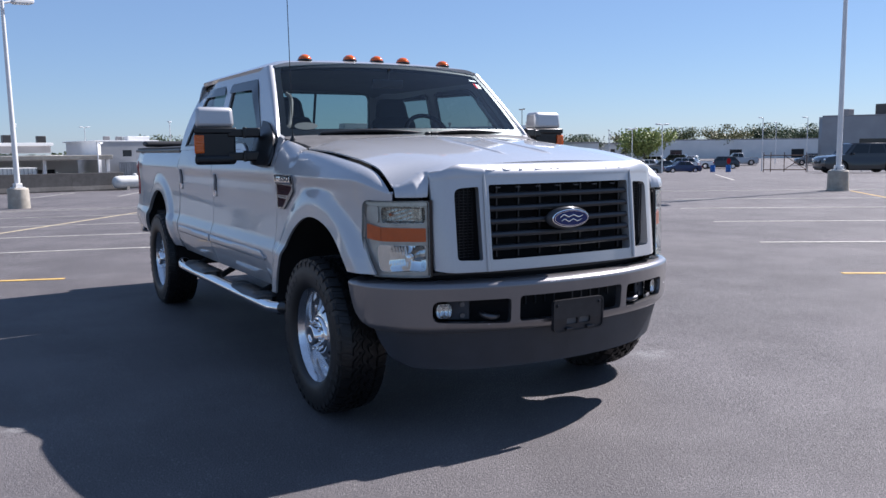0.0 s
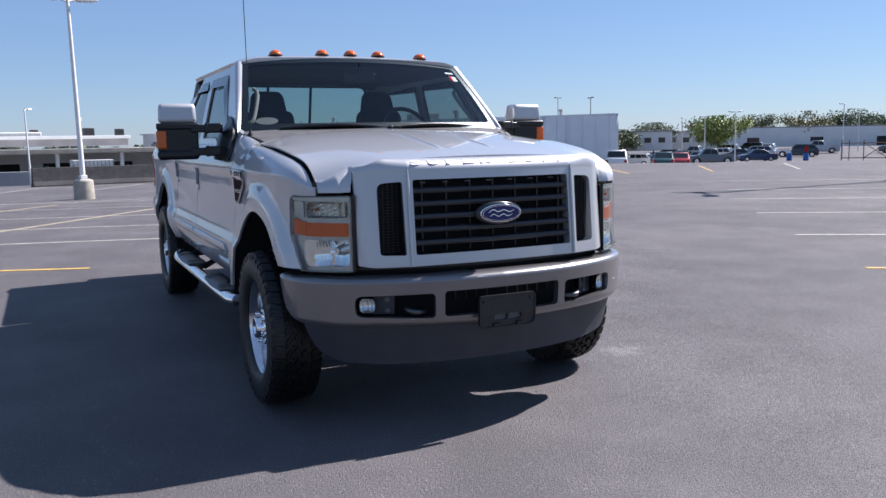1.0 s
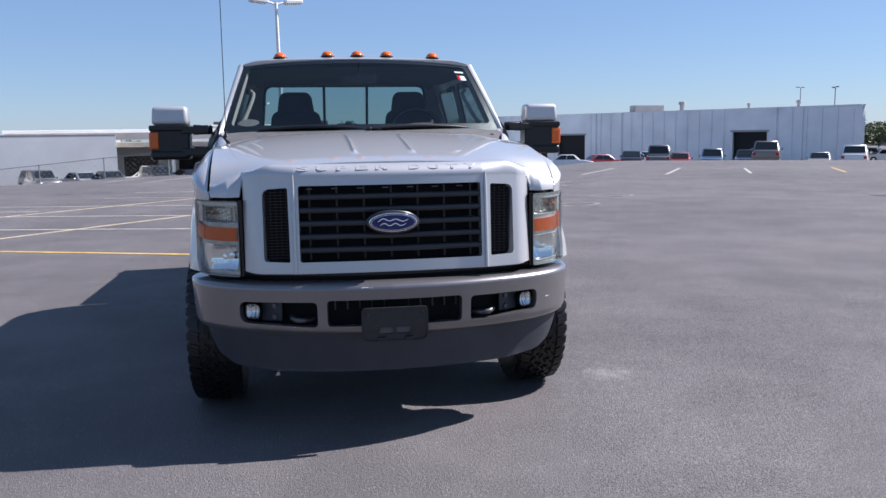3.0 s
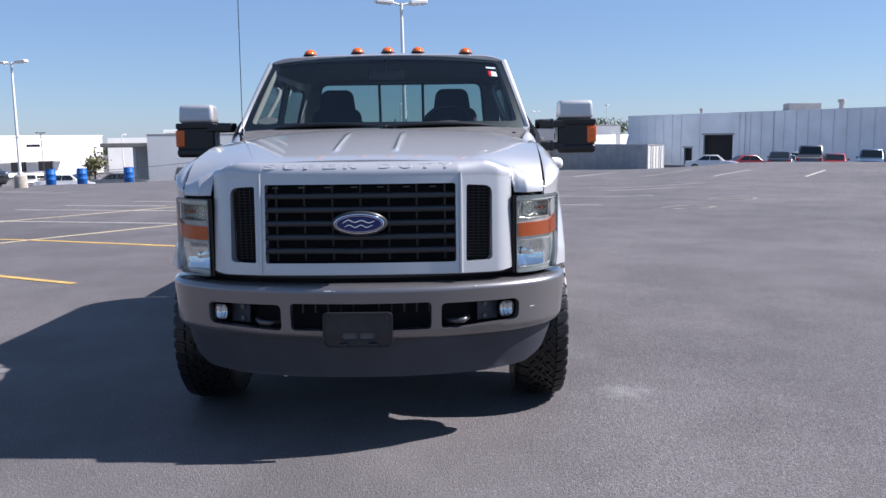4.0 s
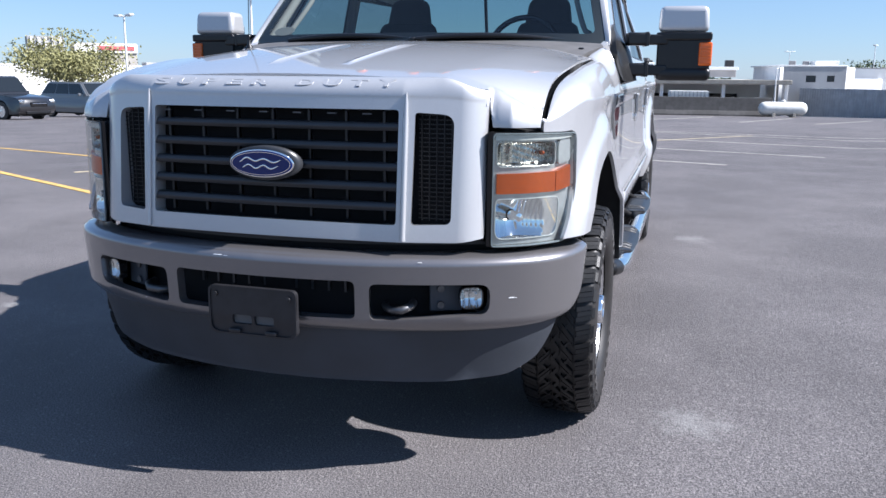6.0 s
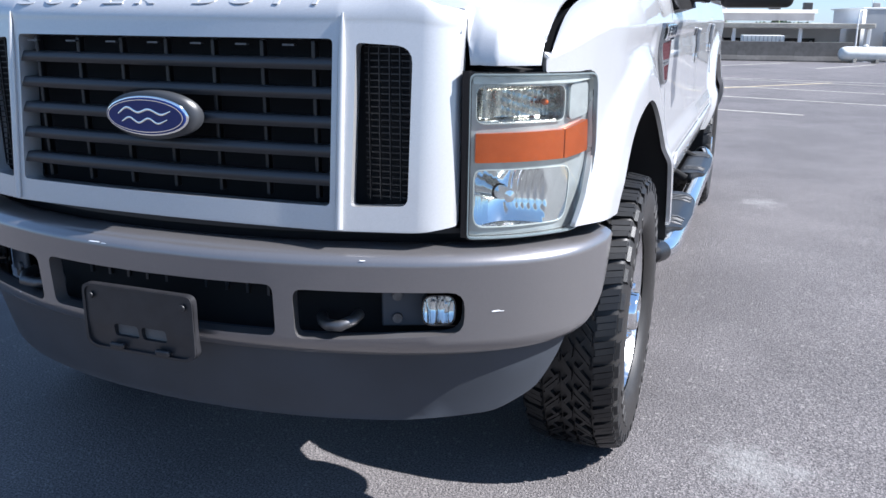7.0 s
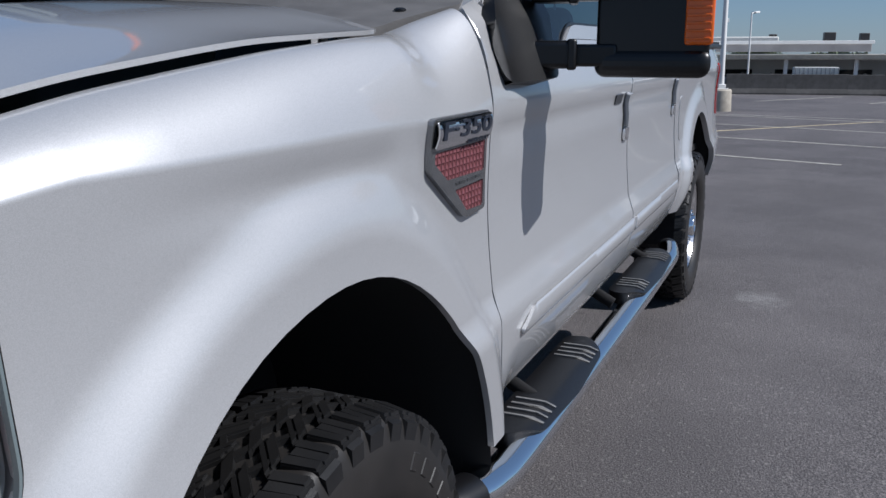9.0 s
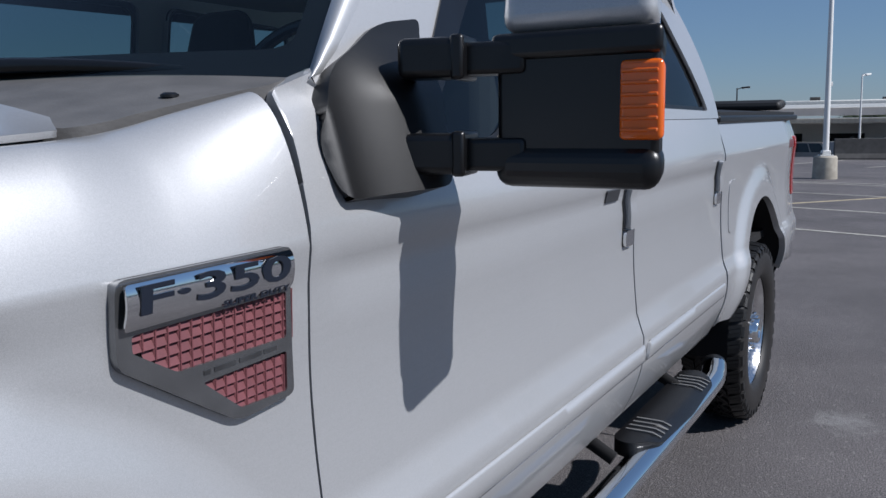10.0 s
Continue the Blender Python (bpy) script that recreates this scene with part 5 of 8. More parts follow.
# ---- cabin ----
part("headliner", sheet(ROOF, lambda x, y: (x * 0.97, y + 0.02, roof_map(x, y)[2] - 0.055), 0.1, facing=-1), "lining", truck, "pale roof lining")
part("cabin_floor", block(1.86, 2.5, 0.04, pose(0, 1.92, 0.72)), "trim", truck)
dash = part("dashboard", sheet([(-0.93, 0.0), (0.93, 0.0), (0.93, 1.0), (-0.93, 1.0)], lambda x, v: (x, 0.60 + 0.20 * (x / 0.93) ** 2 * (1 - v) + 0.50 * np.sin(v * 1.57), 1.515 + 0.045 * np.sin(v * 2.2) + 0.05 * np.exp(-((x - 0.43) / 0.22) ** 2) * smooth(v / 0.7) - 0.35 * np.clip(v - 0.8, 0, 1)), 0.05, thick=0.01), "trim", truck, "grey moulded dashboard")
wheel_m = pose(0.43, 1.31, 1.545, 64, 0, 0)
sw = part("steering_wheel", moved(lathe([(0.0 + 0.016 * math.cos(a), 0.19 + 0.016 * math.sin(a)) for a in np.arange(10) * math.pi / 5], 36, "z", closed=True), wheel_m), "gloss_black", truck, "dark steering wheel")
part("wheel_spokes", join(moved(block(0.36, 0.05, 0.02, None, 0.008), wheel_m), moved(block(0.12, 0.11, 0.05, None, 0.02), wheel_m), moved(block(0.05, 0.17, 0.02, pose(0, -0.09, 0), 0.008), wheel_m)), "trim", sw)


def truck_seat(x, y, wide, z=1.0):
    s = part("front_seat" if y < 2 else "rear_seat", join(block(wide, 0.52, 0.16, pose(x, y - 0.22, z), 0.05, 3), block(wide, 0.15, 0.74 if wide < 0.8 else 0.54, pose(x, y + 0.11, z + (0.36 if wide < 0.8 else 0.27), -10), 0.06, 3, taper=(0.70 if wide < 0.8 else 0.96, 0.8))), "seat", truck, "charcoal seat")
    heads = [x] if wide < 0.8 else [x - 0.45, x, x + 0.45]
    for hx in heads:
        part("headrest", block(0.31, 0.12, 0.21, pose(hx, y + 0.20, z + (0.77 if wide < 0.8 else 0.57), -8), 0.055, 4, taper=(0.80, 0.80)), "seat", s)
        for dx in (-0.05, 0.05):
            part("headrest_post", tube([(hx + dx, y + 0.18, z + 0.6), (hx + dx, y + 0.19, z + 0.70)], 0.007, 6, smooth_path=False), "chrome", s)


truck_seat(0.46, 1.78, 0.54)
truck_seat(-0.46, 1.78, 0.54)
truck_seat(0.0, 2.66, 1.5, 0.96)
part("centre_console", block(0.28, 0.5, 0.30, pose(0, 1.62, 1.05), 0.04), "trim", truck)
mir = part("rear_view_mirror", join(block(0.25, 0.03, 0.07, pose(0.0, 1.12, 1.925, 10), 0.014), tube([(0, 1.11, 1.95), (0, 1.10, 2.03)], 0.008, 6, smooth_path=False)), "gloss_black", truck, "interior rear view mirror")
for sx in (1, -1):
    part("grab_handle", tube([(sx * 0.845, 0.93, 1.60), (sx * 0.81, 0.94, 1.63), (sx * 0.745, 1.08, 1.80), (sx * 0.765, 1.12, 1.84)], 0.014, 8), "lining", truck, "pale pillar grab handle")
    part("pillar_trim", tube([(sx * 0.905, 0.87, 1.57), (sx * 0.840, 1.07, 1.80), (sx * 0.785, 1.25, 2.01)], 0.024, 8), "lining", truck, "pale pillar trim")

# ---- bed, cover, tail lamps ----
part("bed_front", block(1.9, 0.04, 0.80, pose(0, BED_Y + 0.03, 1.05)), "paint", truck)
gate = part("tailgate", block(1.52, 0.06, 0.62, pose(0, 5.235, 1.14), 0.015), "paint", truck)
part("bed_floor", block(1.95, 2.0, 0.04, pose(0, 4.24, 0.86)), "liner", truck)
for sx in (1, -1):
    part("bed_rail", block(0.09, 2.03, 0.03, pose(sx * 0.955, 4.235, 1.468), 0.008), "plastic", truck, "black bed rail cap")
cover = part("tonneau_cover", sheet(rounded([(-0.985, 3.25), (0.985, 3.25), (0.985, 5.25), (-0.985, 5.25)], 0.03), lambda x, y: (x, y, 1.498 + 0.03 * (1 - (x / 0.985) ** 2) + 0.008 * np.sin(y * 9) * (1 - (x / 0.985) ** 2)), 0.08, thick=0.02), "cover", truck, "black vinyl cover over the bed")
for i in range(4):
    part("cover_fold", block(1.90, 0.10, 0.05, pose(0, 4.98 + 0.055 * i, 1.535 + 0.006 * i), 0.02), "cover", cover) if i < 3 else None
for side in (1, -1):
    tl = rounded([(5.14, 1.01), (5.245, 1.01), (5.245, 1.36), (5.14, 1.36)], 0.02)
    part("tail_light", sheet(tl, lambda y, z: (flank(y, z) + 0.006, y, z), 0.03, thick=0.02, side=side), "red", truck, "red tail lamp")
    dec = [(4.80, 1.30), (5.10, 1.30), (5.10, 1.345), (4.84, 1.345)]
    part("bed_decal", sheet(dec, lambda y, z: (flank(y, z) + 0.002, y, z), 0.03, thick=0.001, side=side), "red_grid", truck, "faded red bed decal")
part("rear_bumper", block(1.98, 0.16, 0.20, pose(0, 5.32, 0.68), 0.04, 3), "chrome", truck, "chrome rear step bumper")

# ---- underbody ----
for sx in (1, -1):
    part("frame_rail", block(0.09, 5.6, 0.16, pose(sx * 0.42, 2.25, 0.56), 0.01), "liner", truck)
part("floor_pan", block(1.80, 2.5, 0.05, pose(0, 1.95, 0.64)), "liner", truck)
part("engine_block", block(0.75, 1.0, 0.55, pose(0, -0.1, 0.85), 0.05), "liner", truck)
part("front_inner", block(1.0, 0.9, 0.5, pose(0, -0.2, 1.05)), "liner", truck)
for y, off in ((0.0, 0.22), (WHEELBASE, 0.0)):
    part("axle", tube([(-0.80, y, TYRE_R), (0.80, y, TYRE_R)], 0.048, 12, smooth_path=False), "steel", truck)
    part("differential", moved(lathe([(-0.14, 0.04), (-0.10, 0.12), (0.0, 0.165), (0.10, 0.12), (0.14, 0.04)], 20, "x"), pose(off, y, TYRE_R)), "steel", truck)
part("drive_shaft", tube([(0.22, 0.1, 0.45), (0.1, 1.8, 0.52), (0, WHEELBASE, 0.45)], 0.04, 10), "steel", truck)
part("exhaust", tube([(-0.35, 1.0, 0.50), (-0.40, 2.4, 0.48), (-0.62, 3.4, 0.55), (-0.66, 4.6, 0.55), (-0.90, 5.0, 0.50)], 0.05, 10), "steel", truck)
part("fuel_tank", block(0.45, 1.2, 0.28, pose(0.62, 2.4, 0.55), 0.06), "liner", truck)
part("spare_tyre", lathe([(0.0, 0.20), (0.0, 0.36), (0.06, 0.41), (0.18, 0.41), (0.24, 0.36), (0.24, 0.20)], 28, "z", pose(0, 4.6, 0.55)), "rubber", truck)

# ---- wheels ----
HALF = 0.142


def tyre_data():
    half = [(0.105, 0.424), (0.118, 0.421), (0.127, 0.412), (0.133, 0.398), (0.139, 0.378), (0.142, 0.355), (HALF, 0.332), (0.140, 0.308), (0.134, 0.287), (0.124, 0.272), (0.112, 0.262)]
    return lathe([(-x, r) for x, r in reversed(half)] + half, 96, "x", weld=True)


def tread_data():
    """Chunky blocks with fine slits: two staggered middle rows, broad shoulder blocks and lugs down the sidewall."""
    n = 38
    V, F, N = [], [], []

    def lug(x0, x1, a0, a1, skew, r0, r1, shrink=0.93):
        q = []
        for r, sh in ((r0, 1.0), (r1, shrink)):
            xm, am = (x0 + x1) / 2, (a0 + a1) / 2
            for x, a in ((x0, a0), (x1, a0), (x1, a1), (x0, a1)):
                xx, aa = xm + (x - xm) * sh, am + (a - am) * sh
                aa += skew * (xx - xm)
                rr = r - 0.9 * max(abs(xx) - 0.098, 0.0) ** 1.25
                q.append((xx, rr * math.cos(aa), rr * math.sin(aa)))
        q = np.array(q)
        c = q.mean(0)
        for f in ((4, 5, 6, 7), (0, 1, 5, 4), (1, 2, 6, 5), (2, 3, 7, 6), (3, 0, 4, 7)):
            g = np.cross(q[f[1]] - q[f[0]], q[f[2]] - q[f[0]])
            g /= max(np.linalg.norm(g), 1e-12)
            if np.dot(g, q[list(f)].mean(0) - c) < 0:
                f, g = f[::-1], -g
            k = len(V)
            V.extend(q[list(f)].tolist())
            N.extend([g.tolist()] * 4)
            F.append((k, k + 1, k + 2, k + 3))

    step = 2 * math.pi / n

    def slit(x0, x1, a, span, skew, parts):
        """A block whose top is cut into strips."""
        lug(x0, x1, a, a + span, skew, 0.417, 0.4325, 0.98)
        w = span / parts
        for k in range(parts):
            lug(x0 + (0.004 if k % 2 else 0.0), x1 - (0.0 if k % 2 else 0.003), a + w * k + 0.0016, a + w * (k + 1) - 0.0016, skew, 0.430, 0.437, 0.97)

    for i in range(n):
        a = i * step
        for s in (-1, 1):
            off = a + (0.0 if s > 0 else step * 0.5)
            lo, hi = sorted((s * 0.072, s * 0.128))
            slit(lo, hi, off, step * 0.80, -s * 0.55, 3)
            lo, hi = sorted((s * 0.128, s * 0.1385))
            lug(lo, hi, off + 0.04 * step, off + step * (0.74 if i % 2 else 0.60), 0.0, 0.372 if i % 2 else 0.392, 0.426, 0.95)
            lo, hi = sorted((s * 0.020, s * 0.066))
            slit(lo, hi, off + 0.35 * step, step * 0.56, s * 2.6, 3)
            lo, hi = sorted((s * 0.030, s * 0.058))
            lug(lo, hi, off + 0.97 * step, off + 1.22 * step, -s * 3.0, 0.417, 0.436)
        lug(-0.015, 0.014, a + 0.05 * step, a + step * 0.52, 3.5, 0.417, 0.437)
        lug(-0.013, 0.015, a + 0.60 * step, a + step * 0.95, -3.5, 0.417, 0.4365)
    return np.array(V), F, np.array(N)


def rim_face():
    """A polished cone with six sunken flats, and slots between them near the hub."""
    def f(u, v):
        r = np.hypot(u, v)
        a = np.arctan2(v, u)
        k = np.round(a / (math.pi / 3)) * math.pi / 3
        along, across = r * np.cos(a - k), r * np.sin(a - k)
        flat = smooth((along - 0.132) / 0.010) * smooth((0.226 - r) / 0.010) * smooth((0.016 + 0.16 * (along - 0.13) - np.abs(across)) / 0.008)
        x = 0.078 - 0.048 * smooth((r - 0.085) / 0.15) - 0.006 * smooth((r - 0.225) / 0.02)
        groove = smooth((np.abs(across) - 0.36 * along) / 0.02) * smooth((r - 0.12) / 0.03) * smooth((0.240 - r) / 0.03)
        return x - 0.014 * flat - 0.016 * groove, u, v
    holes = []
    for k in range(6):
        a = math.radians(60 * k + 30)
        tri = [(0.122, -0.007), (0.196, -0.024), (0.204, 0.0), (0.196, 0.024), (0.122, 0.007)]
        tri = [(r * math.cos(a) - s * math.sin(a), r * math.sin(a) + s * math.cos(a)) for r, s in tri]
        holes.append(rounded(tri, 0.008, 4))
    return sheet(ring(0, 0, 0.252, 0.252, 72), f, 0.006, holes, 0.035)


_tyre, _tread, _rim = tyre_data(), tread_data(), rim_face()
_lip = lathe([(-0.125, 0.245), (0.060, 0.240), (0.082, 0.250), (0.100, 0.262), (0.112, 0.268), (0.116, 0.274), (0.110, 0.279), (0.100, 0.272)], 72, "x")
_lip_in = lathe([(0.104, 0.264), (0.085, 0.2505), (0.062, 0.241), (-0.125, 0.246)], 72, "x")
_hub = lathe([(0.055, 0.108), (0.080, 0.105), (0.088, 0.099), (0.0905, 0.094), (0.0905, 0.070), (0.094, 0.065), (0.100, 0.062), (0.126, 0.060), (0.132, 0.057), (0.1345, 0.052), (0.1345, 0.036), (0.132, 0.032), (0.126, 0.030), (0.124, 0.026), (0.124, 0.001)], 48, "x", weld=True)
_drum = lathe([(-0.06, 0.205), (0.0, 0.205), (0.004, 0.200), (0.004, 0.0)], 40, "x")
_nut = lathe([(0.086, 0.0115), (0.106, 0.0115), (0.114, 0.009), (0.118, 0.0)], 8, "x")
_letter_bars = []
for k in range(4):
    for j in range(5):
        a = math.radians(90 * k + 10 + 9 * j)
        q = moved(block(0.004, 0.026, 0.034, None, 0.002, 1), pose(0.1425, 0, 0, 0, 0, 0))
        _letter_bars.append(moved(moved(q, pose(-0.0005, 0.0, 0.345)), Matrix.Rotation(a, 4, "X")))
for side in (1, -1):
    for y, turn in ((0.0, 12), (WHEELBASE, 41)):
        m = pose(0.921 if side > 0 else -0.938, y, TYRE_R)
        turned = Matrix.Rotation(radians(turn), 4, "X")
        place = lambda d: moved(mirror(moved(d, turned)) if side < 0 else moved(d, turned), m)
        wheel = empty("wheel", "", "", m)
        wheel.parent = truck
        inv = m.inverted()
        put_part = lambda name, d, mat, label="", own=None: part(name, moved(place(d), inv) if own is None else d, mat, own or wheel, label)
        tyre = put_part("tyre", _tyre, "sidewall", "all-terrain tyre with dusty sidewall")
        put_part("tread", _tread, "rubber", "chunky all-terrain tread blocks")
        if y < 1:
            for d in _letter_bars:
                put_part("sidewall_bar", d, "sidewall")
        put_part("rim", join(_rim, _lip), "brushed", "polished six-spoke alloy rim")
        put_part("rim_barrel", _lip_in, "brushed")
        put_part("hub", _hub, "chrome", "chrome hub cap")
        put_part("brake_disc", _drum, "steel")
        for k in range(8):
            a = math.radians(45 * k)
            put_part("lug_nut", moved(_nut, pose(0, 0.083 * math.cos(a), 0.083 * math.sin(a))), "chrome")

# ---- running boards ----
for side in (1, -1):
    flip = (lambda d: d) if side > 0 else mirror
    board = empty("running_board", "", "")
    board.parent = truck
    path = [(1.045, 0.44, 0.520), (1.070, 0.55, 0.508), (1.078, 0.75, 0.500), (1.080, 1.7, 0.497), (1.078, 2.75, 0.494), (1.066, 2.95, 0.496), (1.045, 3.06, 0.503)]
    part("chrome_tube", flip(tube(path, 0.047, 20, 0.78)), "chrome", board, "chrome oval side step tube")
    part("end_cap", flip(tube([(1.026, 0.395, 0.524), (1.034, 0.412, 0.522), (1.052, 0.475, 0.517)], [0.036, 0.050, 0.0525], 20, 0.79)), "plastic", board, "black end cap")
    part("end_cap", flip(tube([(1.043, 3.05, 0.503), (1.036, 3.085, 0.506), (1.028, 3.10, 0.508)], [0.0485, 0.046, 0.034], 20, 0.79)), "plastic", board)
    for y0, y1 in ((0.70, 1.48), (2.00, 2.82)):
        out = rounded([(0.985, y0 + 0.03), (1.045, y0), (1.118, y0 + 0.09), (1.128, (y0 + y1) / 2), (1.118, y1 - 0.09), (1.045, y1), (0.985, y1 - 0.03)], 0.04)
        padf = lambda x, y: (x, y, 0.548 - 1.6 * np.clip(x - 1.07, 0, 1) ** 2 * 5)
        pad = part("step_pad", flip(sheet(out, padf, 0.025, thick=0.045)), "plastic", board, "black ribbed step pad")
        for k in range(4):
            for yy in (y0 + 0.11 + 0.035 * k, y1 - 0.11 - 0.035 * k):
                part("step_rib", flip(sheet([(1.0, yy), (1.108, yy + 0.004), (1.108, yy + 0.012), (1.0, yy + 0.008)], lambda x, y: (x, y, padf(x, y)[2] + 0.004), 0.03, thick=0.006)), "step_grey", pad)
    for y in (0.98, 1.92, 2.62):
        part("step_bracket", flip(tube([(0.80, y, 0.62), (0.93, y, 0.58), (1.03, y, 0.53)], 0.016, 8, 1.4)), "liner", board, "black mounting bracket")

# ---- towing mirrors ----
def drawn_in(data):
    """The outer flank of a mirror, running inwards towards its back."""
    v, f, n = data
    v = np.array(v, float)
    v[:, 0] -= 0.26 * np.clip(v[:, 1] - 0.925, 0, 1) * np.clip((v[:, 0] - 1.172) / 0.262, 0, 1.1)
    return v, f, n


for side in (1, -1):
    flip = (lambda d: drawn_in(d)) if side > 0 else (lambda d: mirror(drawn_in(d)))
    mirror_ob = empty("towing_mirror", "", "")
    mirror_ob.parent = truck
    body = block(0.258, 0.150, 0.190, pose(1.301, 1.005, 1.506), 0.012, 3)
    head = part("mirror_head", flip(body), "mirror_black", mirror_ob, "black plastic mirror housing")
    band = block(0.266, 0.160, 0.040, pose(1.300, 1.000, 1.588), 0.010, 3)
    part("mirror_band", flip(band), "mirror_black", mirror_ob)
    low = block(0.266, 0.164, 0.064, pose(1.302, 1.000, 1.408), 0.026, 5)
    part("mirror_foot", flip(low), "mirror_black", mirror_ob)
    cap = block(0.250, 0.154, 0.128, pose(1.299, 1.008, 1.671), 0.028, 4, taper=(0.95, 0.88))
    part("mirror_cap", flip(cap), "paint", mirror_ob, "silver-painted mirror cap")
    part("mirror_glass", flip(block(0.235, 0.004, 0.26, pose(1.303, 1.083, 1.53), 0.001)), "chrome", mirror_ob, "mirror glass")
    sig = block(0.062, 0.100, 0.112, pose(1.4035, 0.970, 1.504), 0.007, 3)
    sg = part("turn_signal", flip(sig), "amber", mirror_ob, "amber wraparound turn signal")
    for k in range(6):
        part("signal_rib", flip(block(0.054, 0.004, 0.006, pose(1.402, 0.9190, 1.462 + 0.0165 * k), 0.002)), "amber", sg)
    for z, dz in ((1.575, 0.062), (1.428, 0.064)):
        sleeve = block(0.105, 0.085, dz, pose(1.075, 0.915, z, 0, 0, 14), 0.012, 3)
        stage = block(0.130, 0.066, dz * 0.80, pose(1.155, 0.945, z - 0.002, 0, 0, 10), 0.008, 3)
        collar = block(0.022, 0.092, dz * 1.10, pose(1.118, 0.928, z, 0, 0, 14), 0.006, 2)
        part("mirror_arm", flip(join(sleeve, stage, collar)), "mirror_black", mirror_ob, "black telescoping arm")
    tri = rounded([(0.722, 1.366), (0.955, 1.376), (0.985, 1.50), (1.06, 1.66), (0.92, 1.64), (0.760, 1.560), (0.708, 1.45)], [0.03, 0.03, 0.03, 0.02, 0.05, 0.04, 0.03])
    part("mirror_base", flip(sheet(tri, lambda y, z: (1.040 - 0.30 * (z - 1.37) - 0.020 * (1 - smooth((y - 0.700 - 0.30 * np.maximum(z - 1.52, 0)) / 0.035)) + 0.045 * smooth((y - 0.75) / 0.18) * smooth((1.63 - z) / 0.12), y, z), 0.012, thick=0.060)), "mirror_matte", mirror_ob, "black mirror mounting plate")

# ---- fender badges ----
BADGE = rounded([(0.321, 1.221), (0.496, 1.108), (0.602, 1.114), (0.595, 1.320), (0.318, 1.319)], [0.012, 0.02, 0.012, 0.014, 0.014], 4)
WELLS = (rounded([(0.341, 1.235), (0.402, 1.198), (0.588, 1.196), (0.588, 1.259), (0.341, 1.255)], 0.004, 3), rounded([(0.440, 1.174), (0.502, 1.124), (0.588, 1.122), (0.588, 1.177)], 0.004, 3))


def on_flank(data, yc, zc, turn, lift, side):
    """Lays flat mesh data, reading along x, onto the body side."""
    v, f, n = data
    c, t = math.cos(math.radians(turn)), math.sin(math.radians(turn))
    y = yc + side * (v[:, 0] * c) - v[:, 1] * t * side
    z = zc + v[:, 0] * t * side + v[:, 1] * c
    V = np.stack([side * (flank(y, z) + lift + v[:, 2]), y, z], -1)
    N = np.stack([side * n[:, 2], side * n[:, 0], n[:, 1]], -1)
    return V, f, N


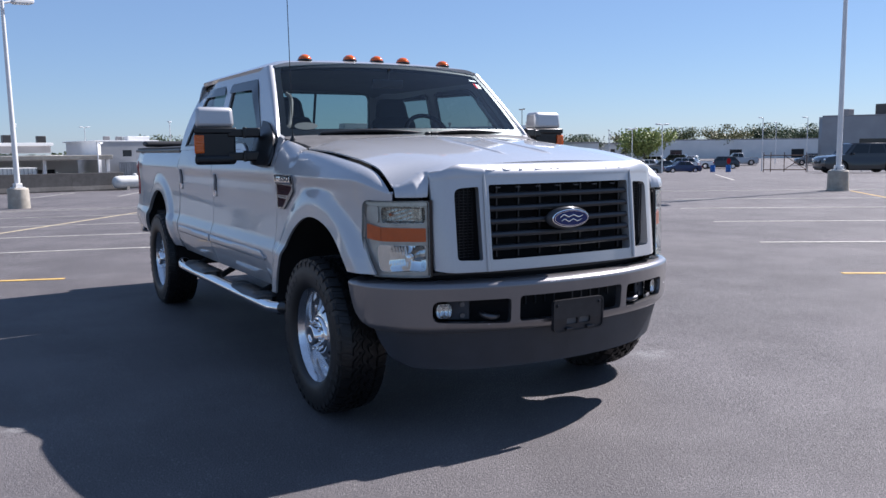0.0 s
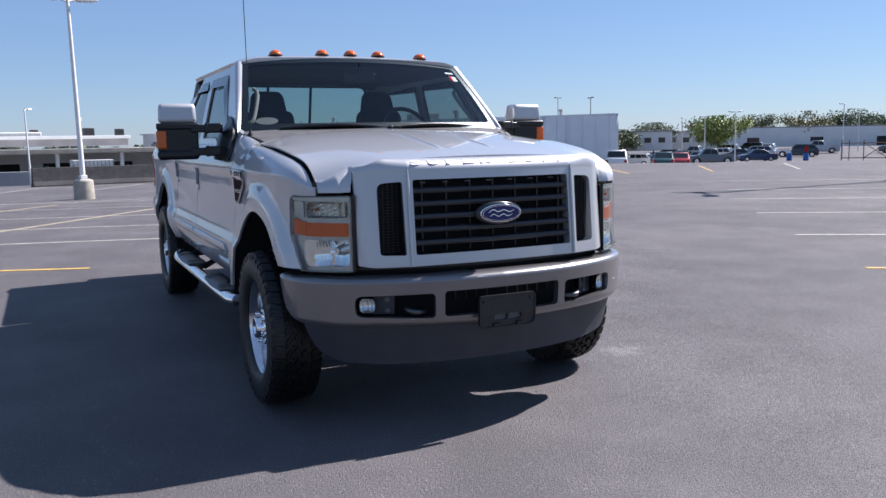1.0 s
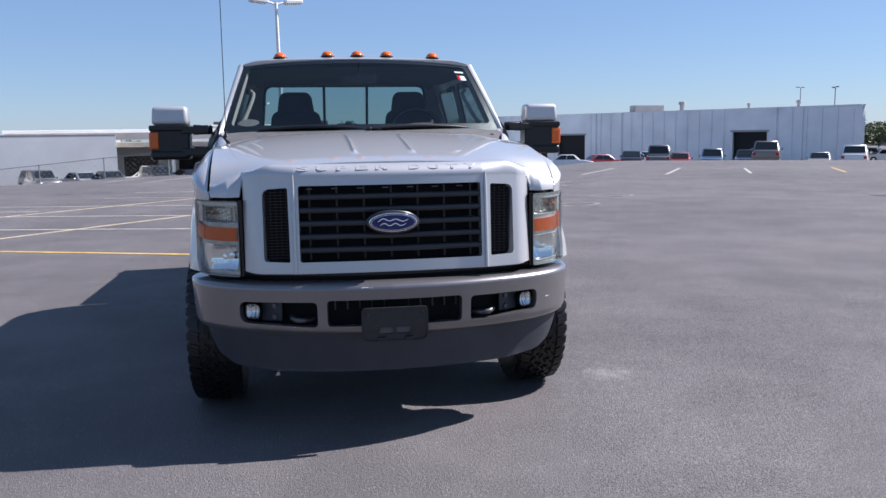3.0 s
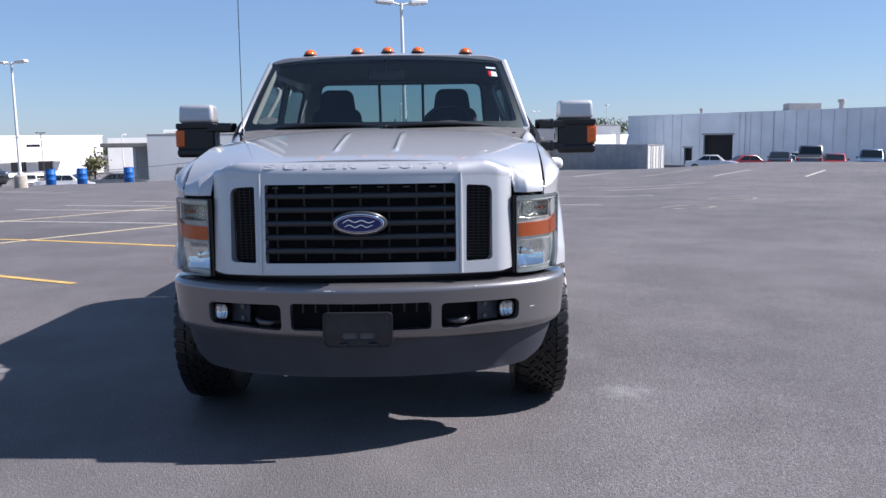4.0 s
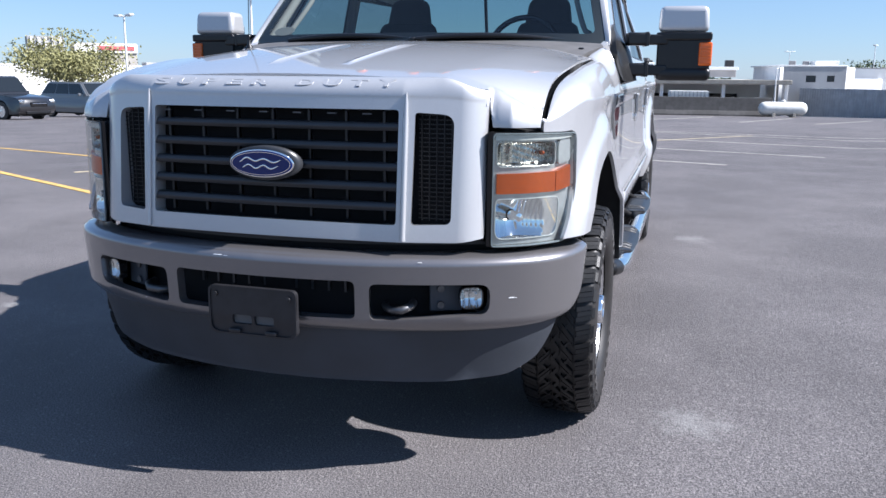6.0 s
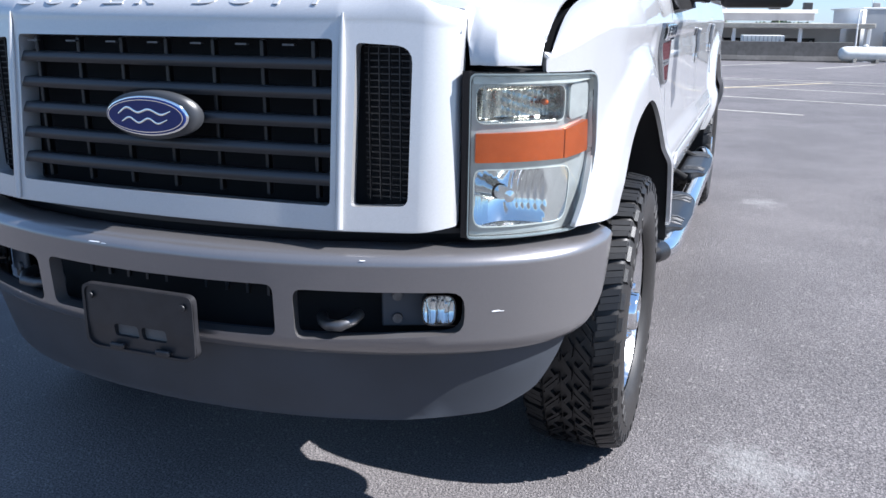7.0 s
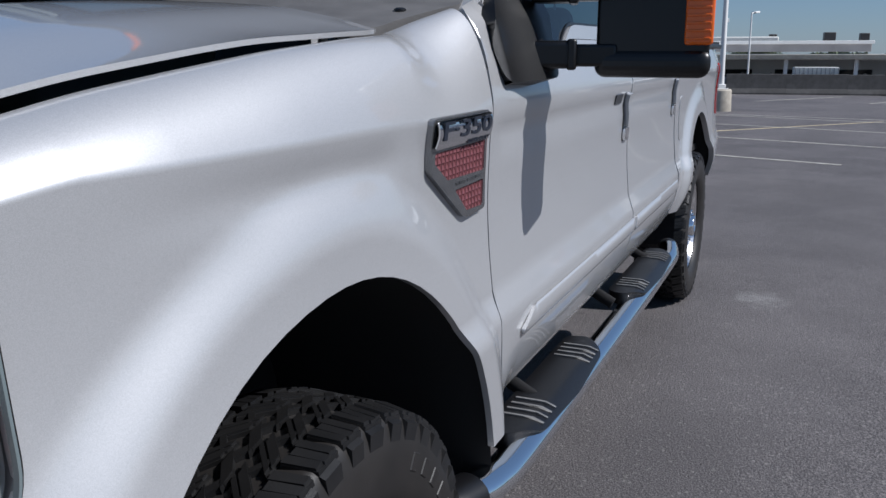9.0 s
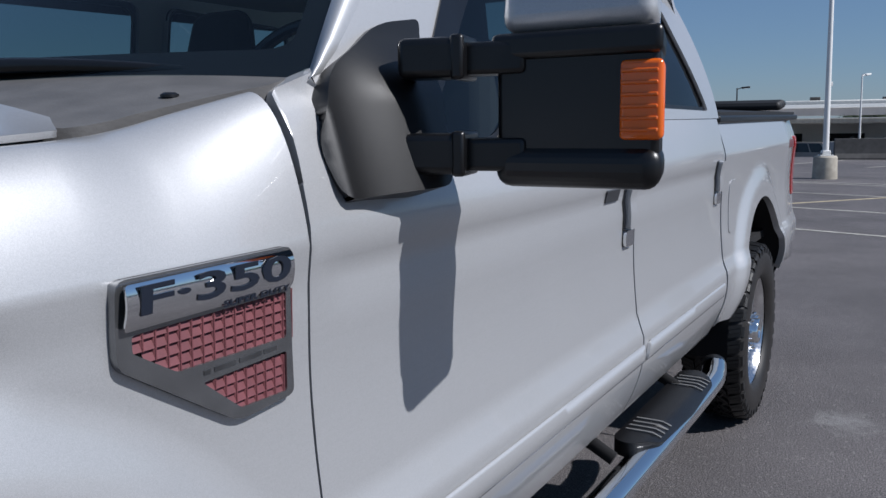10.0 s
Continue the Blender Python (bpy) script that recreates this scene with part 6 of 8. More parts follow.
for side in (1, -1):
    over = lambda lift: (lambda y, z: (flank(y, z) + lift, y, z))
    fb = part("fender_badge", sheet(BADGE, over(0.012), 0.012, WELLS, 0.013, side), "badge_frame", truck, "chrome and grey fender badge with dull red grid")
    topb = rounded([(0.325, 1.262), (0.590, 1.266), (0.588, 1.316), (0.325, 1.314)], 0.006)
    part("badge_plate", sheet(topb, lambda y, z: (flank(y, z) + 0.0135 + 0.011 * np.sin(np.clip((z - 1.255) / 0.066, 0, 1) * math.pi) ** 0.7, y, z), 0.006, thick=0.003, side=side), "chrome", fb, "bright chrome name plate")
    part("badge_back", sheet(BADGE, over(0.003), 0.02, side=side), "void", fb)
    # pockets: each a sloping red shelf between thin upright walls
    for well in WELLS:
        w = np.array(well)
        lo, hi = w.min(0), w.max(0)
        mid = w.mean(0)
        tight = mid + (w - mid) * 1.06
        for j in range(-1, 7):
            for i in range(-1, 15):
                yy = 0.340 + 0.0175 * i
                zz = lo[1] - 0.003 + 0.0136 * j
                if not _inside(np.array([[yy + 0.008, zz + 0.006]]), tight)[0]:
                    continue
                V = np.array([(0, 0, 0.0105), (0.0152, 0, 0.0105), (0.0152, 0.0122, 0.0045), (0, 0.0122, 0.0045), (0, 0, 0.003), (0.0152, 0, 0.003)])
                F = [(0, 1, 2, 3), (4, 5, 1, 0)]
                q = np.array([(0, 0.42, 0.9), (0, 0.42, 0.9), (0, 0.42, 0.9), (0, 0.42, 0.9), (0, -1, 0), (0, -1, 0)], float)
                W = np.array([(0.0150, -0.0005, 0.0112), (0.0168, -0.0005, 0.0112), (0.0168, 0.0131, 0.0112), (0.0150, 0.0131, 0.0112), (0.0150, -0.0005, 0.003), (0.0150, 0.0131, 0.003), (0.0168, -0.0005, 0.003), (0.0168, 0.0131, 0.003)])
                F2 = [(0, 1, 2, 3), (4, 0, 3, 5), (1, 6, 7, 2)]
                q2 = np.array([(0, 0, 1)] * 4 + [(-1, 0, 0)] * 2 + [(1, 0, 0)] * 2, float)
                cell = join((V, F, q), (W, F2, q2))
                v = cell[0].copy()
                if side < 0:
                    v[:, 0] *= -1
                part("badge_cell", on_flank((v, cell[1], cell[2]), yy, zz, 0.0, 0.0, side), "red_grid", fb)
    tilt = 0.3
    part("badge_letters", on_flank(lettering("F\u00b7350", 0.046, Matrix.Identity(4), 0.0012, 0.0009, width=0.238), 0.4585, 1.2935, tilt, 0.0246, side), "badge_ink", fb, "dark model lettering")
    part("badge_subline", on_flank(lettering("SUPER DUTY", 0.0115, Matrix.Identity(4), 0.0007, 0.0003, width=0.118), 0.525, 1.2662, tilt, 0.0213, side), "badge_ink", fb)
    bars = [block(w, 0.0055, 0.0012, pose(x, 0, 0), 0.0) for x, w in ((-0.062, 0.010), (-0.032, 0.036), (0.012, 0.040), (0.048, 0.024))]
    part("badge_strip", on_flank(join(*bars), 0.508, 1.1865, 0.5, 0.0125, side), "steel", fb, "small worn engine lettering, unreadable")

# ---- the lot ----
def ground_mesh():
    radii = list(np.arange(0.5, 60, 1.0)) + [60, 64, 70, 78, 88, 100, 110, 125, 140, 170, 220, 300, 400, 600, 900, 1500]
    radii = sorted(set([float(r) for r in radii] + [13.0, 30.0, 36.0, 54.0]))
    n = 180
    V, F = [(0.0, -4.0, 0.0)], []
    for r in radii:
        a = np.arange(n) * 2 * math.pi / n
        x, y = r * np.sin(a), r * np.cos(a) - 4
        V += list(zip(x.tolist(), y.tolist(), ground_z(x, y).tolist()))
    F += [(0, 1 + (j + 1) % n, 1 + j) for j in range(n)]
    for k in range(len(radii) - 1):
        b, c = 1 + k * n, 1 + (k + 1) * n
        F += [(b + j, b + (j + 1) % n, c + (j + 1) % n, c + j) for j in range(n)]
    V = np.array(V)
    e = 0.5
    gx = (ground_z(V[:, 0] + e, V[:, 1]) - ground_z(V[:, 0] - e, V[:, 1])) / (2 * e)
    gy = (ground_z(V[:, 0], V[:, 1] + e) - ground_z(V[:, 0], V[:, 1] - e)) / (2 * e)
    N = np.stack([-gx, -gy, np.ones(len(V))], -1)
    return V, F, N / np.linalg.norm(N, axis=1, keepdims=True)


tagged(part("ground", ground_mesh(), "asphalt"), "dark grey worn asphalt parking lot", "ground", kind="structure")


def on_ground(outer, lift=0.006, step=0.5, thick=0.004):
    return sheet(outer, lambda x, y: (x, y, ground_z(x, y) + lift), step, thick=thick)


def painted_line(p, q, mat="line", width=0.10, ragged=True):
    p, q = np.array(p, float), np.array(q, float)
    d = (q - p) / np.linalg.norm(q - p)
    s = np.array((-d[1], d[0])) * width / 2
    k = max(2, int(np.linalg.norm(q - p) / 0.6))
    left, right = [], []
    for i in range(k + 1):
        c = p + (q - p) * i / k
        j = (random.uniform(0.88, 1.06), random.uniform(0.88, 1.06)) if ragged else (1, 1)
        left.append(tuple(c + s * j[0]))
        right.append(tuple(c - s * j[1]))
    ob = part("parking_line", on_ground(right + left[::-1], 0.006, 0.6), mat)
    return tagged(ob, "worn %s painted parking line on asphalt" % {"line": "white", "yellow": "yellow", "cream": "cream"}[mat], "parking line", "parking lines", "structure")


random.seed(4)
ENDS = [(-3.54, 3.85), (-1.70, 6.20), (0.14, 8.80), (2.00, 11.22), (3.88, 13.90), (5.80, 16.95), (7.70, 19.95)]
for k, (x, y) in enumerate(ENDS):
    s = 0.50 if k == 0 else (0.37 if k == 1 else 0.335)
    n = 12.0 if k else 9.0
    painted_line((x, y), (x - n, y + n * s), "yellow" if k < 2 else "line")
painted_line((8.60, 21.65), (-6.0, 24.3))
painted_line((-6.9, 6.35), (3.1, 21.9), "cream", 0.09)
painted_line((-9.3, 10.2), (-1.9, 21.9), "cream", 0.09)
for x, y in ((5.94, 1.52), (7.74, 4.10), (9.90, 6.94), (12.0, 9.80), (14.4, 12.3), (16.7, 16.0)):
    painted_line((x, y), (x + 9.0, y - 9.0 * 0.66), "yellow" if y < 2 else "line")
painted_line((21.6, 11.9), (19.0, 9.0), "yellow")
for p, q, m in (((3.4, 34.4), (6.5, 43.51), "line"), ((6.4, 34.4), (11.68, 45.82), "line"), ((9.05, 32.3), (12.63, 37.01), "line"), ((10.3, 26.11), (13.2, 30.39), "line"),
                ((12.54, 23.45), (15.71, 29.02), "line"), ((15.66, 23.11), (18.01, 27.74), "line"), ((19.12, 22.63), (21.62, 27.11), "yellow"), ((22.41, 21.44), (27.91, 28.33), "yellow"),
                ((25.71, 20.01), (32.51, 27.05), "line"), ((-0.6, 34.5), (2.6, 43.0), "line"), ((-4.2, 35.21), (-2.2, 43.6), "line"), ((-7.75, 36.0), (-6.45, 45.1), "line"), ((-10.4, 40.1), (-9.4, 45.21), "line"),
                ((-17.9, 24.21), (-13.8, 21.61), "line"), ((-18.2, 29.51), (-12.9, 24.51), "line"), ((-22.5, 33.01), (-15.2, 27.6), "line"), ((-26.0, 30.0), (-19.0, 24.61), "line"), ((-9.4, 16.6), (-6.5, 15.6), "line")):
    painted_line(p, q, m)


def worn_mark(x, y, turn):
    rng = random.Random(int(x * 10))
    c, s = math.cos(turn), math.sin(turn)
    lay = lambda pts: [(x + c * u - s * v, y + s * u + c * v) for u, v in pts]
    outer = [(0.56 * math.cos(t) * rng.uniform(0.94, 1.05), 0.44 * math.sin(t) * rng.uniform(0.9, 1.05)) for t in np.arange(22) * 2 * math.pi / 22]
    inner = [(0.46 * math.cos(t) * rng.uniform(0.9, 1.08), 0.35 * math.sin(t) * rng.uniform(0.9, 1.12)) for t in np.arange(22) * 2 * math.pi / 22]
    d = sheet(lay(outer), lambda a, b: (a, b, ground_z(a, b) + 0.006), 0.3, [lay(inner)], 0.004)
    tagged(part("worn_marking", d, "faint_line"), "worn white ring painted on the asphalt", "road marking", kind="structure")


worn_mark(5.41, 12.45, -0.15)
worn_mark(7.03, 14.46, 0.1)
M["tar"] = material("black_crack_sealant", (0.012, 0.012, 0.013), 0.5)
rng = random.Random(3)
xs = np.linspace(12.6, 24.0, 26)
ys = np.interp(xs, [12.6, 14.0, 18.0, 24.0], [12.35, 11.75, 11.95, 11.7]) + np.array([rng.uniform(-0.07, 0.07) for _ in xs])
ws = np.array([rng.uniform(0.05, 0.12) for _ in xs]) * np.interp(xs, [12.6, 14, 15, 24], [1.6, 1.6, 0.7, 0.6])
tagged(part("crack_seal", on_ground([(a, b - w) for a, b, w in zip(xs, ys, ws)] + [(a, b + w) for a, b, w in zip(xs, ys, ws)][::-1], 0.005, 0.5), "tar"), "black sealed crack across the asphalt", "crack", kind="structure")


def grounded(x, y, turn=0.0):
    return pose(x, y, float(ground_z(x, y)), 0, 0, turn)


# ---- lamp posts ----
def lamp_post(x, y, height, heads=2, base=True, mat="pole", turn=0.0, r=0.085, label="tall white steel lamp post on a concrete footing"):
    m = grounded(x, y, turn) @ pose(0, 0, 0, -0.5, -0.6, 0)
    post = empty("lamp_post", label, "lamp post", m, "lamp posts in the lot")
    z0 = 0.0
    if base:
        part("footing", lathe([(-0.10, 0.33), (0.60, 0.31), (0.64, 0.28), (0.64, 0.0)], 28, "z"), "concrete", post, "round concrete footing")
        part("base_plate", block(0.34, 0.34, 0.03, pose(0, 0, 0.655), 0.006), mat, post)
        for sx in (-1, 1):
            for sy in (-1, 1):
                part("anchor_bolt", lathe([(0.66, 0.018), (0.72, 0.018), (0.72, 0.0)], 8, "z", pose(sx * 0.13, sy * 0.13, 0)), "steel", post)
        part("base_cover", block(0.22, 0.22, 0.12, pose(0, 0, 0.73), 0.02), mat, post)
        z0 = 0.66
    part("post", lathe([(z0, r), (height, r * 0.62)], 12, "z"), mat, post)
    if base:
        part("post_box", block(0.05, 0.06, 0.12, pose(r, 0, 2.6), 0.01), mat, post)
    arms = {1: (1,), 2: (1, -1)}[heads]
    for s in arms:
        part("arm", tube([(0, 0, height - 0.08), (s * 0.35, 0, height + 0.02)], 0.035, 8, smooth_path=False), mat, post)
        part("lamp_head", block(0.62, 0.32, 0.13, pose(s * 0.62, 0, height + 0.03, 0, -4 * s), 0.03), mat, post, "flat box lamp head")
        part("lamp_glass", block(0.50, 0.24, 0.012, pose(s * 0.62, 0, height - 0.042, 0, -4 * s)), "housing", post)
    return post


lamp_post(-1.02, 25.2, 6.4, turn=20)
lamp_post(21.6, 12.35, 8.5, turn=60)
lamp_post(-21.4, 37.9, 6.3, turn=-15)
lamp_post(-35.0, 45.5, 6.4, turn=-20, label="white steel lamp post with two flat heads behind parked cars")
for x, y, h, n, mt in ((-37.0, 58.0, 5.6, 1, "far_pole"), (-11.8, 66.0, 6.0, 1, "far_pole"), (-3.2, 64.0, 5.8, 1, "pole"), (23.0, 113.0, 8.3, 2, "pole"), (17.0, 150.0, 8.6, 2, "pole"), (-40.0, 100.0, 6.0, 1, "pole"), (-52.0, 104.0, 6.4, 2, "far_pole"),
                       (8.5, 76.0, 4.2, 1, "pole"), (80.1, 121.0, 11.2, 2, "far_pole"), (61.6, 85.2, 9.2, 2, "far_pole"), (84.0, 93.5, 5.6, 2, "pole"), (96.8, 108.2, 6.5, 2, "pole"), (75.8, 79.9, 6.0, 2, "pole"), (64.5, 63.0, 5.4, 2, "pole"), (87.0, 68.0, 6.8, 1, "pole"), (102.1, 72.6, 7.0, 1, "pole"), (110.0, 84.0, 6.4, 1, "pole")):
    lamp_post(x, y, h, n, False, mt, (x * 7) % 90, 0.075, "distant %s lamp post" % ("dark bronze" if mt == "far_pole" else "white"))


# ---- barrels ----
M["barrel"] = material("blue_plastic", (0.010, 0.12, 0.42), 0.4, vary=0.2)


def barrel(x, y, sign=False):
    b = empty("barrel", "blue plastic barrel standing on the asphalt" + (" with a red sign above" if sign else ""), "barrel", grounded(x, y), "blue barrels")
    part("drum", lathe([(0.0, 0.002), (0.001, 0.27), (0.03, 0.29), (0.30, 0.30), (0.32, 0.315), (0.34, 0.30), (0.62, 0.30), (0.64, 0.315), (0.66, 0.30), (0.90, 0.29), (0.94, 0.27), (0.94, 0.002)], 20, "z", weld=True), "barrel", b)
    part("rim", lathe([(0.925, 0.295), (0.955, 0.295), (0.955, 0.26)], 20, "z"), "barrel", b)
    if sign:
        part("sign_post", tube([(0, 0, 0.9), (0, 0, 1.5)], 0.03, 8, smooth_path=False), "steel", b)
        part("stop_sign", moved(lathe([(0.0, 0.0), (0.0, 0.36), (0.02, 0.36), (0.02, 0.0)], 8, "y"), pose(0, -0.05, 1.42)), "red", b, "red octagonal sign")


for x, y in ((-23.6, 45.8), (-22.0, 46.5), (-29.0, 44.5), (-19.6, 47.8)):
    barrel(x, y)
barrel(76.0, 66.2)
barrel(77.1, 64.8, True)


# ---- barriers, container, small boxes ----
def barrier(x, y, turn):
    b = empty("concrete_barrier", "dark weathered concrete road barrier", "barrier", grounded(x, y, turn), "row of concrete barriers")
    prof = [(-0.30, 0.0), (0.30, 0.0), (0.30, 0.08), (0.18, 0.30), (0.12, 1.02), (-0.12, 1.02), (-0.18, 0.30), (-0.30, 0.08)]
    bm = bmesh.new()
    ends = [[bm.verts.new((sx * 1.49, v, w)) for v, w in prof] for sx in (-1, 1)]
    for i in range(8):
        bm.faces.new((ends[0][i], ends[0][(i + 1) % 8], ends[1][(i + 1) % 8], ends[1][i]))
    bm.faces.new(ends[0][::-1])
    bm.faces.new(ends[1])
    bmesh.ops.recalc_face_normals(bm, faces=bm.faces)
    bmesh.ops.bevel(bm, geom=list(bm.edges), offset=0.012, segments=1, affect="EDGES")
    part("barrier_body", bm, M["dark_concrete"], b)
    for sx in (-0.7, 0.7):
        part("lifting_loop", tube([(sx - 0.08, 0, 1.01), (sx, 0, 1.10), (sx + 0.08, 0, 1.01)], 0.012, 6), "steel", b)


M["container_white"] = material("dirty_white_steel", (0.66, 0.66, 0.62), 0.5, vary=0.12, scale=4)
M["dark_concrete"] = material("sooty_concrete", (0.085, 0.083, 0.082), 0.9, vary=0.35, scale=3, stain=0.6, stain_scale=1.0, bump=0.3, bump_scale=40)
for k in range(3):
    barrier(-1.4 + 2.86 * k, 45.4 + 0.78 * k, 15.3)

# white gas tank on saddles at the end of the row
tank = empty("gas_tank", "white steel gas tank lying on short saddles", "tank", grounded(6.3, 46.6, 12))
part("tank_shell", lathe([(-1.30, 0.002), (-1.28, 0.16), (-1.21, 0.28), (-1.08, 0.35), (-0.9, 0.37), (0.9, 0.37), (1.08, 0.35), (1.21, 0.28), (1.28, 0.16), (1.30, 0.002)], 24, "x", pose(0, 0, 0.46), weld=True), "container_white", tank)
for sx in (-0.55, 0.55):
    part("saddle", block(0.16, 0.7, 0.22, pose(sx, 0, 0.10), 0.01), "concrete", tank)
part("valve_dome", lathe([(0.80, 0.12), (0.90, 0.12), (0.94, 0.07), (0.94, 0.0)], 14, "z"), "container_white", tank)


def shipping_container(x, y, turn):
    m = grounded(x, y, turn)
    c = empty("shipping_container", "grey weathered steel shipping container with white doors", "container", m)
    L, W, H = 12.2, 2.44, 2.6
    wave = [(0, 0), (0.06, 0.036), (0.14, 0.036), (0.20, 0), (0.28, 0)]
    for s in (-1, 1):
        pts = []
        k = 0.0
        while k < L - 0.35:
            pts += [(k + a, b) for a, b in wave[:-1]]
            k += 0.28
        V, F, N = [], [], []
        for (a, b), (a2, b2) in zip(pts[:-1], pts[1:]):
            j = len(V)
            d = np.array((b - b2, a2 - a))
            d /= np.linalg.norm(d)
            for xx, bb in ((a, b), (a2, b2)):
                for zz in (0.16, H - 0.10):
                    V.append((xx - L / 2 + 0.1, s * (W / 2 - 0.045 + bb), zz))
                    N.append((d[0] * -1, s * d[1], 0))
            F.append((j, j + 2, j + 3, j + 1) if s < 0 else (j, j + 1, j + 3, j + 2))
        part("side_wall", (np.array(V), F, np.array(N)), "container_grey", c, "corrugated grey side")
        part("top_rail", block(L, 0.08, 0.10, pose(0, s * (W / 2 - 0.03), H - 0.05), 0.01), "container_grey", c)
        part("bottom_rail", block(L, 0.08, 0.16, pose(0, s * (W / 2 - 0.03), 0.10), 0.01), "container_grey", c)
        for e in (-1, 1):
            part("corner_post", block(0.14, 0.10, H, pose(e * (L / 2 - 0.07), s * (W / 2 - 0.05), H / 2), 0.01), "container_white" if e > 0 else "container_grey", c)
    part("container_roof", block(L - 0.1, W - 0.1, 0.05, pose(0, 0, H - 0.06)), "container_grey", c)
    part("end_wall", block(0.05, W - 0.1, H - 0.2, pose(-L / 2 + 0.06, 0, H / 2)), "container_grey", c)
    for s in (-1, 1):
        door = part("container_door", block(0.06, W / 2 - 0.08, H - 0.30, pose(L / 2 - 0.06, s * W / 4, H / 2), 0.01), "container_white", c, "white container door")
        for k in range(4):
            part("door_panel", block(0.02, W / 2 - 0.24, 0.40, pose(L / 2 - 0.035, s * W / 4, 0.48 + 0.54 * k), 0.008), "container_white", door)
        for yy in (0.14, 0.42):
            part("lock_rod", tube([(L / 2 - 0.005, s * (W / 4 - 0.28 + yy), 0.20), (L / 2 - 0.005, s * (W / 4 - 0.28 + yy), H - 0.15)], 0.02, 6, smooth_path=False), "steel", door)


M["container_grey"] = material("weathered_grey_steel", (0.42, 0.44, 0.46), 0.6, vary=0.2, scale=2, stain=0.5, stain_scale=0.7, stain_colour=(0.27, 0.28, 0.29))
shipping_container(15.95, 77.6, -50.0)


# ---- buildings ----
M["metal_white"] = material("pale_metal_siding", (0.80, 0.83, 0.86), 0.45, vary=0.08, scale=0.3, stain=0.2, stain_scale=0.4)
M["white_wall"] = material("white_rendered_wall", (0.80, 0.79, 0.76), 0.8, vary=0.07, scale=0.5, stain=0.15, stain_scale=0.2)
M["grey_wall"] = material("grey_block_wall", (0.36, 0.365, 0.37), 0.85, vary=0.12, scale=0.8, stain=0.2, stain_scale=0.3)
M["tan_wall"] = material("tan_block_wall", (0.46, 0.43, 0.38), 0.85, vary=0.15, scale=0.8)
M["roof_grey"] = material("grey_roof_sheet", (0.30, 0.29, 0.29), 0.8, vary=0.2, scale=0.6)
# unlit interiors as a flat near-black colour
M["opening_shade"] = material("painted_doorway_shade", (0.010, 0.010, 0.012), 0.8)
M["window_dark"] = material("dark_window_glass", (0.025, 0.03, 0.035), 0.1)
M["sign_red"] = material("faded_red_sign", (0.52, 0.12, 0.12), 0.6)


def wall_run(parent, p, q, z0, z1, mat, thick=0.3, openings=(), name="wall", label=""):
    """A wall from p to q seen from the lot, with openings (from, to, bottom, top) along it, cut right through."""
    p, q = np.array(p, float), np.array(q, float)
    L = np.linalg.norm(q - p)
    d = (q - p) / L
    n = np.array((d[1], -d[0]))
    if np.dot(n, -p) < 0:
        n = -n
    holes = [[(a, c), (b, c), (b, t), (a, t)] for a, b, c, t in openings]
    f = lambda u, v: (p[0] + d[0] * u, p[1] + d[1] * u, v)
    out = [(0, z0), (L, z0), (L, z1), (0, z1)]
    e = np.array((d[0], d[1], 0.0))
    facing = 1 if np.dot(np.cross(e, (0, 0, 1)), (n[0], n[1], 0)) > 0 else -1
    return part(name, sheet(out, f, 6.0, holes, thick, facing=facing), mat, parent, label), f, n, d, L


def fill(parent, f, n, a, b, c, t, mat, name, back=0.2, label=""):
    p, q = np.array([float(v) for v in f(np.array(a), np.array(c))]), np.array([float(v) for v in f(np.array(b), np.array(c))])
    mid = (p + q) / 2 - np.array((n[0], n[1], 0)) * back
    ang = math.degrees(math.atan2(q[1] - p[1], q[0] - p[0]))
    return part(name, block(abs(b - a), 0.05, t - c, pose(mid[0], mid[1], (c + t) / 2, 0, 0, ang)), mat, parent, label)


def slab(parent, p, q, depth, z, h, mat, n, name="roof", over=0.0):
    p, q = np.array(p, float), np.array(q, float)
    d = (q - p) / np.linalg.norm(q - p)
    mid = (p + q) / 2 - np.array(n) * (depth / 2 - over)
    return part(name, block(np.linalg.norm(q - p) + 2 * over, depth, h, pose(mid[0], mid[1], z, 0, 0, math.degrees(math.atan2(d[1], d[0]))), 0.03), mat, parent)


# long metal warehouse with loading doors
wh = empty("warehouse", "pale ribbed metal warehouse with dark loading doors", "building")
doors = [(10.0, 14.1, -3.0, 1.32), (35.4, 40.1, -3.0, 1.15), (42.0, 43.4, -3.0, -0.55)]
w, f, n, d, L = wall_run(wh, (55.3, 71.6), (26.9, 117.7), -3.4, 3.95, "metal_white", 0.3, doors, label="ribbed pale metal front")
for a, b, c, t in doors:
    # black panel set back in the bay paints its shaded inside
    fill(wh, f, n, a - 0.2, b + 0.2, c, t + 0.2, "opening_shade", "loading_door", 0.45, "near-black panel standing for the shade inside an open loading bay")
    fill(wh, f, n, a - 0.25, b + 0.25, t, t + 0.22, "grey_wall", "door_header", -0.08)
for k in range(int(L / 1.6)):
    u = 0.8 + 1.6 * k
    if any(a - 0.2 < u < b + 0.2 for a, b, c, t in doors):
        continue
    fill(wh, f, n, u - 0.05, u + 0.05, -3.4, 3.9, "metal_white", "siding_rib", -0.04)
for u in (9.0, 6.1, 29.5, 33.6):
    fill(wh, f, n, u - 0.1, u + 0.1, -3.4, 3.9, "metal_white", "downpipe", -0.09)
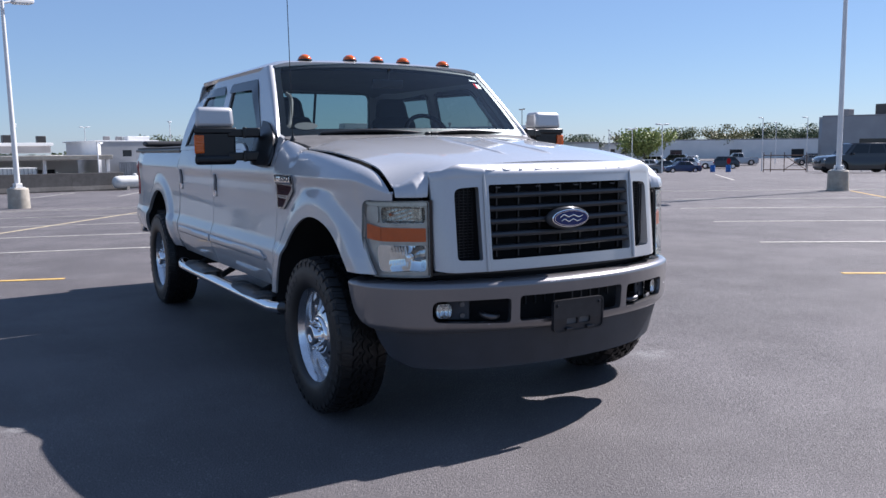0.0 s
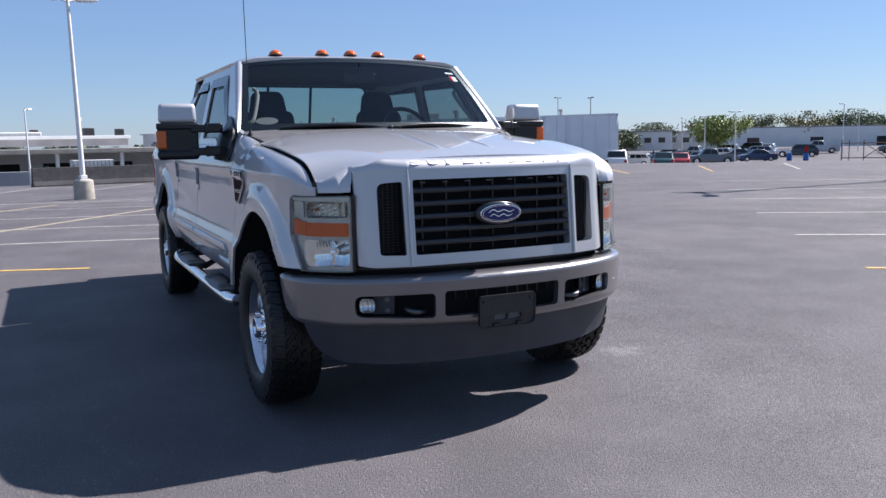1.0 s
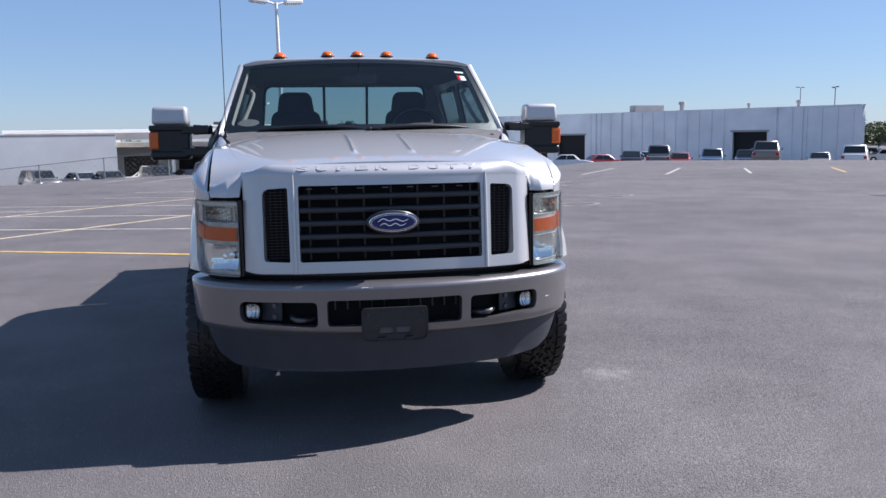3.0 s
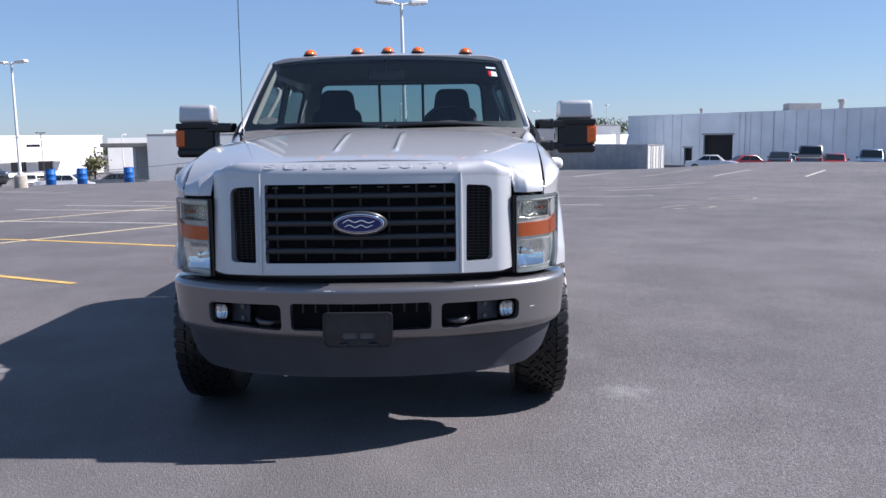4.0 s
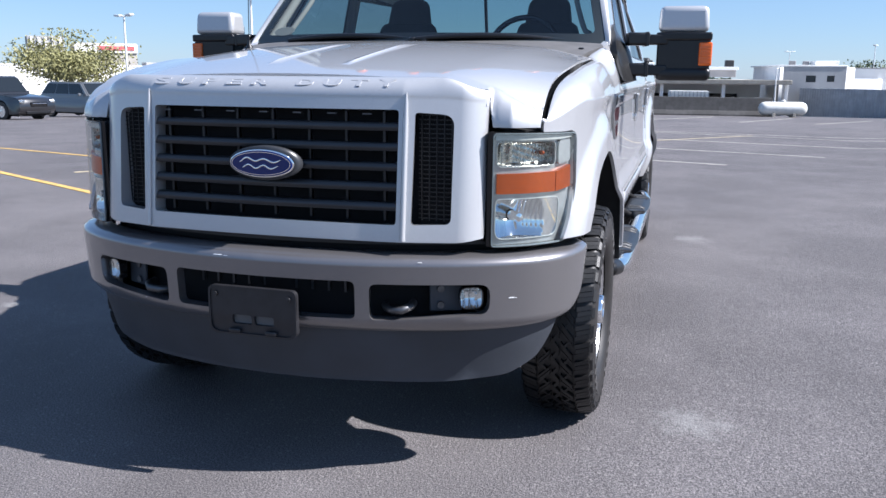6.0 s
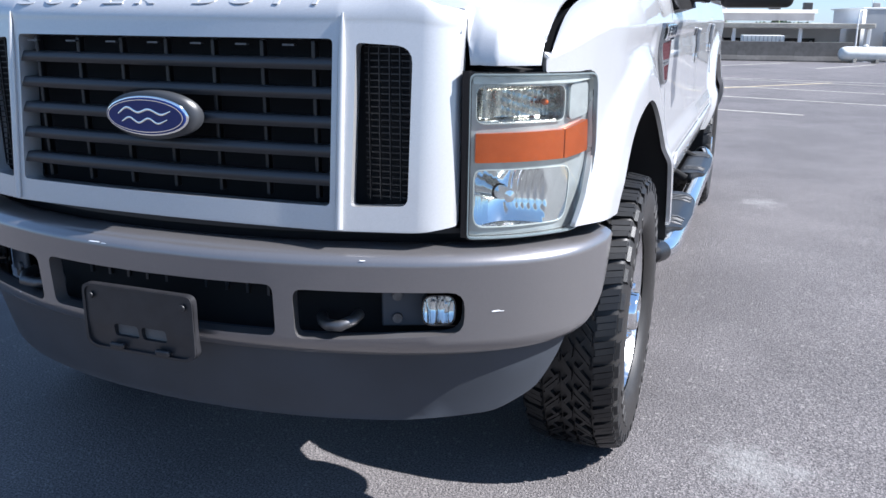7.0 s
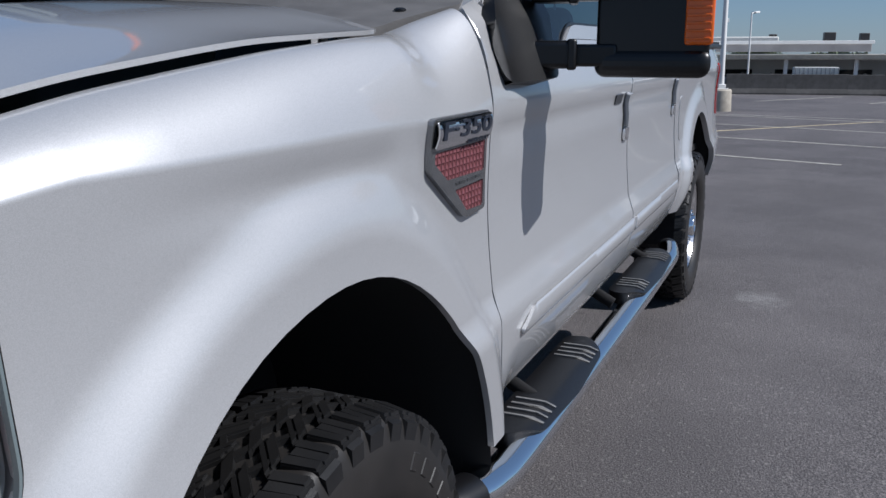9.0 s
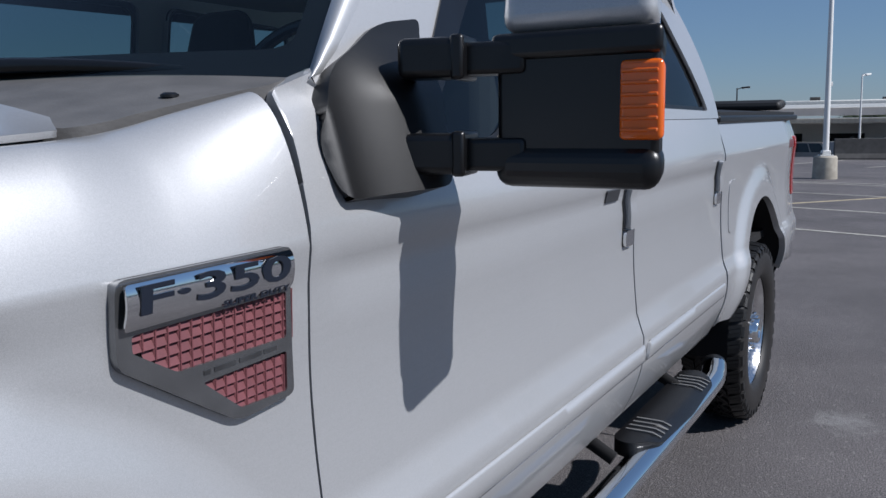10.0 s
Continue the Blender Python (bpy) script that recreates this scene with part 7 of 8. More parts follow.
part("roof", sheet([(55.2, 71.7), (66.5, 88.0), (40.0, 131.0), (26.9, 117.7)], lambda x, y: (x, y, 3.97 + 0 * x), 8.0, thick=0.2), "metal_white", wh)
wall_run(wh, (55.3, 71.6), (66.6, 87.9), -3.4, 3.95, "white_wall")
for u, s in ((9, 0.5), (15, 0.4), (24, 0.8), (31, 0.6), (45, 0.5)):
    p = [float(v) for v in f(np.array(u), np.array(0.0))]
    part("roof_vent", lathe([(4.0, s * 0.35), (4.0 + s, s * 0.35), (4.0 + s, s * 0.6), (4.2 + s * 1.2, s * 0.5), (4.2 + s * 1.2, 0.0)], 12, "z", pose(p[0] - n[0] * 5, p[1] - n[1] * 5, 0)), "roof_grey", wh)
part("roof_unit", block(4.0, 2.0, 0.9, pose(45.0, 101.0, 4.5), 0.05), "roof_grey", wh)

# low depot with a long canopy
dp = empty("depot", "low tan depot with a long pale canopy on posts", "building")
dock = [(3.0 + 5.2 * k, 6.2 + 5.2 * k, -2.7, -0.2) for k in range(7)]
w, f, n, d, L = wall_run(dp, (-31.0, 80.0), (8.0, 86.5), -3.0, 1.2, "white_wall", 0.3, dock, label="tan block rear wall")
for a, b, c, t in dock:
    # dock interiors are black panels, their shade put into the colour
    fill(dp, f, n, a - 0.1, b + 0.1, c, t + 0.1, "opening_shade", "dock_door", 0.6, "near-black panel standing for the shade inside a dock opening")
cp = part("canopy", block(41.0, 9.0, 0.30, pose(-11.2, 78.9, 0.92, 0, 0, 9.5), 0.03), "white_wall", dp, "pale flat canopy")
part("canopy_fascia", block(41.4, 0.35, 0.38, pose(-10.45, 74.45, 1.0, 0, 0, 9.5), 0.04), "concrete", dp, "pale concrete fascia")
part("upper_roof", block(34.0, 10.0, 0.9, pose(-12.0, 88.0, 1.85, 0, 0, 9.5), 0.06), "roof_grey", dp, "grey upper roof band")
part("upper_fascia", block(34.4, 0.3, 0.30, pose(-11.2, 83.0, 2.25, 0, 0, 9.5), 0.03), "white_wall", dp)
part("skylight", block(9.0, 3.0, 0.5, pose(-7.0, 86.0, 2.55, 0, 0, 9.5), 0.1), "container_white", dp)
for k in range(8):
    u = -29.0 + 5.4 * k
    part("canopy_post", block(0.30, 0.30, 3.9, pose(u + 0.8, 75.2 + 0.167 * (u + 11), -1.1, 0, 0, 9.5), 0.02), "white_wall", dp, "pale canopy post")
for x, y, s in ((-9.0, 87.0, 0.9), (-3.0, 88.0, 0.7), (2.0, 88.5, 1.0), (5.0, 89.0, 0.8)):
    part("roof_fan", block(s, s, s * 0.9, pose(x, y, 2.75, 0, 0, 9.5), 0.05), "far_pole", dp, "dark roof fan box")
part("low_wall", block(11.6, 0.4, 2.4, pose(0.4, 66.0, -1.62, 0, 0, 3), 0.03), "grey_wall", dp, "grey screen wall")
bx = part("ribbed_box", block(3.0, 1.6, 2.6, pose(1.2, 68.0, -1.0, 0, 0, 8), 0.02), "container_white", dp, "white ribbed metal bin")
for k in range(11):
    part("bin_rib", block(0.06, 0.08, 2.5, pose(-0.14 + 0.29 * k, 66.99 + 0.041 * k, -1.0, 0, 0, 8)), "grey_wall", bx)
lw = empty("loading_wing", "pale windowless loading wing", "building")
wall_run(lw, (-25.0, 66.5), (-15.6, 68.6), -3.4, 1.8, "white_wall")
slab(lw, (-25.0, 66.5), (-15.6, 68.6), 5, 1.85, 0.15, "roof_grey", np.array((0.22, -0.97)))
wall_run(lw, (-15.6, 68.6), (-16.8, 74.0), -3.4, 1.8, "white_wall")

# pale two-storey block beside the depot
ob = empty("office_block", "pale grey two-storey block with small dark windows", "building")
wins = [(2.4, 3.3, 1.0, 1.62), (4.3, 5.0, 1.05, 1.62), (2.3, 3.4, -0.9, 0.0), (4.4, 5.3, -0.9, 0.0)]
w, f, n, d, L = wall_run(ob, (9.3, 82.0), (15.2, 83.2), -3.2, 2.45, "grey_wall", 0.25, wins)
for a, b, c, t in wins:
    fill(ob, f, n, a, b, c, t, "window_dark", "window", 0.15)
slab(ob, (9.3, 82.0), (15.2, 83.2), 10, 2.5, 0.14, "white_wall", n, over=0.05)
wall_run(ob, (15.2, 83.2), (17.2, 91.0), -3.2, 2.45, "white_wall")
wall_run(ob, (9.3, 82.0), (7.6, 92.0), -3.2, 2.45, "white_wall")
part("roof_unit", block(2.2, 1.6, 0.5, pose(13.6, 86.0, 2.75, 0, 0, 10), 0.05), "white_wall", ob, "pale roof unit")
for x, y in ((10.6, 85.0), (12.0, 86.5)):
    part("roof_fan", block(0.6, 0.6, 0.5, pose(x, y, 2.75), 0.05), "roof_grey", ob)
yw = empty("yard_store", "low pale store with a flat roof beside a grey yard wall", "building")
w, f, n, d, L = wall_run(yw, (19.6, 106.0), (23.6, 107.0), -3.0, 2.5, "white_wall", 0.25)
slab(yw, (19.6, 106.0), (23.6, 107.0), 6, 2.55, 0.14, "roof_grey", n)
wall_run(yw, (17.6, 95.0), (26.6, 115.0), -3.2, 1.35, "metal_white", 0.3, label="pale low yard wall")

# grey block on the far side of the gate
gb = empty("grey_block_building", "plain grey block building with a dark window", "building")
w, f, n, d, L = wall_run(gb, (74.7, 50.8), (92.0, 22.0), -1.2, 4.25, "grey_wall", 0.3, [(3.5, 6.0, 0.4, 2.0), (12, 14, -1.0, 1.2)])
fill(gb, f, n, 3.5, 6.0, 0.4, 2.0, "window_dark", "window", 0.15)
fill(gb, f, n, 12, 14, -1.0, 1.2, "window_dark", "window", 0.15)
slab(gb, (74.7, 50.8), (92.0, 22.0), 16, 4.3, 0.2, "roof_grey", n)
wall_run(gb, (74.7, 50.8), (90.0, 60.0), -1.2, 4.25, "grey_wall")
part("roof_unit", block(2.2, 1.6, 1.2, pose(80.0, 47.0, 4.9), 0.05), "far_pole", gb, "dark roof unit")
part("roof_unit", block(1.0, 1.0, 0.7, pose(77.5, 50.0, 4.7), 0.05), "roof_grey", gb)

# low white building far off, and a distant strip
lb = empty("long_white_building", "long low white building beyond the parked cars", "building")
wins = [(4 + 12 * k, 6.4 + 12 * k, -1.2, 0.6) for k in range(3)]
w, f, n, d, L = wall_run(lb, (126.0, 128.0), (154.0, 100.0), -1.6, 2.55, "white_wall", 0.3, wins)
for a, b, c, t in wins:
    fill(lb, f, n, a, b, c, t, "window_dark", "window", 0.2)
slab(lb, (126.0, 128.0), (154.0, 100.0), 20, 2.65, 0.25, "roof_grey", n)
for k, (x, y, wd, h, mat) in enumerate(((96.0, 150.0, 22, 5.0, "tan_wall"), (118.0, 148.0, 16, 4.2, "white_wall"), (84.0, 160.0, 14, 4.6, "grey_wall"), (140.0, 145.0, 24, 4.0, "white_wall"))):
    hs = empty("far_house", "distant pale house with a pitched roof" if k % 2 == 0 else "distant low pale building", "building")
    ang = -math.degrees(math.atan2(x, y + 4))
    m = pose(x, y, -1.9, 0, 0, ang)
    part("house_wall", moved(block(wd, 8, h, pose(0, 0, h / 2), 0.05), m), mat, hs)
    for j in range(int(wd / 3)):
        part("window", moved(block(1.4, 0.1, 1.1, pose(-wd / 2 + 1.8 + 3 * j, -4.02, h * 0.55)), m), "window_dark", hs)
    if k % 2 == 0:
        for gx in (-wd * 0.28, wd * 0.22):
            bm = bmesh.new()
            v = [bm.verts.new(c) for c in ((gx - 3, -4.3, h), (gx + 3, -4.3, h), (gx, -4.3, h + 2.6), (gx - 3, 4, h), (gx + 3, 4, h), (gx, 4, h + 2.6))]
            for fc in ((0, 1, 2), (5, 4, 3), (0, 2, 5, 3), (1, 4, 5, 2), (0, 3, 4, 1)):
                bm.faces.new([v[i] for i in fc])
            bmesh.ops.recalc_face_normals(bm, faces=bm.faces)
            part("gable_roof", moved(from_bm(bm), m), "roof_grey", hs)
    part("flat_roof", moved(block(wd + 0.6, 8.6, 0.25, pose(0, 0, h + 0.1), 0.04), m), "roof_grey", hs)

# white works building to the west, with a taller block and sign
wk = empty("works_building", "long white works building with dark ground-floor windows", "building")
wins = [(4 + 4.6 * k, 6.6 + 4.6 * k, -2.9, -1.5) for k in range(14)] + [(8 + 9.0 * k, 10.4 + 9.0 * k, 0.55, 0.95) for k in range(7)]
w, f, n, d, L = wall_run(wk, (-84.0, 58.0), (-54.0, 128.0), -3.6, 2.02, "white_wall", 0.3, wins)
for a, b, c, t in wins:
    fill(wk, f, n, a, b, c, t, "window_dark", "window", 0.2)
slab(wk, (-84.0, 58.0), (-54.0, 128.0), 30, 2.1, 0.2, "white_wall", n, over=0.1)
for u in (12, 20, 29, 37, 44, 52):
    p = [float(v) for v in f(np.array(u), np.array(2.0))]
    part("roof_unit", block(2.0, 1.2, 0.5, pose(p[0] - n[0] * 6, p[1] - n[1] * 6, 2.45, 0, 0, 67), 0.05), "roof_grey", wk)
part("awning", block(54, 1.2, 0.12, pose(-67.0, 95.3, -1.25, 0, 0, 66.8)), "white_wall", wk, "white entrance awning")
wall_run(wk, (-54.0, 130.0), (-30.0, 142.0), -3.6, 1.75, "white_wall")
tb = empty("tower_block", "taller tan block with a faded red and white sign band", "building")
m = pose(-112.0, 142.0, 0, 0, 0, 45) @ Matrix.Diagonal((1.25, 1.25, 1.12, 1))
part("block_wall", moved(block(9.0, 8.0, 9.6, pose(0, 0, 1.3), 0.05), m), "tan_wall", tb)
part("sign_band", moved(block(9.2, 0.3, 1.5, pose(0, -4.1, 5.2), 0.03), m), "white_wall", tb, "white sign band")
part("sign_bar", moved(block(5.4, 0.1, 0.7, pose(1.4, -4.3, 5.25)), m), "sign_red", tb, "faded red bar")
part("stack_housing", moved(block(5.2, 5.0, 11.6, pose(-8.4, 0, 1.3), 0.05), m), "grey_wall", tb, "grey ribbed plant housing")
for k in range(5):
    part("housing_rib", moved(block(0.3, 0.3, 3.0, pose(-10.4 + 1.0 * k, -2.6, 5.4)), m), "white_wall", tb)


# ---- parked vehicles ----
M["car_glass"] = material("dark_car_glass", (0.012, 0.015, 0.018), 0.05)
PAINTS = {"white": (0.72, 0.72, 0.71), "black": (0.010, 0.010, 0.012), "silver": (0.42, 0.43, 0.44), "grey": (0.12, 0.125, 0.13), "red": (0.33, 0.02, 0.02), "navy": (0.012, 0.025, 0.085), "green": (0.015, 0.05, 0.045), "tan": (0.17, 0.15, 0.13), "blue": (0.10, 0.16, 0.24)}
for k, c in PAINTS.items():
    M["car_" + k] = material("car_paint_" + k, c, 0.3, 0.25 if k in ("silver", "grey", "tan", "blue") else 0.0, coat=1.0)
SHAPES = {
    # length, width, body height, roof height, hood end, screen top, roof end, tail start (fractions of length), wheel radius
    "sedan": (4.7, 1.80, 0.92, 1.44, 0.26, 0.40, 0.66, 0.84, 0.32),
    "suv": (4.75, 1.90, 1.08, 1.74, 0.24, 0.36, 0.86, 0.985, 0.37),
    "van": (5.4, 1.98, 1.12, 2.05, 0.17, 0.30, 0.93, 0.985, 0.36),
    "truck": (5.7, 1.98, 1.12, 1.88, 0.25, 0.36, 0.60, 0.645, 0.41),
}
WORDS = {"sedan": "four-door sedan", "suv": "sport utility vehicle", "van": "passenger van", "truck": "pickup truck"}
wheel_tyre = lathe([(-0.11, 0.60), (-0.11, 0.94), (-0.09, 1.0), (0.09, 1.0), (0.11, 0.94), (0.11, 0.60)], 20, "x")
wheel_disc = lathe([(0.0, 0.64), (0.06, 0.62), (0.05, 0.5), (0.08, 0.16), (0.09, 0.0)], 20, "x")


def parked_car(shape, colour, x, y, heading, near=False):
    """A car facing along its local -y, turned by heading."""
    L, W, hb, hr, f0, f1, f2, f3, wr = SHAPES[shape]
    car = empty("car", "parked %s %s" % (colour, WORDS[shape]), "car", grounded(x, y, heading), "cars parked in the lot")
    paint = "car_" + colour
    clear = wr * 0.62
    hood = hb * (0.86 if shape == "sedan" else 0.93)
    side = [(0.03, clear + 0.06), (0.0, clear + 0.25), (0.012, hood * 0.86), (0.05, hood * 0.96), (f0, hb), (f3 if shape != "sedan" else f3, hb), (0.985 if shape != "truck" else 0.99, hb * (0.98 if shape != "sedan" else 0.97)), (1.0, hb * 0.62), (0.985, clear + 0.05)]
    side = [(v * L - L / 2, z) for v, z in side]
    # wheel cut-outs along the sill
    sill = []
    for c in (0.81 * L - L / 2, 0.19 * L - L / 2):
        sill += [(c + wr * 1.16 * math.cos(t), wr + wr * 1.16 * math.sin(t)) for t in np.linspace(-0.25, math.pi + 0.25, 11)]
    loop = side + [p for p in sill]
    loop = [p for p in loop]
    V, F, N = [], [], []
    lay = lambda s: (lambda a, z: (s * (W / 2 - 0.10 * smooth((z - hb * 0.55) / (hb * 0.5)) * 0.8 - 0.09 * smooth((np.abs(a) - L * 0.36) / (L * 0.14))), a, z))
    sides = [sheet(rounded(loop, 0.05, 2), lay(1), 0.35, thick=0.02), ]
    sides.append(mirror(sides[0]))
    # skin across the top of the profile
    prof = np.array(side)
    V, F, N = [], [], []
    cols = np.linspace(-1, 1, 7)
    for i, (a, z) in enumerate(prof):
        xs = lay(1)(np.array(a), np.array(z))[0]
        for c in cols:
            V.append((c * float(xs), a - (0.10 * (1 - abs(c) ** 2) if i < 4 else 0) + (0.06 * (1 - c * c) if i > 5 else 0), z + 0.03 * (1 - c ** 4) * (1 if 3 <= i <= 5 else 0)))
            t = prof[min(i + 1, len(prof) - 1)] - prof[max(i - 1, 0)]
            nn = np.array((0.15 * c, -t[1], t[0]))
            N.append(nn / np.linalg.norm(nn))
    for i in range(len(prof) - 1):
        for j in range(6):
            F.append((i * 7 + j, i * 7 + j + 1, (i + 1) * 7 + j + 1, (i + 1) * 7 + j))
    body = part("body", join(*sides, (np.array(V), F, np.array(N))), paint, car)
    part("underbody", block(W * 0.84, L * 0.94, hb * 0.5, pose(0, 0, clear + hb * 0.22)), "void", car)
    # cabin
    rw = W * 0.5 - 0.20
    base = [(f0 * L - L / 2, hb - 0.03), (f1 * L - L / 2, hr), (f2 * L - L / 2, hr), (f3 * L - L / 2, hb - 0.03)]
    xw = [W / 2 - 0.10, rw, rw, W / 2 - 0.10]
    bm = bmesh.new()
    r = [bm.verts.new((-xw[k], base[k][0], base[k][1])) for k in range(4)]
    s = [bm.verts.new((xw[k], base[k][0], base[k][1])) for k in range(4)]
    for k in range(3):
        bm.faces.new((r[k], s[k], s[k + 1], r[k + 1]))
    bm.faces.new(r[::-1])
    bm.faces.new(s)
    bmesh.ops.recalc_face_normals(bm, faces=bm.faces)
    bmesh.ops.bevel(bm, geom=[e for e in bm.edges if not e.is_boundary], offset=0.07, segments=3, affect="EDGES")
    for fc in bm.faces:
        fc.smooth = fc.calc_area() < 0.35
    cabin = part("cabin", bm, paint, car)
    lerp = lambda a, b, t: a + (b - a) * t

    def pane(name, quad):
        q = np.array(quad)
        nn = np.cross(q[1] - q[0], q[3] - q[0])
        nn /= np.linalg.norm(nn)
        c = q.mean(0)
        if np.dot(nn, c - np.array((0, 0, hb * 0.8))) < 0:
            q, nn = q[::-1], -nn
        part(name, (np.vstack([q + nn * 0.012]), [(0, 1, 2, 3)], np.array([nn] * 4)), "car_glass", cabin)

    def at(k0, k1, t, x):
        a = lerp(np.array(base[k0]), np.array(base[k1]), t)
        return (x * lerp(xw[k0], xw[k1], t), a[0], a[1])

    pane("windscreen", [at(0, 1, 0.14, -0.88), at(0, 1, 0.14, 0.88), at(0, 1, 0.90, 0.86), at(0, 1, 0.90, -0.86)])
    pane("rear_screen", [at(3, 2, 0.20, -0.86), at(3, 2, 0.20, 0.86), at(3, 2, 0.88, 0.84), at(3, 2, 0.88, -0.84)])
    cuts = {"sedan": (0.07, 0.50, 0.92), "suv": (0.06, 0.38, 0.68, 0.95), "van": (0.06, 0.34, 0.64, 0.95), "truck": (0.08, 0.55, 0.95)}[shape]
    for sd in (-1, 1):
        for a, b in zip(cuts[:-1], cuts[1:]):
            quad = []
            for t, hgt in ((a + 0.012, 0.16), (b - 0.012, 0.16), (b - 0.012, 0.88), (a + 0.012, 0.88)):
                yb, yt = lerp(base[0][0], base[3][0], t), lerp(base[1][0], base[2][0], t)
                quad.append((sd * lerp(xw[0], xw[1], hgt) * 1.0, lerp(yb, yt, hgt), lerp(hb - 0.03, hr, hgt)))
            pane("side_window", quad)
        part("wing_mirror", block(0.16, 0.10, 0.13, pose(sd * (W / 2 + 0.06), f0 * L - L / 2 + 0.42, hb + 0.06), 0.03), paint, car)
        part("headlamp", block(0.36, 0.10, 0.14, pose(sd * (W / 2 - 0.30), -L / 2 + 0.055, hood * 0.80, 0, 0, -sd * 12), 0.03), "reflector", car)
        part("tail_lamp", block(0.22, 0.08, 0.20, pose(sd * (W / 2 - 0.22), L / 2 - 0.03, hb * 0.80), 0.03), "red", car)
    part("front_grille", block(W * 0.42, 0.08, 0.20, pose(0, -L / 2 - 0.045, hood * 0.68), 0.02), "gloss_black", car)
    part("grille_trim", block(W * 0.36, 0.05, 0.03, pose(0, -L / 2 - 0.085, hood * 0.72), 0.01), "chrome", car)
    part("lower_intake", block(W * 0.62, 0.08, 0.12, pose(0, -L / 2 + 0.0, clear + 0.12), 0.02), "plastic", car)
    part("rear_valance", block(W * 0.7, 0.08, 0.14, pose(0, L / 2 - 0.04, clear + 0.14), 0.02), "plastic", car)
    if shape == "truck":
        part("cargo_bed", block(W * 0.78, L * 0.30, 0.05, pose(0, L * 0.325, hb + 0.005)), "void", car)
    for sd in (-1, 1):
        for c in (0.19, 0.81):
            m = pose(sd * (W / 2 - 0.13), c * L - L / 2, wr) @ Matrix.Diagonal((sd * 1.0, wr, wr, 1))
            t = moved(wheel_tyre, pose(0, 0, 0) @ Matrix.Diagonal((1, wr, wr, 1)))
            t2 = moved(wheel_disc, pose(0.04, 0, 0) @ Matrix.Diagonal((1, wr, wr, 1)))
            if sd < 0:
                t, t2 = mirror(t), mirror(t2)
            mm = pose(sd * (W / 2 - 0.13), c * L - L / 2, wr)
            tyre = part("tyre", moved(t, mm), "rubber", car)
            part("rim", moved(t2, mm), "brushed", tyre)
    return car


# by the west row
for shape, colour, x, y, h in (("suv", "black", -26.6, 41.6, 78), ("sedan", "white", -28.6, 37.4, 80), ("suv", "grey", -28.2, 32.8, 80), ("truck", "black", -28.2, 26.8, 82), ("sedan", "silver", -34.5, 49.5, 60), ("suv", "white", -38.0, 46.5, 60),
                               ("sedan", "grey", -44.0, 76.0, 20), ("sedan", "silver", -38.5, 79.5, 200), ("suv", "black", -33.0, 84.0, 200), ("sedan", "white", -49.0, 76.0, 20), ("truck", "red", -27.0, 86.0, 110), ("sedan", "navy", -50.0, 68.0, 20), ("suv", "silver", -55.0, 66.0, 20), ("sedan", "white", -46.0, 88.0, 25), ("sedan", "grey", -52.0, 84.0, 25), ("suv", "tan", -41.0, 92.0, 25),
                               # behind the fence
                               ("sedan", "white", -13.4, 71.6, 75), ("sedan", "silver", -17.2, 63.4, 40), ("suv", "grey", -20.4, 63.8, 35), ("sedan", "black", -10.4, 72.6, 40), ("sedan", "grey", -26.0, 63.0, 100), ("van", "tan", -7.4, 73.2, 80), ("sedan", "grey", -15.0, 62.6, 30), ("suv", "black", -12.0, 66.0, 30), ("sedan", "white", -30.0, 62.0, 100),
                               # below the crest, in front of the warehouse
                               ("sedan", "white", 24.6, 71.4, 70), ("sedan", "red", 28.6, 73.4, 95), ("sedan", "blue", 31.0, 70.4, 156), ("suv", "silver", 32.6, 72.0, 156), ("sedan", "black", 26.4, 60.4, 155), ("truck", "grey", 28.4, 59.6, 154), ("sedan", "red", 31.6, 62.4, -27), ("suv", "blue", 33.6, 60.6, -29), ("sedan", "black", 34.0, 55.8, -31), ("suv", "black", 36.2, 57.4, 150),
                               ("suv", "tan", 32.1, 49.8, 148), ("sedan", "silver", 41.1, 57.0, -36), ("suv", "white", 40.3, 51.5, 142),
                               # the east lot
                               ("sedan", "green", 44.4, 50.6, 140), ("sedan", "red", 50.4, 55.4, 139), ("truck", "grey", 69.7, 72.2, 238), ("sedan", "navy", 76.0, 71.2, 246), ("truck", "white", 88.8, 81.2, 215), ("suv", "black", 91.6, 78.5, 222), ("truck", "silver", 101.5, 84.0, 226), ("suv", "black", 42.8, 25.6, 240),
                               ("suv", "white", 73.5, 91.0, 212), ("sedan", "grey", 75.4, 88.6, 212), ("suv", "black", 77.4, 87.0, 212), ("sedan", "silver", 79.0, 84.6, 212), ("suv", "white", 81.2, 83.4, 212), ("sedan", "black", 82.6, 80.6, 212), ("suv", "silver", 84.8, 79.6, 212),
                               ("suv", "grey", 79.0, 103.0, 212), ("sedan", "white", 82.0, 100.0, 212), ("suv", "black", 85.0, 98.0, 212), ("truck", "silver", 88.5, 95.5, 212), ("suv", "white", 92.0, 93.0, 212), ("suv", "black", 95.0, 91.0, 212), ("sedan", "red", 98.0, 92.0, 215), ("sedan", "silver", 63.0, 92.0, 200), ("suv", "white", 66.0, 95.0, 200), ("sedan", "black", 59.0, 86.0, 200), ("suv", "grey", 108.0, 76.0, 225), ("sedan", "white", 113.0, 74.0, 225)):
    parked_car(shape, colour, x, y, h)

# ---- fences ----
M["fence_metal"] = material("galvanised_fence", (0.30, 0.30, 0.29), 0.5, 0.6)
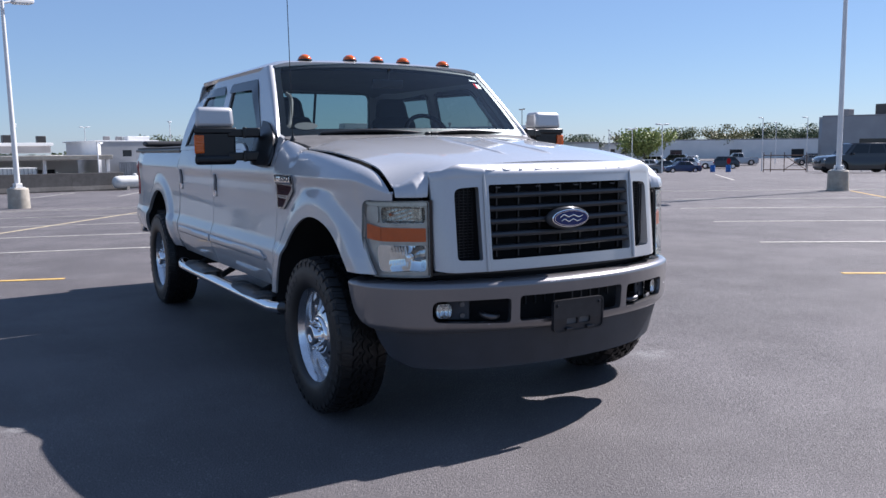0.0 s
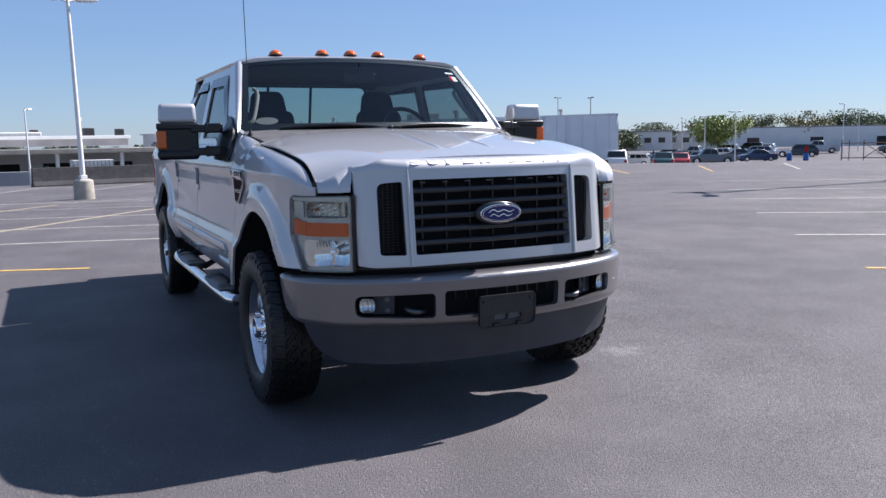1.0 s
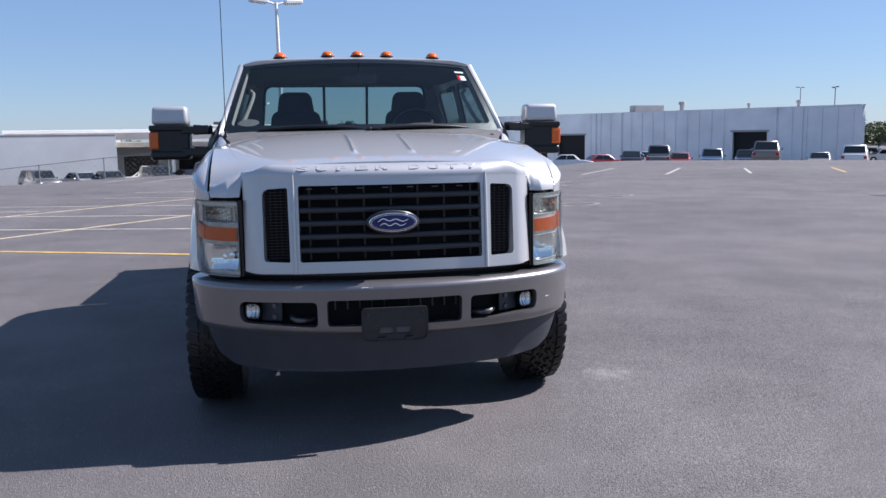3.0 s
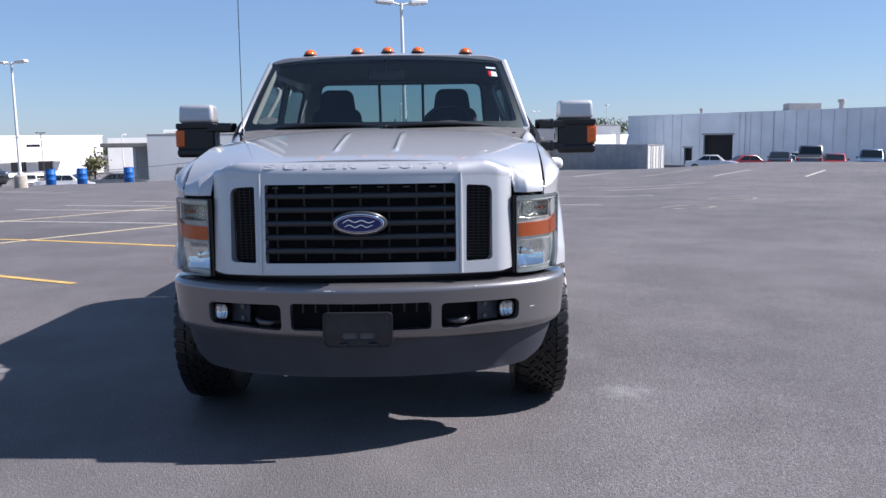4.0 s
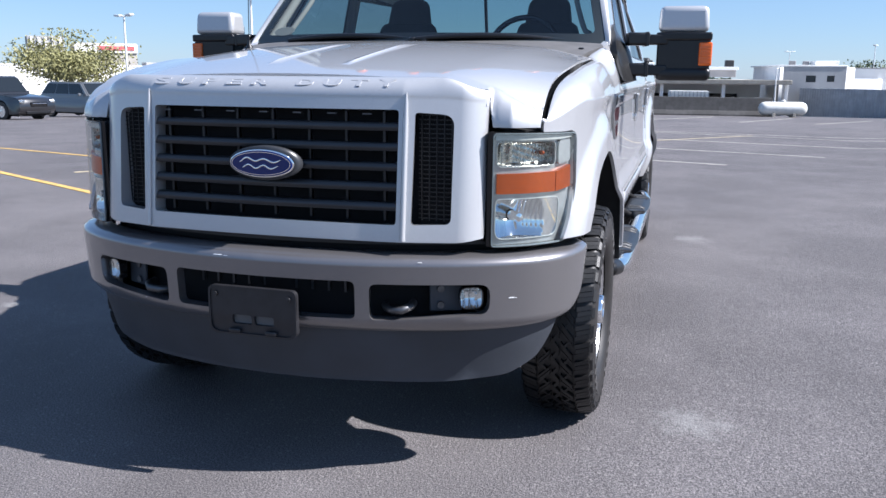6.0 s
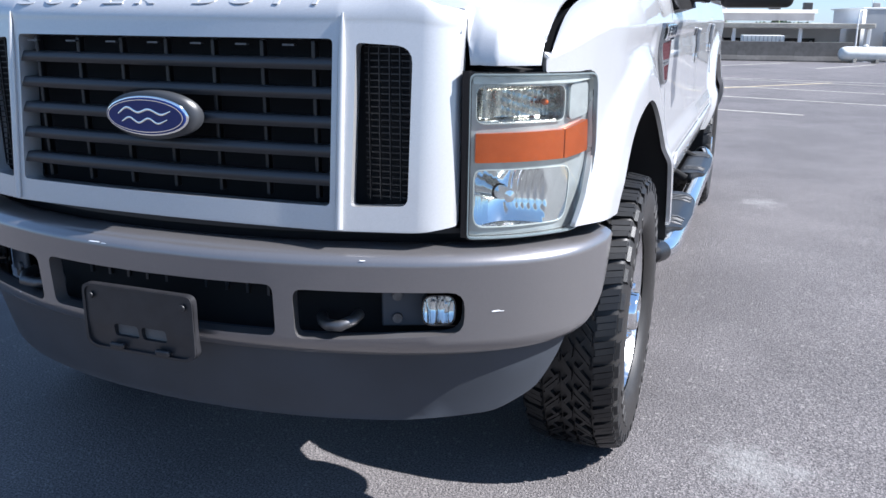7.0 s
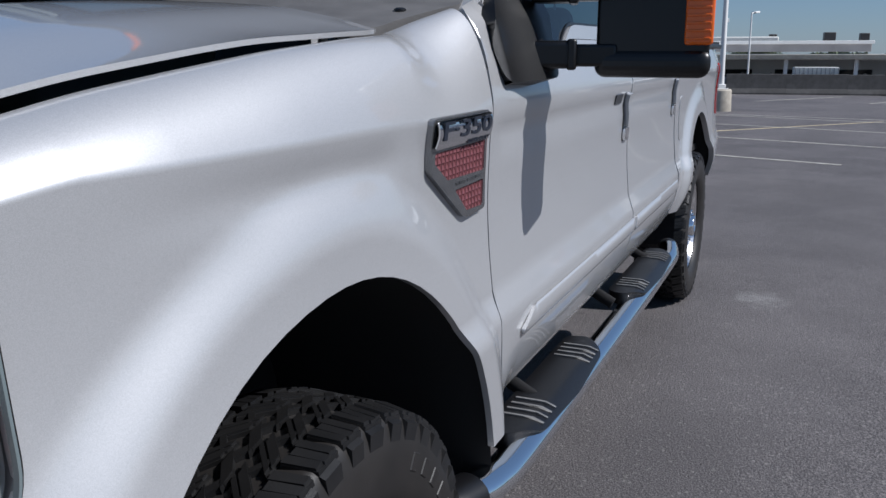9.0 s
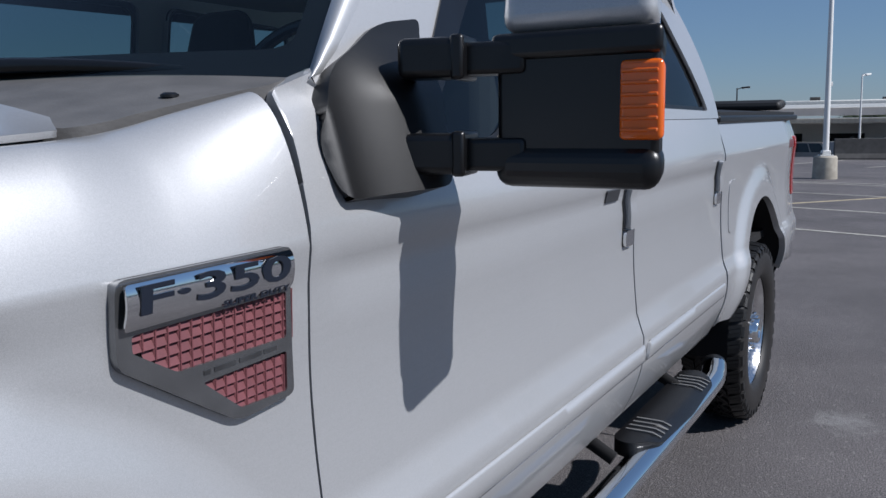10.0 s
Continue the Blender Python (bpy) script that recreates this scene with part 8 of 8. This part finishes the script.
M["rust"] = material("rusty_steel", (0.12, 0.07, 0.05), 0.8, vary=0.4, scale=6)


def fence_run(p, q, height, gap, label):
    p, q = np.array(p, float), np.array(q, float)
    L = np.linalg.norm(q - p)
    d = (q - p) / L
    fn = empty("fence", label, "fence")
    k = int(L / gap)
    at = lambda u, z: (p[0] + d[0] * u, p[1] + d[1] * u, float(ground_z(p[0] + d[0] * u, p[1] + d[1] * u)) + z)
    for i in range(k + 1):
        u = L * i / k
        part("fence_post", tube([at(u, -0.05), at(u, height + 0.05)], 0.035, 8, smooth_path=False), "fence_metal", fn)
        if i < k:
            for z in (height, 0.08):
                part("fence_rail", tube([at(u, z), at(u + L / k, z)], 0.022, 6, smooth_path=False), "fence_metal", fn)
            wires = []
            n = 12
            for j in range(-int(height / (L / k) * n), n):
                u0 = u + L / k * j / n
                for s in (1, -1):
                    a, b = (u0, u0 + height) if s > 0 else (u0 + height, u0)
                    lo, hi = max(min(a, b), u), min(max(a, b), u + L / k)
                    if hi - lo < 0.1:
                        continue
                    za, zb = (lo - a) / (b - a) * height, (hi - a) / (b - a) * height
                    wires.append(tube([at(lo, za), at(hi, zb)], 0.0035, 3, smooth_path=False, caps=False))
            part("fence_mesh", join(*wires), "fence_metal", fn, "chain-link wire")


fence_run((-50.0, 56.0), (-9.0, 52.0), 1.6, 4.1, "galvanised chain-link fence behind the lot")
fence_run((60.6, 42.0), (74.0, 26.0), 1.5, 3.5, "galvanised chain-link fence by the gate")
gt = empty("yard_gate", "rusty steel yard gate with crossed braces", "gate", grounded(58.2, 44.6, -48) @ Matrix.Diagonal((0.52, 0.9, 0.88, 1)))
for x in (0, 1.1, 3.2, 6.6):
    part("gate_post", tube([(x, 0, 0), (x, 0, 2.0)], 0.07, 8, smooth_path=False), "rust", gt)
for z in (0.3, 1.7):
    part("gate_rail", tube([(0, 0, z), (6.6, 0, z)], 0.045, 8, smooth_path=False), "rust", gt)
for a, b in (((3.2, 0, 0.3), (6.6, 0, 1.7)), ((3.2, 0, 1.7), (6.6, 0, 0.3))):
    part("gate_brace", tube([a, b], 0.04, 8, smooth_path=False), "rust", gt)


# ---- trees ----
def leaf_material(name, c):
    m = material(name, c, 0.6, vary=0.35, scale=2.5)
    return m


M["bark"] = material("grey_bark", (0.10, 0.085, 0.07), 0.9, vary=0.3, scale=6, bump=0.5, bump_scale=20)
for k, c in {"leaf_dark": (0.115, 0.150, 0.075), "leaf_mid": (0.125, 0.160, 0.070), "leaf_bright": (0.27, 0.32, 0.09), "leaf_olive": (0.19, 0.185, 0.075), "leaf_gold": (0.24, 0.20, 0.09), "leaf_yellow": (0.26, 0.25, 0.10)}.items():
    M[k] = leaf_material(k, c)


def tree(x, y, height, spread, mat, seed, leaves=2600, size=0.30, label="leafy green tree"):
    rng = np.random.default_rng(seed)
    tr = empty("tree", label, "tree", grounded(x, y, float(rng.uniform(0, 360))), "trees beyond the lot")
    tips = []
    th = height * 0.38
    r0 = height * 0.022
    limbs = [tube([(0, 0, -0.1), (0.05, 0.02, th * 0.5), (0.0, 0.05, th), (0.1, 0.0, height * 0.8)], [r0 * 1.3, r0, r0 * 0.8, r0 * 0.2], 8, detail=0.4)]
    for k in range(9):
        a = k * 2.4 + rng.uniform(-0.3, 0.3)
        z0 = th * rng.uniform(0.75, 1.3)
        ln = spread * rng.uniform(0.55, 0.95)
        up = height * rng.uniform(0.12, 0.42)
        e = np.array((math.cos(a) * ln, math.sin(a) * ln, min(z0 + up, height * 0.93)))
        mid = np.array((math.cos(a) * ln * 0.45, math.sin(a) * ln * 0.45, z0 + up * 0.65))
        limbs.append(tube([(0, 0, z0), mid, e], [r0 * 0.6, r0 * 0.4, r0 * 0.12], 6, detail=0.5))
        tips += [e, mid * 0.3 + e * 0.7, mid]
    tips.append(np.array((0, 0, height * 0.9)))
    part("trunk", join(*limbs), "bark", tr)
    tips = np.array(tips)
    c = tips[rng.integers(0, len(tips), leaves)] + rng.normal(0, 1, (leaves, 3)) * np.array((spread * 0.21, spread * 0.21, height * 0.085))
    c[:, 2] = np.clip(c[:, 2], height * 0.20, height * 1.02)
    d1 = rng.normal(0, 1, (leaves, 3))
    d1 /= np.linalg.norm(d1, axis=1, keepdims=True)
    d2 = np.cross(d1, rng.normal(0, 1, (leaves, 3)))
    d2 /= np.linalg.norm(d2, axis=1, keepdims=True)
    s = size * rng.uniform(0.5, 1.3, (leaves, 1))
    V = np.stack([c - d1 * s, c + d2 * s * 0.5, c + d1 * s, c - d2 * s * 0.5], 1).reshape(-1, 3)
    nrm = np.cross(d1, d2)
    nrm *= np.sign(nrm[:, 2:3] + 1e-9)
    F = [(4 * i, 4 * i + 1, 4 * i + 2, 4 * i + 3) for i in range(leaves)]
    cr = part("crown", (V, F, np.repeat(nrm, 4, axis=0)), mat, tr, "uneven leafy crown")
    return tr


for i, (x, y, h, sp, mt) in enumerate(((87.5, 89.8, 6.0, 3.8, "leaf_bright"), (141.3, 121, 8.2, 5.6, "leaf_olive"), (151, 118, 8.6, 5.0, "leaf_dark"), (160, 114, 8.4, 4.6, "leaf_dark"), (125, 150, 8.0, 6.0, "leaf_dark"), (88, 118, 7.0, 3.2, "leaf_mid"),
                                       (112, 144, 6.6, 3.6, "leaf_mid"), (97, 138, 7.5, 4.6, "leaf_dark"), (141, 150, 8.6, 5.2, "leaf_olive"), (152, 146, 8.4, 5.0, "leaf_mid"), (172, 132, 8.8, 5.2, "leaf_mid"), (93, 127, 6.0, 3.5, "leaf_bright"), (30, 152, 8.4, 5.4, "leaf_dark"), (-10, 170, 7.6, 5.0, "leaf_dark"), (84, 176, 9.6, 6.0, "leaf_dark"), (100, 190, 9.0, 6.0, "leaf_mid"), (70, 175, 8.6, 5.4, "leaf_dark"))):
    tree(x, y, h * (0.85 if i else 1), sp * (0.85 if i else 1), mt, i, 5200, 0.24, "leafy %s tree beyond the parked cars" % {"leaf_bright": "bright green", "leaf_olive": "olive green", "leaf_dark": "dark green", "leaf_mid": "green"}[mt])
tree(-43.5, 50.0, 6.0, 4.2, "leaf_yellow", 50, 11000, 0.13, "spreading olive-green tree with bare lower limbs")
for i, (x, y, h) in enumerate(((-46.0, 80.0, 3.6), (-36.5, 83.0, 4.0), (-58.0, 84.0, 3.6), (-30.0, 90.0, 3.6), (-68.0, 86.0, 3.8))):
    tree(x, y, h, 1.1, "leaf_gold" if i == 0 else "leaf_olive", 60 + i, 700, 0.20, "thin young street tree")


# far woodland closing the horizon
def far_woods():
    rng = np.random.default_rng(9)
    n = 9000
    az = np.radians(rng.uniform(-75, 75, n))
    D = rng.uniform(320, 420, n)
    lift = 0.6 + 1.3 * np.sin(az * 23) + 1.2 * np.sin(az * 57 + 1)
    x, y = D * np.sin(az), D * np.cos(az)
    z = ground_z(x, y) + rng.uniform(0, 1, n) ** 0.8 * (lift + 2.0)
    c = np.stack([x, y, z], -1)
    d1 = rng.normal(0, 1, (n, 3))
    d1 /= np.linalg.norm(d1, axis=1, keepdims=True)
    d2 = np.cross(d1, rng.normal(0, 1, (n, 3)))
    d2 /= np.linalg.norm(d2, axis=1, keepdims=True)
    s = rng.uniform(0.7, 1.8, (n, 1))
    V = np.stack([c - d1 * s, c + d2 * s, c + d1 * s, c - d2 * s], 1).reshape(-1, 3)
    nrm = np.cross(d1, d2)
    nrm *= np.sign(nrm[:, 2:3] + 1e-9)
    return V, [(4 * i, 4 * i + 1, 4 * i + 2, 4 * i + 3) for i in range(n)], np.repeat(nrm, 4, axis=0)


tagged(part("far_woods", far_woods(), "leaf_dark"), "distant dark green line of trees", "woods", kind="stuff")
